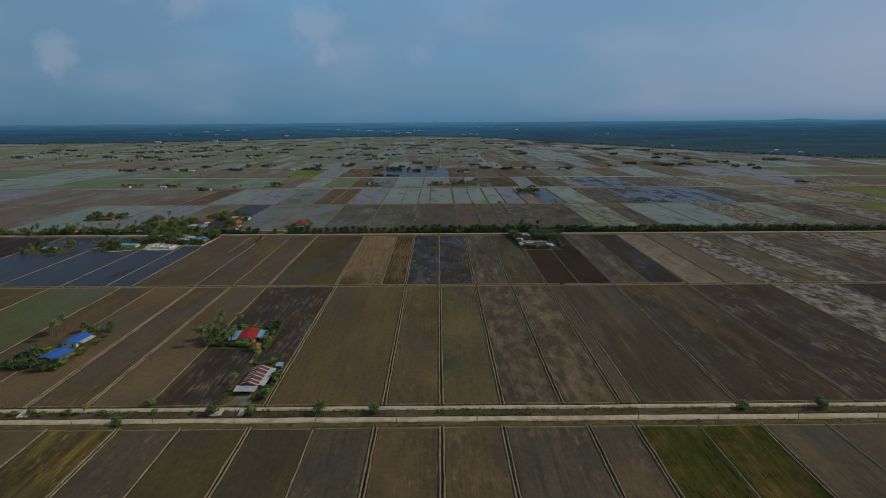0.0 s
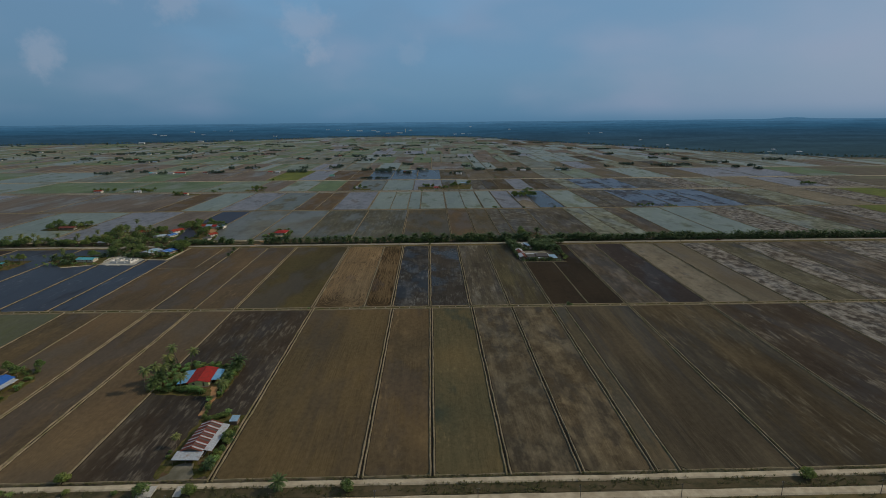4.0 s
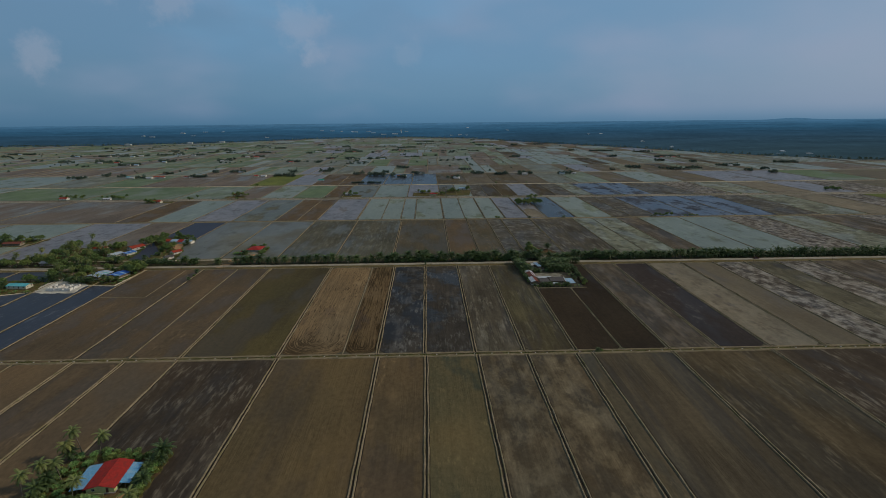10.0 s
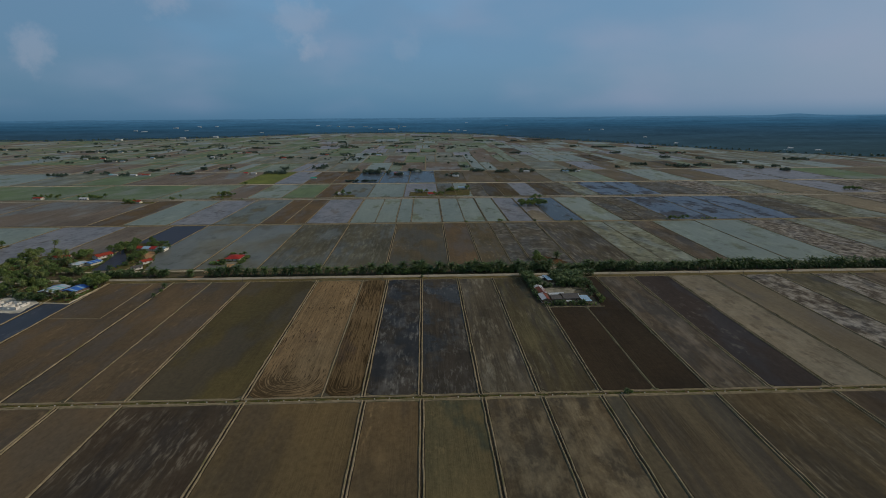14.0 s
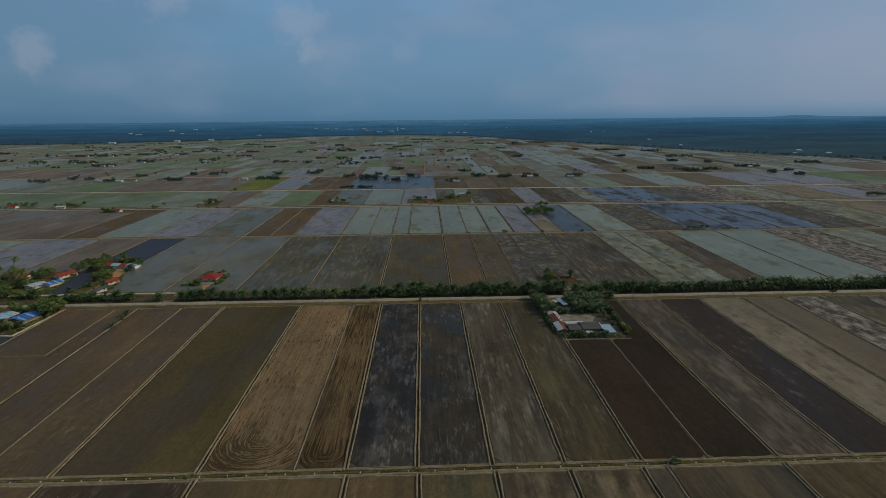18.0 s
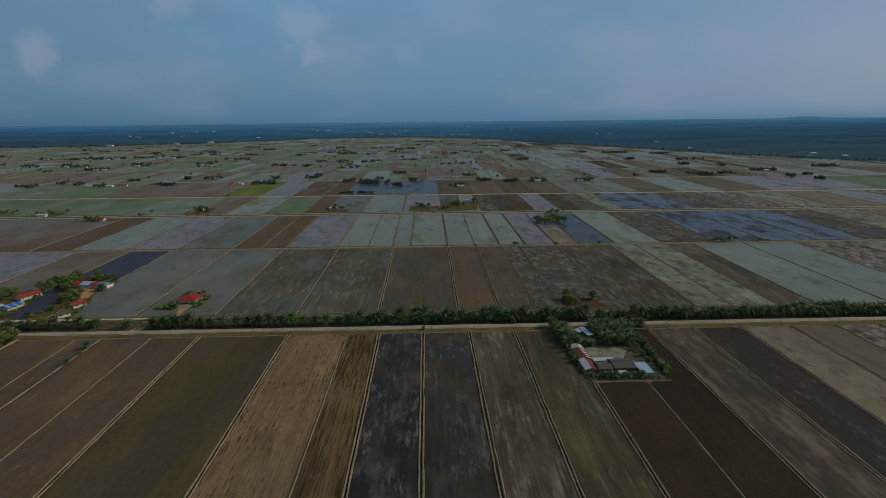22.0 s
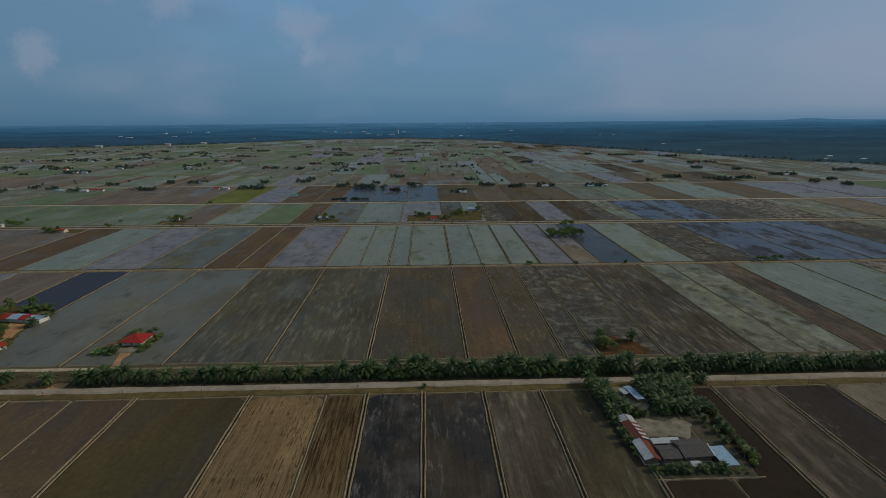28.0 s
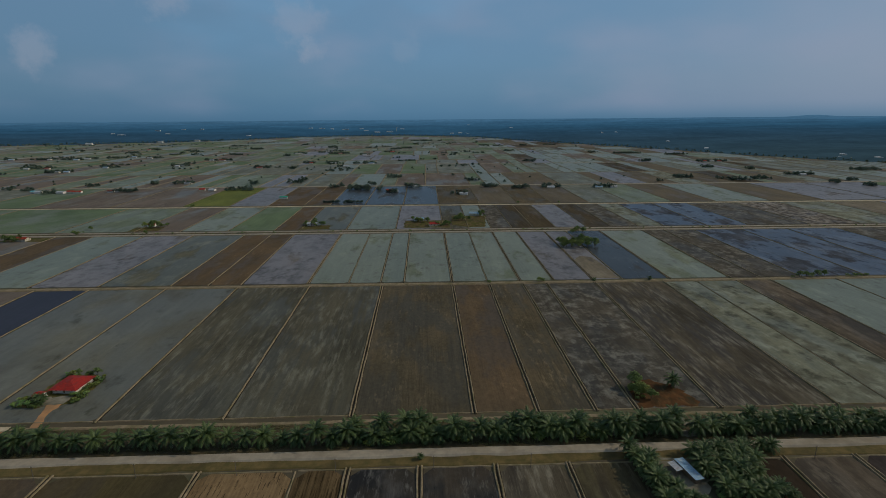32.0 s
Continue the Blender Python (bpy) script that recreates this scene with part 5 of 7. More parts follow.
# house with the red and blue roofs
grove(-149, -138, 310, 338, 38, "banana bush banana bush oil", (0.5, 0.85), 1.5)
grove(-139, -110, 334, 341, 18, "banana bush bush", (0.5, 0.85), 1.8)
line(-111, 338, -109, 303, 22, "banana bush oil banana", (0.65, 1.0), 1.0)
line(-126, 309.5, -118, 307.5, 6, "bush banana bush", (0.8, 1.1), 0.8)
line(-138, 311.5, -124, 308.5, 8, "bush banana", (0.8, 1.1), 0.8)
for x, y, k in ((-149.2, 317.8, 0), (-144.5, 323.1, 2), (-146.2, 339.4, 1), (-138.9, 339.8, 0), (-147.9, 335, 2), (-108.4, 305.3, 2), (-132.6, 311.5, 2), (-151.5, 312, 1)):
    grow("coco", x, y, 1.05, k)

grove(-140, -137, 309, 338, 9, "banana bush", (0.7, 1.0), 1.8)
line(-113.2, 334, -112.2, 312, 8, "bush banana oil", (0.4, 0.6), 0.5)
line(-136, 337, -114, 336, 9, "banana bush", (0.6, 0.9), 0.8)

# tin-roofed house beside the gravel road
line(-112, 252, -111, 262, 3, "coco oil bush", (0.5, 0.75), 0.6)
line(-90.5, 243, -89.8, 274, 14, "oil banana bush tree bush", (0.45, 0.75), 0.8)
line(-94, 243, -92, 258, 5, "bush banana", (0.5, 0.8), 0.8)
line(-108, 281, -96, 287, 8, "bush banana bush", (0.5, 0.9), 1.2)
line(-108, 283, -113, 302, 6, "bush banana", (0.5, 0.8), 0.8)
grow("tree", -93, 231.5, 0.55)
grow("bush", -91.8, 231.0, 1.2)
grow("bush", -110.7, 231, 1.5)
grow("banana", -112.4, 231.4, 0.8)
grow("bush", -146.7, 239.6, 1.3)
grow("bush", -145.2, 240.4, 1.0)
grow("oil", -58.5, 231.4, 0.75)
grow("tree", -32, 231.0, 0.66)
grow("bush", -31, 230.6, 0.9)
grow("coco", -61, 231.5, 0.35)
grow("bush", 150, 232.5, 1.5)
grow("tree", 150.5, 232.2, 0.55)
grow("tree", 188.5, 233, 0.72)
grow("bush", 190, 232.4, 1.5)
for x, y, k, s in ((-174, 231.5, "coco", 0.55), (-182, 231.8, "bush", 1.0), (-165, 231.5, "bush", 0.9), (-153.2, 223.5, "bush", 1.1), (-151.5, 221.5, "bush", 0.9), (-200, 232, "bush", 1.1), (-208, 231.4, "bush", 0.9), (-193, 230.8, "bush", 0.8), (-140, 232, "bush", 0.7), (-121, 231.2, "bush", 0.7), (-160, 230.6, "banana", 0.7)):
    grow(k, x, y, s)

# house with two blue roofs among bananas
grove(-252, -239, 280, 306, 22, "banana oil bush banana", (0.55, 0.95), 1.8, [(-241, -222, 283, 303)])
grove(-240, -220, 277, 284, 12, "banana oil bush", (0.5, 0.85), 1.8)
grove(-224, -219, 283, 328, 14, "banana bush", (0.5, 0.9), 1.6)
grove(-240, -220, 329, 340, 9, "banana tree bush", (0.5, 0.9), 2.0)
for x, y, k in ((-250.7, 318.9, 1), (-253, 326.8, 0), (-254.1, 336.4, 1), (-256, 330, 2)):
    grow("coco", x, y, 1.05, k)

# red-roofed house standing in the flooded field
grove(-202, -188, 676, 686, 14, "bush oil banana", (0.5, 0.85), 1.7, [(-197, -189, 682, 691)])
grove(-178, -170.5, 680, 708, 20, "bush banana bush", (0.5, 0.9), 1.6, [(-193, -176, 689, 705)])
grove(-198, -178, 706, 711, 9, "bush tree banana", (0.4, 0.65), 1.8)
line(-194, 708, -180, 709.5, 5, "bush tree", (0.35, 0.6), 0.8)
grow("coco", -175.7, 650.2, 0.6, 2)
grow("oil", -178.0, 651.5, 0.7, 1)

# the neighbours' houses by the pond
grove(-322, -296, 722, 768, 20, "tree tree bush tree coco", (0.8, 1.1), 3.0)
grove(-298, -277, 749, 762, 11, "tree bush oil tree", (0.5, 0.75), 2.6)
grove(-274, -268, 722, 750, 7, "bush banana oil", (0.6, 0.9), 2.0)
grove(-298, -288, 706, 724, 5, "bush tree banana", (0.4, 0.65), 2.2)
grove(-268, -263, 676, 684, 4, "banana bush", (0.5, 0.8), 1.4)
grove(-287, -272, 680, 700, 7, "banana oil bush", (0.5, 0.8), 2.4, [(-271, -258, 660, 696)])
grove(-284, -277, 694, 718, 7, "tree tree bush", (0.7, 1.0), 1.8)
line(-286, 662, -282, 686, 5, "oil bush", (0.5, 0.8), 0.8)
line(-256, 672, -263, 700, 6, "bush", (0.5, 0.8), 0.6)
line(-294, 650, -246, 655, 13, "bush bush oil", (0.4, 0.6), 1.2)

# village on both sides of the road
grove(-470, -300, 638.8, 656, 70, "tree oil tree coco bush", (0.75, 1.1), 3.0)
grove(-392, -330, 656, 694, 52, "tree oil tree coco bush banana", (0.75, 1.15), 3.0)
grove(-330, -303, 654, 668, 14, "bush tree oil banana", (0.45, 0.8), 2.6)
grove(-390, -360, 694, 722, 12, "tree coco tree", (0.9, 1.2), 3.4)
grove(-345, -333, 706, 722, 8, "tree", (0.7, 1.0), 2.8)
line(-302, 662, -312, 722, 16, "bush banana", (0.4, 0.7), 0.9)
line(-306, 700, -318, 726, 5, "tree bush", (0.5, 0.7), 0.8)
grove(-274, -265.5, 613, 629, 14, "tree bush tree", (0.8, 1.1), 2.2)
grove(-272, -266.5, 581, 612, 14, "bush banana", (0.4, 0.7), 1.8)
grove(-300, -276, 618, 628, 14, "tree bush oil tree", (0.7, 1.0), 2.4)
grove(-314, -272, 584, 595, 32, "oil coco oil bush banana oil", (0.5, 0.78), 2.2, [(-317, -290, 560, 584)])
grove(-340, -308, 592, 628, 30, "tree coco oil bush tree", (0.75, 1.1), 3.0)
grove(-384, -326, 557, 568, 20, "bush oil banana", (0.5, 0.85), 2.2)
grove(-384, -356, 571, 596, 16, "oil tree bush coco", (0.6, 0.95), 2.8)
grove(-356, -328, 584, 596, 12, "oil tree bush", (0.55, 0.85), 2.6)
grove(-450, -405, 548, 580, 26, "bush oil tree coco", (0.6, 0.95), 2.8, [(-432, -416, 558, 568)])
grove(-500, -448, 742, 764, 22, "tree bush tree oil", (0.7, 1.05), 3.0)
grove(-500, -480, 728, 742, 6, "tree bush", (0.6, 0.9), 2.6)
grove(-600, -470, 634, 656, 44, "tree tree oil coco bush", (0.7, 1.1), 3.2)
grove(-640, -560, 560, 626, 24, "tree oil coco", (0.7, 1.05), 4.0)
for x, y, k in ((-400, 646, 1), (-388, 650, 0), (-372, 648, 1), (-356, 652, 1), (-349, 690, 1), (-341, 690, 0), (-330, 652, 1), (-420, 650, 1), (-470, 655, 0), (-500, 650, 1), (-362, 690, 1), (-322, 622, 1), (-334, 612, 0), (-440, 644, 1), (-382, 735, 0)):
    grow("coco", x, y, prng.uniform(0.95, 1.25), k)

# saplings along the bunds
for x, y, k, s in ((-91.2, 430.4, "bush", 0.5), (105.5, 430.8, "oil", 0.42), (108, 431.2, "bush", 0.6), (-210.5, 610, "oil", 0.55), (-209.8, 602, "bush", 0.7), (-208.6, 588, "oil", 0.45),
                   (57, 861, "bush", 1.0), (100, 862, "tree", 0.62), (103, 862, "tree", 0.5), (147, 862, "oil", 0.5), (195, 862, "oil", 0.5), (0.5, 629.5, "oil", 0.32),
                   (-331, 1066, "tree", 0.6), (-413, 1064, "tree", 0.75), (-408, 1064, "tree", 0.6), (-352, 1250, "tree", 0.8), (150, 1254, "tree", 0.5), (215, 1254, "tree", 0.5), (-30, 1476, "tree", 0.8)):
    grow(k, x, y, s)
line(318, 863, 352, 864, 6, "tree tree bush", (0.55, 0.75))
line(366, 863, 390, 864, 4, "bush", (1.0, 1.3))
grove(150, 188, 974, 996, 20, "tree", (0.8, 1.15), 4.2)
grove(178, 196, 1040, 1052, 5, "tree", (0.7, 0.95), 3.0)
for k in range(70):
    grow("bush", prng.uniform(-420, 620), prng.choice([1063.5, 1066, 1067.5]), prng.uniform(0.4, 0.75))

# groves and homesteads further off: centre, half-widths, number
NEAR_GROVES = [(-139, 1094, 18), (-334, 1097, 15), (-346, 1100, 6), (-3, 1110, 12), (28, 1092, 12), (54, 1124, 13), (84, 1150, 7), (-465, 1033, 12), (-560, 1080, 28), (-640, 1090, 28), (-411, 1067, 4)]
WEST_GROVES = [(-1300, 2161, 23), (-1184, 2151, 37), (-1097, 2143, 41), (-1060, 2181, 22), (-998, 2197, 30), (-962, 2238, 27), (-866, 2185, 26), (-1317, 2533, 23), (-1037, 1867, 21), (-994, 1864, 23),
               (-912, 1764, 18), (-885, 1775, 18), (-837, 1880, 25), (-664, 1911, 28), (-876, 2403, 11), (-790, 2317, 20), (-1071, 2601, 31), (-1056, 2421, 21), (-641, 2083, 28), (-740, 1440, 9),
               (-676, 1401, 9), (-661, 1496, 6), (-649, 1503, 7), (-547, 1420, 22), (-548, 1521, 10), (-488, 1526, 20), (-790, 1458, 10), (-830, 1408, 22), (-1480, 1900, 40), (-1600, 2300, 60)]
MID_GROVES = [(-341, 1428, 26), (-343, 1516, 9), (-424, 1846, 26), (-337, 1811, 13), (-264, 1527, 18), (-253, 1573, 8), (-603, 2079, 22), (-650, 2303, 30), (-798, 2785, 44), (-660, 2591, 34), (-455, 2236, 14),
              (-430, 2333, 25), (-323, 1964, 20), (-299, 2320, 45), (-371, 2664, 24), (-258, 1958, 20), (-218, 1859, 10), (-192, 1936, 12), (-152, 1940, 22), (-199, 2260, 19), (-120, 2384, 24),
              (-108, 2533, 22), (-65, 2596, 23), (-23, 2862, 26), (-4, 3152, 64), (-102, 1490, 8), (-79, 1410, 8), (-56, 1385, 13), (-63, 1605, 18), (-20, 1452, 16), (-167, 1446, 14)]
EAST_GROVES = [(66, 1352, 15), (106, 1547, 15), (129, 1441, 19), (183, 1422, 21), (244, 1426, 20), (345, 1419, 25), (310, 1980, 19), (431, 2727, 20), (550, 2754, 30), (259, 2746, 24), (315, 2397, 21), (590, 2286, 15),
               (703, 2248, 55), (642, 1951, 20), (488, 1501, 6), (842, 2180, 40), (823, 1917, 43), (727, 1767, 18), (811, 1719, 14), (571, 1562, 24), (657, 1507, 23), (717, 1521, 26), (848, 1594, 40),
               (825, 1450, 14), (889, 1490, 17), (861, 1406, 17), (1071, 1672, 38), (633, 1528, 6), (770, 1101, 20)]
# paler, bluer leaf greens: distance haze painted into the far trees
HAZED_FAR_LEAF = leaves("hazed_far_leaf", (0.123, 0.166, 0.116), (0.066, 0.101, 0.074))
far_wood, far_crown = Geo(), Geo()


def far_tree(x, y, size):
    """A tree of the far groves, joined with its neighbours: trunk, forked limbs and an uneven crown with gaps."""
    h, spread = prng.uniform(5.5, 10.0) * size, prng.uniform(3.4, 5.2) * size
    far_wood.tube([(x, y, -0.3), (x, y, h * 0.6)], [0.25, 0.12], 4, False)
    for k in range(7):
        a, u = k * 2.4 + x, k / 6
        p = Vector((x + math.cos(a) * spread * 0.75 * math.sqrt(u), y + math.sin(a) * spread * 0.75 * math.sqrt(u), h * (0.80 - 0.52 * u)))
        leaf_cloud(far_crown, p, spread * prng.uniform(0.34, 0.5), 15, 0.95, prng)


for cx, cy, hx in NEAR_GROVES + WEST_GROVES + MID_GROVES + EAST_GROVES:
    hy, n, put = prng.uniform(5, 13), max(2, int(hx * (0.8 if cy < 2000 else 0.62))), []
    for _ in range(n * 10):
        if len(put) < n:
            fx, fy_ = cx + hx * prng.uniform(-1, 1) * prng.uniform(0.6, 1), cy + prng.uniform(0, 2 * hy)
            if all((fx - a) ** 2 + (fy_ - b) ** 2 > 9 for a, b in put):
                put.append((fx, fy_))
    for fx, fy_ in put:
        if cy < 1160:
            grow(prng.choice(["tree", "tree", "bush"]), fx, fy_, prng.uniform(0.5, 0.9))
        else:
            far_tree(fx, fy_, prng.uniform(0.6, 1.1))
# the clipped hedge and the square wood by the flooded plots
for k in range(34):
    far_tree(-128 + prng.uniform(-31, 31), 1279 + prng.uniform(0, 4), prng.uniform(0.42, 0.55))
for k in range(46):
    far_tree(-118 + prng.uniform(-20, 20), 1421 + prng.uniform(0, 22), prng.uniform(0.95, 1.2))
# single trees along the banks, thicker to the west
for k in range(210):
    yy = prng.uniform(1500, 3300)
    xx = prng.uniform(-0.75 * yy, 0.30 * yy)
    if yy < forest_edge(xx) - 60:
        far_tree(xx, yy, prng.uniform(0.4, 0.75))
for k in range(75):
    yy = 1700 + 1700 * prng.random() ** 1.1
    xx = prng.uniform(-0.75 * yy, 0.12 * yy)
    if yy < forest_edge(xx) - 60:
        long = prng.uniform(10, 45)
        for j in range(prng.randrange(6, 14)):
            far_tree(xx + prng.uniform(-long, long), yy + prng.uniform(-4, 4), prng.uniform(0.45, 0.85))
for k in range(560):
    xx = -2500 + 4300 * k / 560 + prng.uniform(-6, 6)
    far_tree(xx, forest_edge(xx) - prng.uniform(-8, 14), prng.uniform(0.8, 1.3))
tagged(new("far_tree_trunks", far_wood.mesh("far_tree_trunks", BARK)), "thin trunks of far-off village trees", "tree trunks", kind="stuff")
tagged(new("far_palm_fronds", far_fronds.mesh("far_palm_fronds", OIL_LEAF)), "fronds of oil palms along the far road", "palm fronds", kind="stuff")
tagged(new("far_palm_stems", far_stems.mesh("far_palm_stems", PALM_BARK)), "stout stems of oil palms along the far road", "palm stems", kind="stuff")
tagged(new("far_scrub", far_scrub.mesh("far_scrub", BUSH_LEAF)), "green scrub along far tracks and yards", "scrub", kind="stuff")
tagged(new("far_twigs", far_twigs.mesh("far_twigs", BARK)), "thin stems of the far scrub", "twigs", kind="stuff")
tagged(new("far_trees", far_crown.mesh("far_trees", HAZED_FAR_LEAF)), "far-off groves of dark-green village trees", "trees", kind="stuff")

# ---- tufts of grass on the verges ----
TUFT = leaves("grass_blade", (0.125, 0.120, 0.040), (0.070, 0.078, 0.026), (0.16, 0.13, 0.05))


def tufts(n, x0, x1, spans, size, name="grass"):
    """Clumps of bent blades strewn along a verge."""
    g = Geo()
    for _ in range(n):
        a, b = prng.choice(spans)
        x, y = prng.uniform(x0, x1), prng.uniform(a, b)
        if noise.noise((x * 0.06, y * 0.3, 2)) < -0.12:
            continue
        for k in range(5):
            az = prng.uniform(0, math.tau)
            d = Vector((math.cos(az), math.sin(az), 0))
            e = Vector((-d.y, d.x, 0))
            p = Vector((x, y, -0.1)) + d * prng.uniform(0, 0.5) * size
            h = prng.uniform(0.35, 0.8) * size
            w = 0.13 * size
            g.add([p - e * w, p + e * w, p + d * h * 0.35 + e * w * 0.8 + Vector((0, 0, h * 0.75)), p + d * h * 0.9 + Vector((0, 0, h * 0.9)), p + d * h * 0.35 - e * w * 0.8 + Vector((0, 0, h * 0.75))], [(0, 1, 2, 4), (4, 2, 3)])
    return tagged(new(name, g.mesh(name, TUFT)), "tufts of rough green and straw-coloured grass", "grass", kind="stuff")


tufts(5200, -330, 330, [(219.6, 222.6), (227.4, 229.2), (229, 233), (232.6, 234.2), (237.0, 238.6)], 0.9)
tufts(2600, -330, 330, [(430.0, 432.4)], 0.6)
tufts(5200, -420, 420, [(638.0, 641.0), (649, 656.8)], 1.0)

# ---- yards ----
def patch(points, mat, name="yard", label="", z=-0.04, jit=1.0, category="yard"):
    """Trodden or grassy ground round a house: an uneven low mound."""
    r = random.Random(int(points[0][0] * 7 + points[0][1]))
    out = []
    n = len(points)
    for i in range(n):
        a, b = Vector(points[i]), Vector(points[(i + 1) % n])
        k = max(2, int((b - a).length / 2.2))
        for j in range(k):
            p = a.lerp(b, j / k)
            out.append((p.x + r.uniform(-jit, jit), p.y + r.uniform(-jit, jit)))
    k = len(out)
    cx, cy = sum(p[0] for p in out) / k, sum(p[1] for p in out) / k
    vs = [(x, y, -0.3) for x, y in out] + [(cx + (x - cx) * 0.97, cy + (y - cy) * 0.97, z) for x, y in out]
    fs = [(i, (i + 1) % k, k + (i + 1) % k, k + i) for i in range(k)] + [tuple(range(k, 2 * k))]
    return tagged(new(name, raw(name, vs, fs, mat)), label, category, kind="structure")


G = FIELD["grass"]
patch([(-150, 309), (-138, 306), (-124, 305.5), (-107.5, 302), (-107.5, 340), (-137, 342), (-149, 338)], G, label="green overgrown yard round a house")
patch([(-112.6, 286), (-110.2, 286), (-110.4, 303), (-114.2, 315), (-117.8, 315), (-113.0, 302)], LATERITE, "path", "orange laterite path to a house", 0.0, 0.4, "path")
patch([(-112.6, 240), (-88.8, 240), (-88.4, 287), (-110, 287)], G, label="rough grass yard of a tin-roofed house")
patch([(-110, 239), (-97, 239), (-96, 243), (-98.5, 249), (-106.5, 249), (-106, 243)], SAND, label="pale sandy forecourt", z=0.0, jit=0.8)
patch([(-252, 282), (-238, 275.5), (-219, 280), (-218.5, 328), (-234, 342), (-244, 330), (-248, 307)], G, label="overgrown yard round blue-roofed sheds")
patch([(-199, 677), (-188, 677), (-172, 680), (-171.5, 706), (-183, 712), (-196, 709)], G, label="grassy island yard in a flooded field")
patch([(-178.5, 656), (-174.5, 656), (-179, 672), (-177, 684), (-186, 687), (-185, 680)], LATERITE, "path", "orange laterite driveway across a flooded field", 0.0, 0.4, "path")
patch([(-189, 678), (-177, 681), (-177.5, 688), (-191, 687)], SAND, label="pale swept forecourt", z=0.02)
patch([(-287, 661.5), (-253, 661.5), (-257, 676), (-262, 697), (-269, 718), (-275, 745), (-281, 762), (-300, 771), (-318, 767), (-323, 752), (-305, 726), (-291, 702), (-283, 684)], G, label="green island of house yards beside a pond")
patch([(-275, 706), (-269, 706), (-274, 729), (-290, 733), (-287, 727)], LATERITE, "path", "orange earth path between houses", 0.02, 0.4, "path")
patch([(-470, 639), (-301, 639), (-300.5, 662), (-304, 690), (-312, 722), (-320, 734), (-338, 724), (-372, 726), (-394, 710), (-394, 684), (-430, 662), (-470, 660)], G, label="grassy village ground with dwellings")
patch([(-340, 604), (-326, 588), (-292, 581), (-268, 579), (-265, 628), (-342, 628)], G, label="grassy village ground beside the road")
patch([(-331, 582), (-326, 564), (-316, 559), (-291, 559), (-290.5, 581), (-306, 592), (-318, 606), (-328, 604)], PALE_SAND, label="white sandy building plot", z=0.02)
patch([(-386, 577), (-358, 554), (-324, 565), (-325, 590), (-350, 598), (-384, 598)], G, label="overgrown yard round a turquoise-roofed house")
patch([(-503, 730), (-478, 727), (-448, 729), (-446, 766), (-498, 764)], G, label="wooded homestead yard in a flooded field")
patch([(-458, 741), (-455, 742), (-446, 697), (-449, 688), (-452, 690)], SAND, "path", "pale earth track to a homestead", 0.0, 0.4, "path")
patch([(-455, 546), (-402, 546), (-402, 582), (-455, 582)], G, label="grassy yard round a turquoise roof")
patch([(-640, 556), (-560, 556), (-556, 662), (-640, 662)], G, label="grassy wooded yard by the road")
patch([(90, 554), (133.5, 555), (134.5, 629), (88, 629)], DIRT, label="yard of a farm compound under palms")
patch([(98.5, 581), (104, 580.5), (109, 581.5), (118, 580), (121, 586), (125.5, 592), (119, 596), (111, 594.5), (104, 598.5), (98.5, 594)], SAND, label="pale bare courtyard of a farm compound", z=0.0, jit=1.3)
patch([(97, 629.5), (118, 629.5), (113, 612), (109, 604), (98, 606)], SAND, label="sandy drive into a farm compound", z=0.0)
patch([(116, 640), (125, 640), (124, 657), (118, 657)], SAND, "path", "sandy gap between the palms", 0.06, 0.4, "path")
patch([(108, 665), (136, 665), (138.5, 668), (133, 685), (121, 693), (113, 690), (107.5, 677)], FIELD["bare_red"], label="burnt reddish bare patch in a field", z=-0.08, jit=1.6)
patch([(-201, 630), (-193, 630), (-189, 657), (-196, 657)], LATERITE, "path", "orange earth crossing beside the road", 0.05, 0.4, "path")
patch([(148.5, 868.5), (171.5, 868.5), (171.5, 905), (168, 938), (158, 944), (148.5, 930)], FIELD["pale_mud"], label="pale beige mud flat at the end of a flooded plot", z=-0.09, jit=0.8)
patch([(60, 1084), (80, 1084), (88, 1160), (40, 1160), (38, 1100)], G, label="grassy homestead ground")
patch([(-24, 1084), (36, 1084), (36, 1130), (-24, 1130)], G, label="grassy homestead ground")
patch([(-155, 1082), (-115, 1082), (-118, 1106), (-152, 1106)], G, label="grassy homestead ground")
patch([(-362, 1082), (-326, 1082), (-326, 1106), (-362, 1106)], G, label="grassy homestead ground")
patch([(-480, 1034), (-430, 1034), (-430, 1053), (-480, 1053)], G, label="grassy homestead ground")

# ---- houses ----
def hole_wall(geo, ax, ay, bx, by, z0, z1, thick, holes):
    """A wall from a to b with openings (start, end, sill, head) measured along it."""
    d = Vector((bx - ax, by - ay))
    n = d.length
    u = d / n
    s = Vector((-u.y, u.x)) * thick

    def block(p, q, lo, hi):
        if q - p < 0.01 or hi - lo < 0.01:
            return
        c = [Vector((ax, ay)) + u * p, Vector((ax, ay)) + u * q]
        vs = [(c[0].x, c[0].y, lo), (c[1].x, c[1].y, lo), (c[1].x + s.x, c[1].y + s.y, lo), (c[0].x + s.x, c[0].y + s.y, lo)]
        vs += [(x, y, hi) for x, y, _ in vs]
        geo.add(vs, [(3, 2, 1, 0), (4, 5, 6, 7), (0, 1, 5, 4), (1, 2, 6, 5), (2, 3, 7, 6), (3, 0, 4, 7)])
    at = 0.0
    for p, q, lo, hi in sorted(holes):
        block(at, p, z0, z1)
        block(p, q, z0, lo)
        block(p, q, hi, z1)
        at = q
    block(at, n, z0, z1)


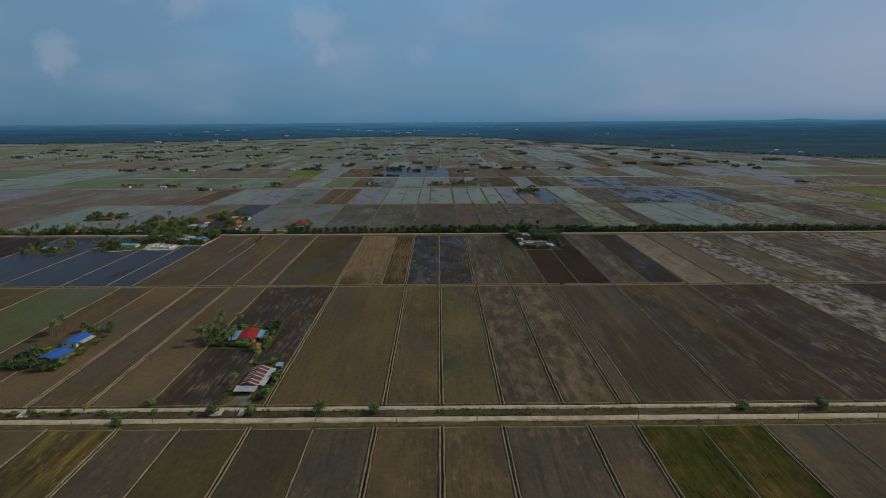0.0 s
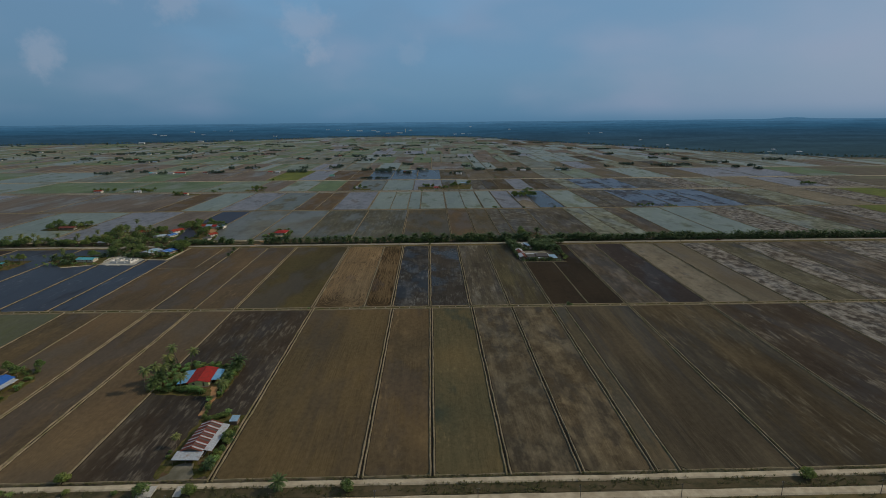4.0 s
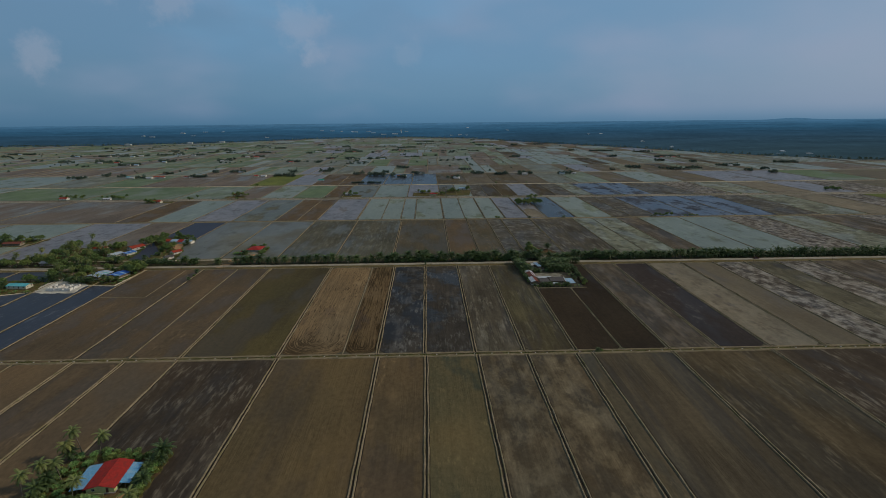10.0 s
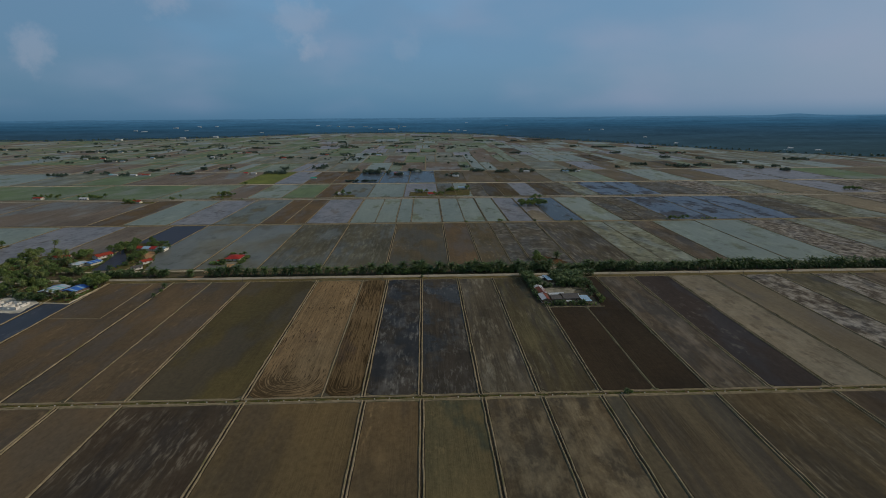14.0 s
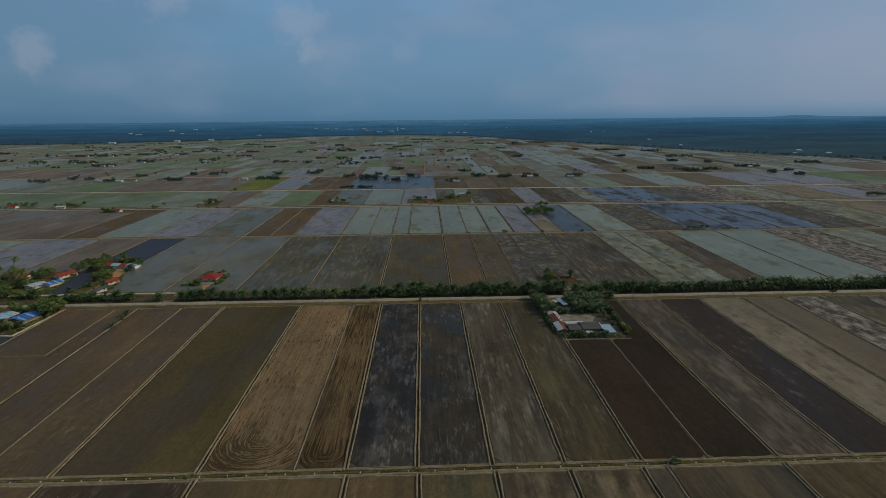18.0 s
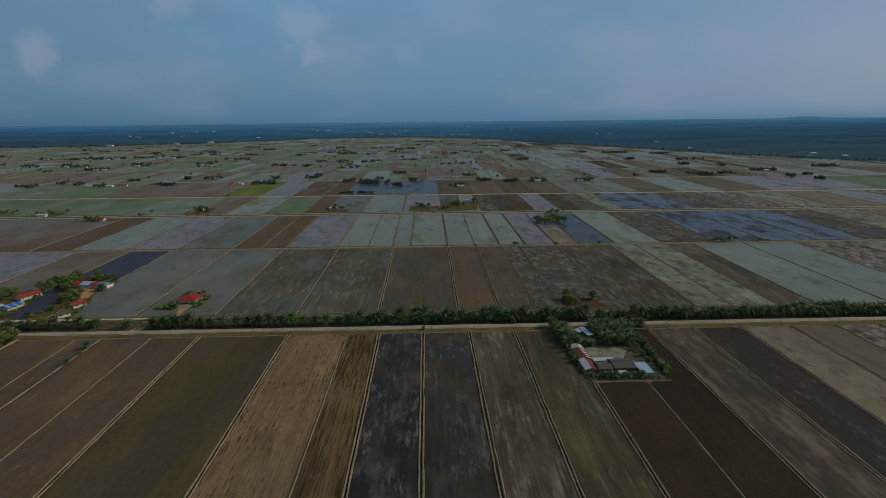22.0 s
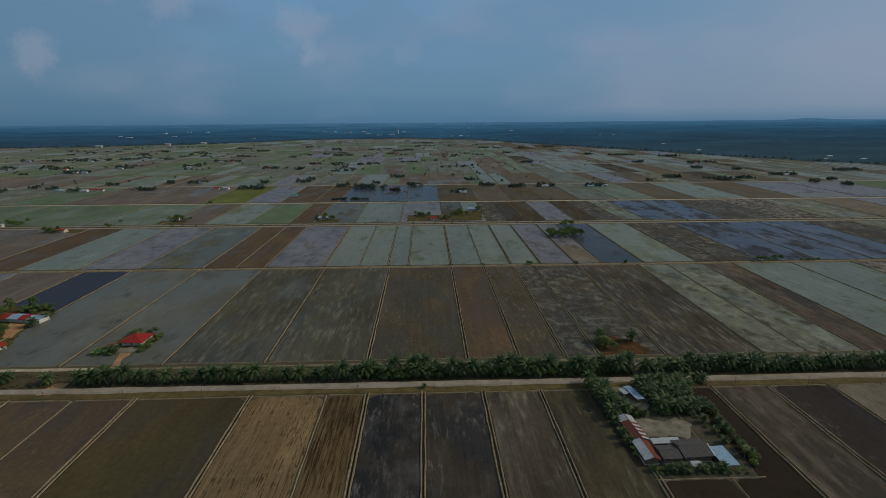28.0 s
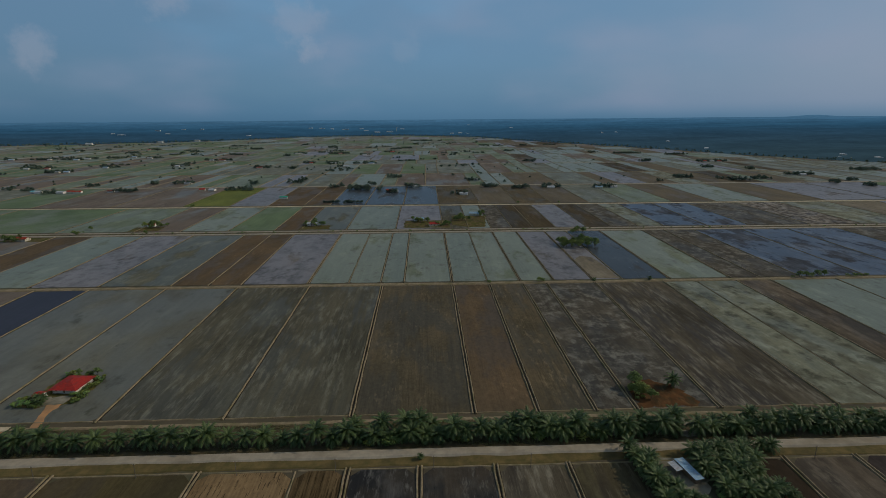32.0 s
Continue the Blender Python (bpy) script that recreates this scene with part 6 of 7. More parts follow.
def gable_roof(w, d, z0, z1, axis, over=0.6, thick=0.12):
    """The two slopes of a pitched roof, centred on the origin; axis is the ridge's direction."""
    g = []
    hw, hd = w / 2 + over, d / 2 + over
    for s in (-1, 1):
        k = Geo()
        if axis == "y":
            quad = [(0, -hd, z1), (s * hw, -hd, z0), (s * hw, hd, z0), (0, hd, z1)]
        else:
            quad = [(-hw, 0, z1), (-hw, s * hd, z0), (hw, s * hd, z0), (hw, 0, z1)]
        if (s == 1) == (axis == "x"):
            quad.reverse()
        k.slab(quad[::-1], thick)
        g.append(k)
    return g


def house(x, y, w, d, roof, wall, label, rz=0.0, axis="x", eave=2.7, rise=1.5, roof2=None, over=0.6, openings=True, hip=False, sheets=None, sheet=1.5):
    """A small house: plinth, four walls with real openings, windows, a door, and a pitched roof of two slopes."""
    t = thing("house", x, y, 0, rz, label, "house", "houses")
    part("plinth", Geo().box(-w / 2 - 0.25, w / 2 + 0.25, -d / 2 - 0.25, d / 2 + 0.25, -0.3, 0.25), CONCRETE, t)
    g = Geo()
    th = 0.16
    sides = [(-w / 2, -d / 2, w / 2, -d / 2, w), (w / 2, -d / 2, w / 2, d / 2, d), (w / 2, d / 2, -w / 2, d / 2, w), (-w / 2, d / 2, -w / 2, -d / 2, d)]
    for i, (ax, ay, bx, by, n) in enumerate(sides):
        holes = []
        if openings:
            k = max(1, int(n / 3.6))
            for j in range(k):
                c = n * (j + 0.5) / k
                if i == 0 and j == k // 2:
                    holes.append((c - 0.5, c + 0.5, 0.25, 2.3))
                else:
                    holes.append((c - 0.6, c + 0.6, 1.15, 2.25))
        hole_wall(g, ax, ay, bx, by, 0.2, eave, th, holes)
        u = Vector((bx - ax, by - ay)).normalized()
        s = Vector((-u.y, u.x))
        for p, q, lo, hi in holes:
            a = Vector((ax, ay)) + u * p + s * 0.05
            b = Vector((ax, ay)) + u * q + s * 0.05

            def leaf(e0, e1, zl, zh, deep):
                c0, c1 = a.lerp(b, e0), a.lerp(b, e1)
                o = s * deep
                vs = [(c0.x, c0.y, zl), (c1.x, c1.y, zl), (c1.x + o.x, c1.y + o.y, zl), (c0.x + o.x, c0.y + o.y, zl)]
                vs += [(vx, vy, zh) for vx, vy, _ in vs]
                return vs, [(3, 2, 1, 0), (4, 5, 6, 7), (0, 1, 5, 4), (1, 2, 6, 5), (2, 3, 7, 6), (3, 0, 4, 7)]
            if lo < 0.5:
                part("door", Geo().add(*leaf(0.02, 0.98, lo + 0.01, hi - 0.02, 0.05)), DOOR, t, "brown wooden door")
            else:
                fr = Geo()
                fr.add(*leaf(0, 1, lo, lo + 0.08, 0.09)).add(*leaf(0, 1, hi - 0.08, hi, 0.09))
                for e in (0.0, 0.465, 0.93):
                    fr.add(*leaf(e, e + 0.07, lo + 0.08, hi - 0.08, 0.09))
                wn = part("window", fr, FRAME, t, "white-framed window")
                part("pane", Geo().add(*leaf(0.06, 0.94, lo + 0.07, hi - 0.07, 0.03)), GLASS, wn, "dark glass")
    part("wall", g, wall, t)
    if hip:
        hw, hd = w / 2 + over, d / 2 + over
        e = min(hw, hd)
        rr = (hw - e * 0.9, 0) if hw >= hd else (0, hd - e * 0.9)
        z0, z1 = eave - 0.15, eave + rise
        c = [(-hw, -hd, z0), (hw, -hd, z0), (hw, hd, z0), (-hw, hd, z0), (-rr[0], -rr[1], z1), (rr[0], rr[1], z1)]
        rg = Geo()
        if hw >= hd:
            rg.add(c, [(0, 1, 5, 4), (2, 3, 4, 5), (1, 2, 5), (3, 0, 4), (3, 2, 1, 0)])
        else:
            rg.add(c, [(0, 1, 4), (1, 2, 5, 4), (2, 3, 5), (3, 0, 4, 5), (3, 2, 1, 0)])
        part("roof", rg, roof, t)
    else:
        a, b = gable_roof(w, d, eave - 0.12, eave + rise, axis, over)
        ge = Geo()
        for s in (-1, 1):
            if axis == "x":
                ge.add([(s * (w / 2 - 0.1), -d / 2, eave - 0.02), (s * (w / 2 - 0.1), d / 2, eave - 0.02), (s * (w / 2 - 0.1), 0, eave + rise - 0.18)], [(0, 1, 2)])
            else:
                ge.add([(-w / 2, s * (d / 2 - 0.1), eave - 0.02), (w / 2, s * (d / 2 - 0.1), eave - 0.02), (0, s * (d / 2 - 0.1), eave + rise - 0.18)], [(0, 1, 2)])
        part("gable", ge, wall, t)
        if sheets:
            n = int((d if axis == "y" else w) / sheet)
            for k in range(n):
                for s, main in ((-1, sheets[0]), (1, sheets[1])):
                    hw, hd = w / 2 + over, d / 2 + over
                    y0, y1 = -hd + 2 * hd * k / n, -hd + 2 * hd * (k + 1) / n + 0.03
                    lift = 0.03 * (k % 2)
                    z0, z1 = eave - 0.12 + lift, eave + rise + lift
                    quad = [(0, y0, z1), (s * hw, y0, z0), (s * hw, y1, z0), (0, y1, z1)]
                    if s == -1:
                        quad.reverse()
                    q = Geo().slab(quad, 0.06)
                    part("roof_sheet", q, main[k % len(main)], t)
        else:
            part("roof_slope", a, roof, t)
            part("roof_slope", b, roof2 or roof, t)
        cap = Geo()
        if axis == "x":
            cap.box(-w / 2 - over, w / 2 + over, -0.14, 0.14, eave + rise - 0.02, eave + rise + 0.05)
        else:
            cap.box(-0.14, 0.14, -d / 2 - over, d / 2 + over, eave + rise - 0.02, eave + rise + 0.05)
        part("ridge_cap", cap, roof, t)
    return t


def lean_to(parent, x0, x1, y0, y1, za, zb, mat, along="y", label="", posts=True):
    """An open lean-to: a sloping sheet on posts. za, zb: heights at its low and high end along an axis."""
    if along == "y":
        quad = [(x0, y0, za), (x1, y0, za), (x1, y1, zb), (x0, y1, zb)]
    else:
        quad = [(x0, y0, za), (x1, y0, zb), (x1, y1, zb), (x0, y1, za)]
    part("lean_to_roof", Geo().slab(quad, 0.09), mat, parent, label)
    if posts:
        for px, py in ((x0 + 0.3, y0 + 0.3), (x1 - 0.3, y0 + 0.3), (x1 - 0.3, y1 - 0.3), (x0 + 0.3, y1 - 0.3), ((x0 + x1) / 2, y0 + 0.3)):
            part("post", Geo().box(px - 0.07, px + 0.07, py - 0.07, py + 0.07, -0.3, min(za, zb) - 0.05), PLANK, parent)


# red gable between pale-blue lean-tos
h = house(-124.9, 322.6, 10.2, 15.8, RED_TIN, LIME_WALL, "lime-washed house with a bright red roof and light-blue lean-tos", 5, "y", 2.7, 1.3, over=0.8)
lean_to(h, -11.4, -5.9, -7.6, 7.8, 1.9, 2.5, LAGOON_TIN, "x", "light-blue corrugated lean-to roof")
lean_to(h, 5.9, 9.9, -5.5, 7.4, 2.5, 2.0, LAGOON_TIN, "x", "light-blue corrugated lean-to roof")
part("porch_wall", Geo().box(-5.0, 1.8, -9.3, -9.15, -0.2, 1.1), LIME_WALL, h, "pale lime-green porch wall")
# long rusted tin house with a zinc wing
R_, W_, G_ = RUST_TIN, WHITE_TIN, GREY_TIN
h = house(-101.0, 264.2, 8.6, 20.5, RUST_TIN, PLANK, "long wooden house with a patched rust-and-zinc roof", -2, "y", 3.0, 1.7, sheets=([R_, R_, W_, R_, R_, R_, W_], [R_, W_, R_, G_, R_, W_, R_, R_, G_]), sheet=0.8)
lean_to(h, -6.0, 5.6, -16.0, -10.6, 2.5, 3.0, WHITE_TIN, "y", "grey zinc porch roof on posts")
lean_to(h, 4.7, 8.2, -9.5, 10.5, 2.9, 2.3, WHITE_TIN, "x", "bare zinc lean-to roof")
s = thing("shed", -92.2, 279.4, 0, 0, "small zinc-roofed shed at the field's edge", "shed", "sheds")
part("wall", Geo().box(-1.5, 1.5, -1.9, 1.9, -0.3, 2.1), PLANK, s)
part("roof", Geo().slab([(-1.9, -2.4, 2.2), (1.9, -2.4, 2.2), (1.9, 2.4, 2.6), (-1.9, 2.4, 2.6)], 0.08), SKY_TIN, s)
# two blue-roofed sheds
h = house(-231.4, 294.6, 11.5, 13.5, BLUE_TIN, PLANK, "low wooden house with a deep-blue metal roof", -8, "y", 2.8, 1.2)
h = house(-233.6, 317.0, 10.0, 14.0, BLUE_TIN, WHITE_WALL, "white house with a blue metal roof and pale extension", -6, "y", 2.9, 1.3)
lean_to(h, 5.6, 8.6, -5, 6, 2.9, 2.3, WHITE_TIN, "x", "pale zinc extension roof")
# red house in the flooded field
h = house(-183.2, 697.2, 12.2, 13.0, RED_TIN, WHITE_WALL, "white bungalow with a broad bright-red hipped roof", -4, "x", 2.5, 1.9, hip=True, over=1.5)
a = house(-193.2, 686.6, 3.6, 4.8, RED_TIN, WHITE_WALL, "small red-roofed outbuilding beside a bungalow", -8, "x", 2.2, 0.8, openings=False, over=0.4)
# farm compound by the road
h = house(94.2, 585.2, 6.2, 18.0, RUST_TIN, PLANK, "long shed with a rust-red and zinc roof", 3, "y", 2.8, 1.1, RUST_TIN, 0.5, sheets=([R_] * 9 + [W_] * 3, [W_, R_, W_, R_, W_, R_, W_, R_, W_, W_, W_, W_]))
h = house(93.8, 569.3, 6.0, 12.6, WHITE_TIN, PLANK, "shed with one zinc and one rust-red slope", 2, "y", 2.6, 1.0, RUST_TIN, 0.5)
s = thing("shed", 104.6, 575.0, 0, 2, "open shed with a white zinc roof", "shed", "sheds")
lean_to(s, -6.2, 6.2, -1.9, 1.9, 2.7, 2.9, WHITE_TIN, "y")
h = house(102.2, 567.2, 7.2, 8.2, GREY_TIN, PLANK, "small dark-roofed wooden house in a farm compound", 2, "x", 2.8, 1.0)
h = house(113.2, 569.2, 11.6, 11.0, GREY_TIN, PLANK, "broad wooden farmhouse with a dark grey roof", 3, "x", 3.0, 1.5)
part("fascia", Geo().slab([(6.4, -6.2, 3.05), (6.75, -6.2, 3.05), (6.75, 0, 4.7), (6.4, 0, 4.7)], 0.25), FRAME, h, "white bargeboard along the gable")
s = thing("shed", 123.8, 564.0, 0, 3, "open shed with a pale-blue metal roof", "shed", "sheds")
lean_to(s, -3.4, 3.4, -6.2, 6.0, 2.5, 3.0, SKY_TIN, "y")
part("crate", Geo().box(-2.6, 2.4, 2.6, 5.0, -0.25, 1.3), PLANK, s, "dark stacked goods under the roof")
s = thing("shed", 110.6, 559.8, 0, 0, "small zinc-roofed lean-to by the farmhouse", "shed", "sheds")
lean_to(s, -2.2, 2.2, -1.7, 1.6, 2.2, 2.4, WHITE_TIN, "y")
s = thing("shed", 106.4, 615.6, 0, 12, "blue-grey zinc shed under palms by the road", "shed", "sheds")
part("wall", Geo().box(-1.3, 1.3, -5.6, 5.4, -0.3, 2.6), PLANK, s)
part("roof", Geo().slab([(-2.0, -6.6, 2.7), (2.0, -6.6, 2.7), (2.0, 6.2, 3.1), (-2.0, 6.2, 3.1)], 0.08), SKY_TIN, s)
part("side_roof", Geo().slab([(-5.2, 0.2, 2.3), (-2.2, 0.2, 2.6), (-2.2, 6.0, 2.6), (-5.2, 6.0, 2.3)], 0.08), WHITE_TIN, s, "pale zinc side roof")
for px, py in ((-5.0, 0.5), (-5.0, 5.7)):
    part("post", Geo().box(px - 0.07, px + 0.07, py - 0.07, py + 0.07, -0.3, 2.2), PLANK, s)
# neighbours by the pond
t = thing("house", -282.5, 737.5, 0, -10, "long row house with blue, red and white roof sections", "house", "houses")
part("plinth", Geo().box(-16.5, 16.0, -4.6, 4.4, -0.3, 0.25), CONCRETE, t)
g = Geo()
hole_wall(g, -16, -4.2, 15.6, -4.2, 0.2, 2.7, 0.16, [(2 + 4 * k, 3.2 + 4 * k, 0.3 if k % 3 == 1 else 1.1, 2.2) for k in range(7)])
hole_wall(g, 15.6, -4.2, 15.6, 4.2, 0.2, 2.7, 0.16, [])
hole_wall(g, 15.6, 4.2, -16, 4.2, 0.2, 2.7, 0.16, [])
hole_wall(g, -16, 4.2, -16, -4.2, 0.2, 2.7, 0.16, [])
part("wall", g, WHITE_WALL, t)
for x0, x1, m in ((-16.8, -9.5, RED_TILE), (-9.5, -0.8, SKY_TIN), (-0.8, 6.2, RED_TIN), (6.2, 16.4, SKY_TIN)):
    rf = Geo()
    rf.slab([(x0, -5.4, 2.6), (x1, -5.4, 2.6), (x1, 0, 4.1), (x0, 0, 4.1)], 0.1)
    rf.slab([(x0, 0, 4.1), (x1, 0, 4.1), (x1, 5.2, 2.6), (x0, 5.2, 2.6)], 0.1)
    part("roof_section", rf, m, t)
house(-264.6, 688.0, 7.0, 9.0, RED_TILE, WHITE_WALL, "small white house with an orange-red roof", -38, "y", 2.6, 1.3)
house(-262.6, 667.0, 6.0, 8.0, GREY_TIN, WHITE_WALL, "small white house with a dull grey-brown roof near palms", -38, "y", 2.5, 1.2)
# village houses
house(-318.5, 711, 9.5, 15, RED_TILE, WHITE_WALL, "white house with an orange-red roof by the pond", -30, "y", 2.8, 1.5)
house(-354, 706.5, 17, 9, RED_TILE, CREAM, "cream house with a long orange-red roof among trees", -8, "x", 2.8, 1.5)
house(-313.5, 687, 9, 12, BLUE_TIN, CREAM, "cream house with a patched blue metal roof", -22, "y", 2.3, 0.9, sheets=([BLUE_TIN, BLUE_TIN, SKY_TIN], [BLUE_TIN, SKY_TIN, BLUE_TIN]))
house(-324.5, 682, 10, 12, WHITE_TIN, CREAM, "cream house with a white zinc roof", -22, "y", 2.3, 0.8, sheets=([WHITE_TIN, SKY_TIN, WHITE_TIN, WHITE_TIN], [WHITE_TIN, WHITE_TIN, SKY_TIN]))
house(-279.5, 606.5, 12, 14, BLUE_TIN, PLANK, "wooden house with a patched blue roof under trees", -14, "y", 2.5, 1.1, sheets=([BLUE_TIN, BLUE_TIN, SKY_TIN, BLUE_TIN], [BLUE_TIN, SKY_TIN, BLUE_TIN, BLUE_TIN]))
house(-296.5, 606, 14, 17, WHITE_TIN, PLANK, "wooden house with a weathered pale zinc roof", -12, "y", 2.5, 1.2, sheets=([SKY_TIN, WHITE_TIN, SKY_TIN, WHITE_TIN, BLUE_TIN], [WHITE_TIN, SKY_TIN, WHITE_TIN, TURQ_TIN]))
house(-470, 737, 18, 9, RUST_TIN, PLANK, "wooden homestead with a dull rusted roof", 6, "x", 2.7, 1.3)
house(-346, 577, 17, 8, TURQ_TIN, CREAM, "low cream house with a turquoise roof", -4, "x", 2.7, 1.1)
house(-424, 563, 14, 8, TURQ_TIN, PLANK, "low wooden house with a faded turquoise roof", 4, "x", 2.7, 1.1)
house(-590, 600, 12, 9, GREY_TIN, PLANK, "wooden house with a dull grey roof under trees", 10, "x", 2.7, 1.2)
house(-372, 650, 11, 8, WHITE_TIN, PLANK, "zinc-roofed wooden house beside the road", 4, "x", 2.7, 1.2)
# house under construction: bare white walls with no roof
t = thing("unfinished_house", -306, 572, 0, -4, "roofless white walls of a house under construction", "building site")
part("slab", Geo().box(-11.5, 11, -7.5, 8, -0.3, 0.18), CONCRETE, t)
for i, (ax, ay, bx, by) in enumerate(((-10.5, -6.5, 10, -6.5), (10, -6.5, 10, 7), (10, 7, -10.5, 7), (-10.5, 7, -10.5, -6.5), (-4, -6.5, -4, 7), (3, 7, 3, -6.5), (-10.5, 0.5, -4, 0.5), (3, 1, 10, 1))):
    g = Geo()
    n = math.hypot(bx - ax, by - ay)
    hole_wall(g, ax, ay, bx, by, 0.15, 2.4 - 0.3 * (i % 3), 0.2, [(n * 0.3, n * 0.3 + 1.1, 0.2, 2.0)] + ([(n * 0.7, n * 0.7 + 1.2, 1.0, 2.0)] if n > 7 else []))
    part("wall", g, WHITE_WALL, t)

# homesteads across the far paddies
r = random.Random(5)
HOMES = [(15, 1096, RED_TIN), (-5, 1130, SKY_TIN), (73, 1166, SKY_TIN), (-141, 1106, WHITE_TIN), (-346, 1112, RED_TIN), (-455, 1040, RED_TILE), (-234, 1330, GREEN_TIN), (-62, 1404, RED_TILE), (-50, 1396, WHITE_TIN),
         (-14, 1456, WHITE_TIN), (72, 1354, WHITE_TIN), (66, 1380, RED_TILE), (112, 1552, WHITE_TIN), (243, 1428, WHITE_TIN), (333, 1420, SKY_TIN), (362, 1426, WHITE_TIN), (-711, 1426, TURQ_TIN), (-700, 1420, WHITE_TIN), (-657, 1416, WHITE_TIN), (-645, 1424, RED_TILE), (-630, 1420, RED_TILE),
         (-411, 1434, RED_TIN), (-392, 1432, WHITE_TIN), (-573, 1424, RUST_TIN), (-480, 1534, WHITE_TIN), (-205, 1860, WHITE_TIN), (668, 1526, WHITE_TIN), (569, 1582, WHITE_TIN), (819, 1920, WHITE_TIN), (838, 1916, RED_TILE), (800, 1922, RED_TILE), (1263, 2011, WHITE_TIN), (1337, 1964, WHITE_TIN), (-560, 1076, WHITE_TIN), (-640, 1085, RED_TILE),
         (-655, 1914, WHITE_TIN), (-640, 2090, WHITE_TIN), (848, 1590, WHITE_TIN), (-898, 1772, WHITE_TIN), (-1170, 2150, WHITE_TIN), (-430, 2336, WHITE_TIN)]
for x, y, m in HOMES:
    w, d = r.uniform(9, 14), r.uniform(7, 9)
    lab = {"red_roof": "far white house with a red roof", "bare_zinc_roof": "far house with a pale zinc roof", "pale_blue_roof": "far house with a pale-blue roof", "red_tiles": "far house with an orange-red roof",
           "turquoise_roof": "far house with a turquoise roof", "green_roof": "far house with a green roof", "grey_roof": "far house with a dull grey roof", "rusted_roof": "far house with a rusted roof"}[m.name]
    house(x, y, w, d, m, WHITE_WALL if r.random() < 0.6 else CREAM, lab + " among trees", r.uniform(-12, 12), "x", 2.8, 1.5, openings=y < 1200)
# low pale roofs at the edge of the furthest groves
for x, y, hx in WEST_GROVES + MID_GROVES:
    if y > 1750 and hx > 17 and r.random() < 0.62:
        house(x + r.uniform(-0.6, 0.6) * hx, y - r.uniform(2, 5), r.uniform(10, 17), r.uniform(7, 9), r.choice([WHITE_TIN, WHITE_TIN, SKY_TIN, RED_TILE]), WHITE_WALL, "far pale-walled farmhouse at the edge of a grove", r.uniform(-10, 10), "x", 2.8, 1.4, openings=False)
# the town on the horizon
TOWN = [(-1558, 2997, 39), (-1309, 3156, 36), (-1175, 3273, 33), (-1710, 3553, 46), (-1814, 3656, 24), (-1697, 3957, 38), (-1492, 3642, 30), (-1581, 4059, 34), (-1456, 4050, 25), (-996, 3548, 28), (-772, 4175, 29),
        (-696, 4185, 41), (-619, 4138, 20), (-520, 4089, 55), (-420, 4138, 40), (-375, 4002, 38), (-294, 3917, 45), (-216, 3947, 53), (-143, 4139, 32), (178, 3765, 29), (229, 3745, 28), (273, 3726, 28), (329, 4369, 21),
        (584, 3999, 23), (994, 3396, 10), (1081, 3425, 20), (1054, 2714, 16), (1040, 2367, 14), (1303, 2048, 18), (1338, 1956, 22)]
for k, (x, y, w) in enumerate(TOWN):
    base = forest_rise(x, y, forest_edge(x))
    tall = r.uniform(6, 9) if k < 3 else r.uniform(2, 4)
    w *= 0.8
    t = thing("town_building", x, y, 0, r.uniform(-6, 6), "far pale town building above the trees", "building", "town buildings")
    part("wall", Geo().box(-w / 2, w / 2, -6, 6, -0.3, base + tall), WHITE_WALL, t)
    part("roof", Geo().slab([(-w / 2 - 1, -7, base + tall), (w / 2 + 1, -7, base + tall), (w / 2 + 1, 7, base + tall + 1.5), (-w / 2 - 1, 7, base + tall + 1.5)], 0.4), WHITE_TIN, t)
t = thing("tower", -176, 4010, 0, 0, "pale tower above the far town", "tower")
part("shaft", Geo().tube([(0, 0, -0.3), (0, 0, 30), (0, 0, 44)], [3.5, 3, 2.5], 8), WHITE_WALL, t)
part("head", Geo().tube([(0, 0, 39), (0, 0, 45)], [5, 5], 8), WHITE_WALL, t)

# ---- small things ----
POLE = plain("weathered_pole", (0.17, 0.145, 0.115), (0.11, 0.095, 0.075), 1.5, 0.9)


def utility_pole(x, y, h=6.5):
    t = thing("utility_pole", x, y, 0, 0, "thin grey roadside utility pole", "pole", "utility poles")
    part("pole", Geo().tube([(0, 0, -0.5), (0, 0, h)], [0.14, 0.09], 7), POLE, t)
    part("crossarm", Geo().box(-0.55, 0.55, -0.05, 0.05, h - 0.55, h - 0.42), PLANK, t)
    for k in (-0.45, 0.0, 0.45):
        part("insulator", Geo().tube([(k, 0, h - 0.42), (k, 0, h - 0.2)], [0.05, 0.04], 5), FRAME, t)
    return t


p0 = utility_pole(-174.0, 222.6)
for k in range(-4, 12):
    if k:
        copy_thing(p0, pose(-174.0 + 38.4 * k, 222.6, 0))
for k in range(-6, 16):
    if k not in (7,):
        copy_thing(p0, pose(-190.7 + 39.3 * k, 622.6 if k < 7 or k > 8 else 629.6, 0))


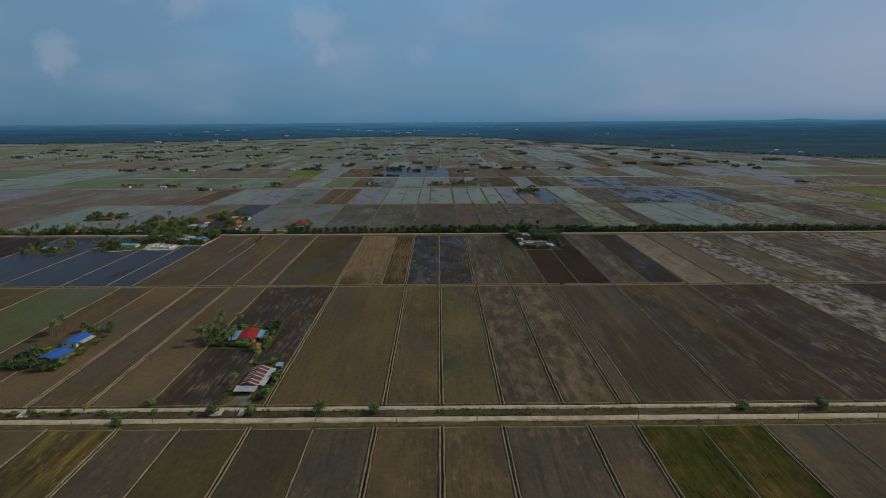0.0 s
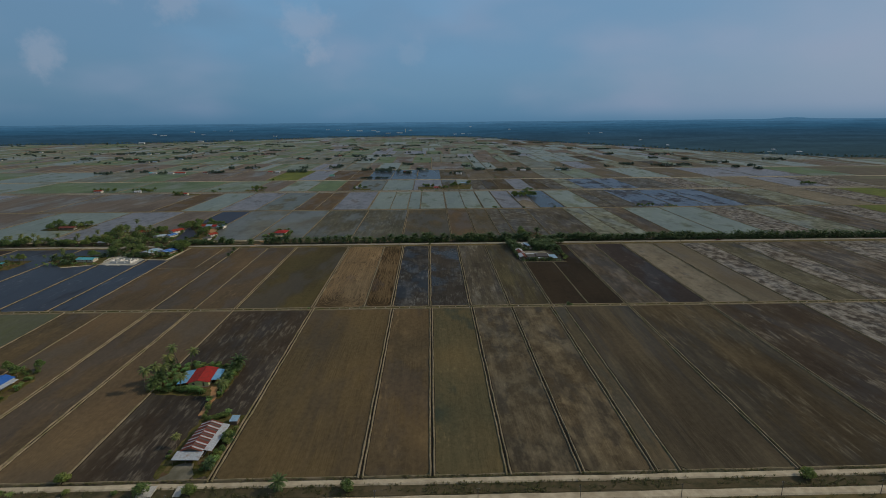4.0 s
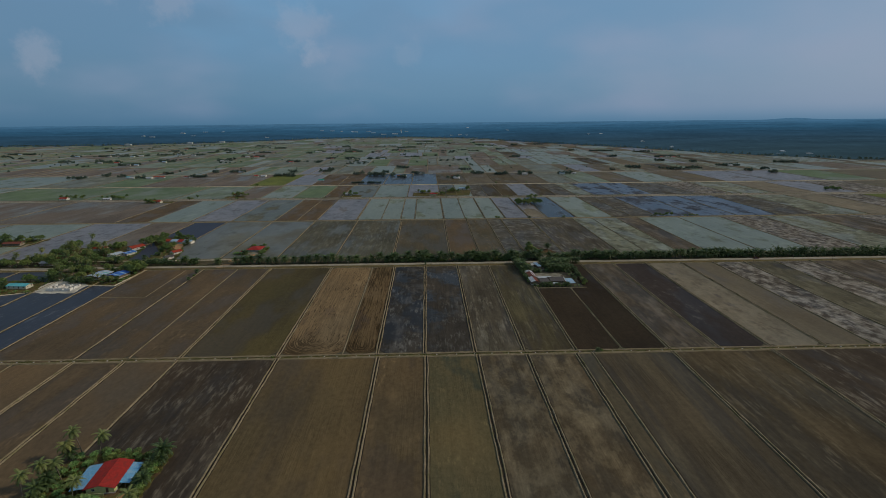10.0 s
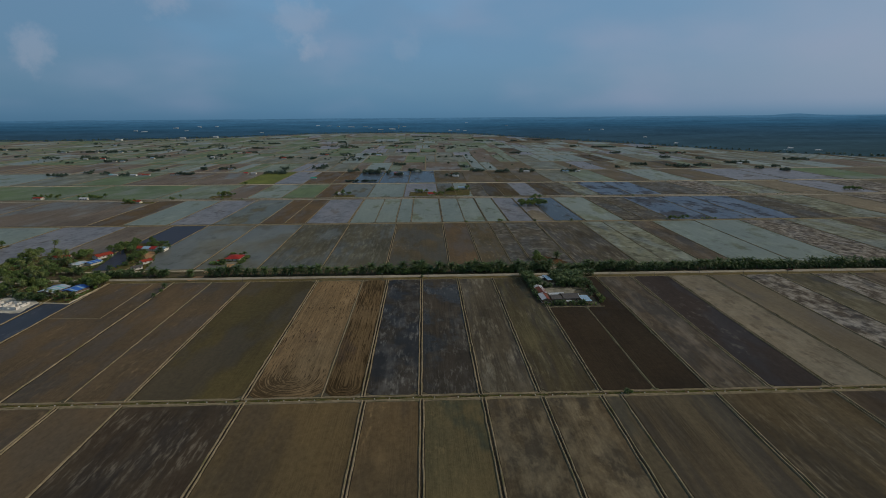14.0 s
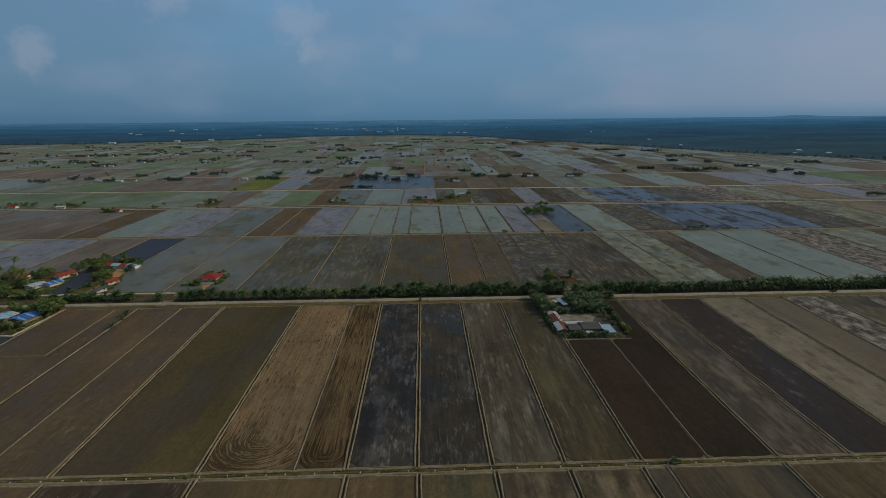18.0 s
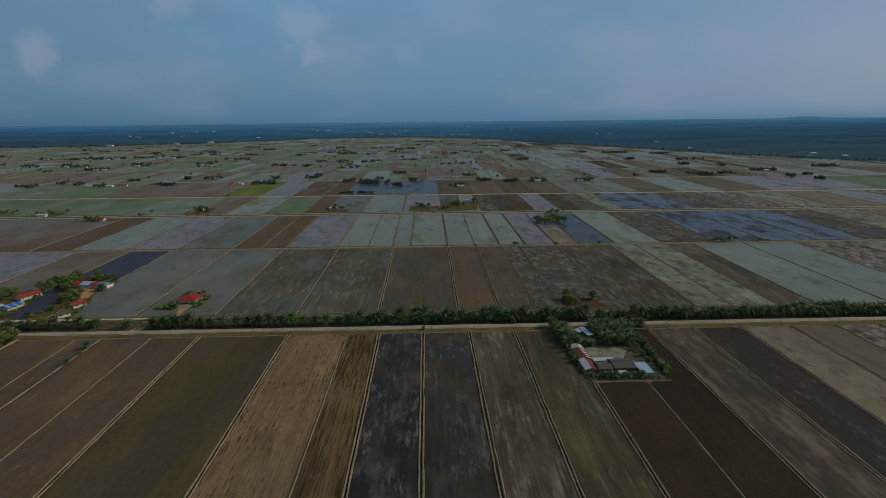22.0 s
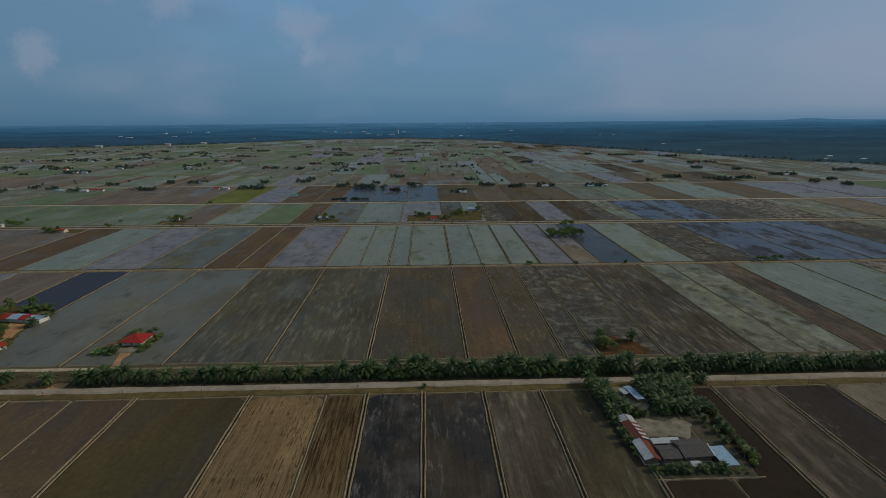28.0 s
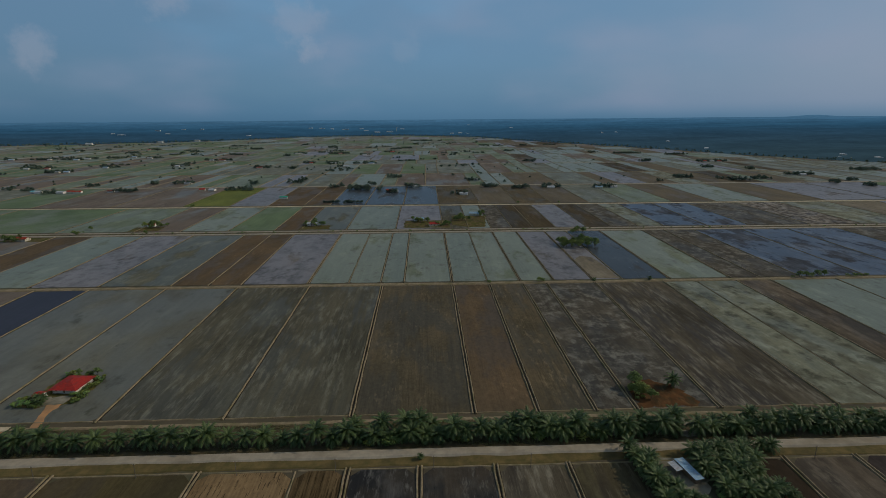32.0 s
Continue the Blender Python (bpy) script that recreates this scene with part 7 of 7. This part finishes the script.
def car(x, y, rz):
    t = thing("car", x, y, 0.38, rz, "dark red pickup driving on the country road", "car")
    g = Geo()
    prof = [(-2.6, 0.45), (-2.6, 1.0), (-0.6, 1.05), (1.3, 1.02), (2.45, 0.9), (2.6, 0.45)]
    n = len(prof)
    vs = [(px, s * 0.88, pz) for s in (-1, 1) for px, pz in prof]
    g.add(vs, [tuple(range(n)), tuple(range(2 * n - 1, n - 1, -1))] + [(i, n + i, n + (i + 1) % n, (i + 1) % n) for i in range(n)])
    part("body", g, CAR, t)
    c = Geo()
    cab = [(-0.75, 1.03), (-0.55, 1.62), (0.55, 1.65), (1.25, 1.03)]
    vs = [(px, s * (0.82 if pz < 1.1 else 0.66), pz) for s in (-1, 1) for px, pz in cab]
    c.add(vs, [(0, 1, 2, 3), (7, 6, 5, 4), (0, 4, 5, 1), (1, 5, 6, 2), (2, 6, 7, 3), (3, 7, 4, 0)])
    part("cabin_glass", c, GLASS, t, "dark cabin glass")
    part("roof", Geo().box(-0.55, 0.55, -0.66, 0.66, 1.63, 1.70), CAR, t)
    for wx in (-1.6, 1.65):
        for wy in (-0.82, 0.82):
            w = part("wheel", Geo().tube([(wx, wy - 0.12, 0.36), (wx, wy + 0.12, 0.36)], [0.36, 0.36], 12), TYRE, t)
            part("rim", Geo().tube([(wx, wy - 0.13, 0.36), (wx, wy + 0.13, 0.36)], [0.19, 0.19], 8), FRAME, w)
    for wy in (-0.6, 0.6):
        part("headlight", Geo().box(2.52, 2.62, wy - 0.18, wy + 0.18, 0.66, 0.82), FRAME, t)
    return t


car(329.5, 633.2, 180)
for x, y, w, d in ((-109.5, 232.2, 5.5, 6.4), (-97, 232.2, 2.6, 6.2), (-203, 232.2, 4.5, 6.4)):
    t = thing("culvert_slab", x, y, 0, 3, "pale concrete slab bridging the roadside ditch", "bridge", "culvert slabs")
    part("deck", Geo().box(-w / 2, w / 2, -d / 2, d / 2, 0.12, 0.32), CONCRETE, t)
    for sgn in (-1, 1):
        part("kerb", Geo().box(sgn * w / 2 - 0.12, sgn * w / 2 + 0.12, -d / 2, d / 2, -0.3, 0.48), CONCRETE, t)

# small concrete water inlets along the cross bund
inlet = thing("water_inlet", -330, 430.45, 0, 0, "small concrete water inlet beside a cross bund", "water inlet", "water inlets")
part("box", Geo().box(-0.24, 0.24, -0.2, 0.2, -0.3, 0.36), CONCRETE, inlet)
part("pipe", Geo().tube([(0, 0.15, 0.1), (0, 1.0, 0.0)], [0.1, 0.1], 7), CONCRETE, inlet, "short concrete pipe")
r = random.Random(64)
x = -330.0
while x < 330:
    x += r.uniform(7.0, 12.0)
    copy_thing(inlet, pose(x, 430.45 + r.uniform(-0.2, 0.2), 0, 0, 0, r.uniform(-8, 8)))
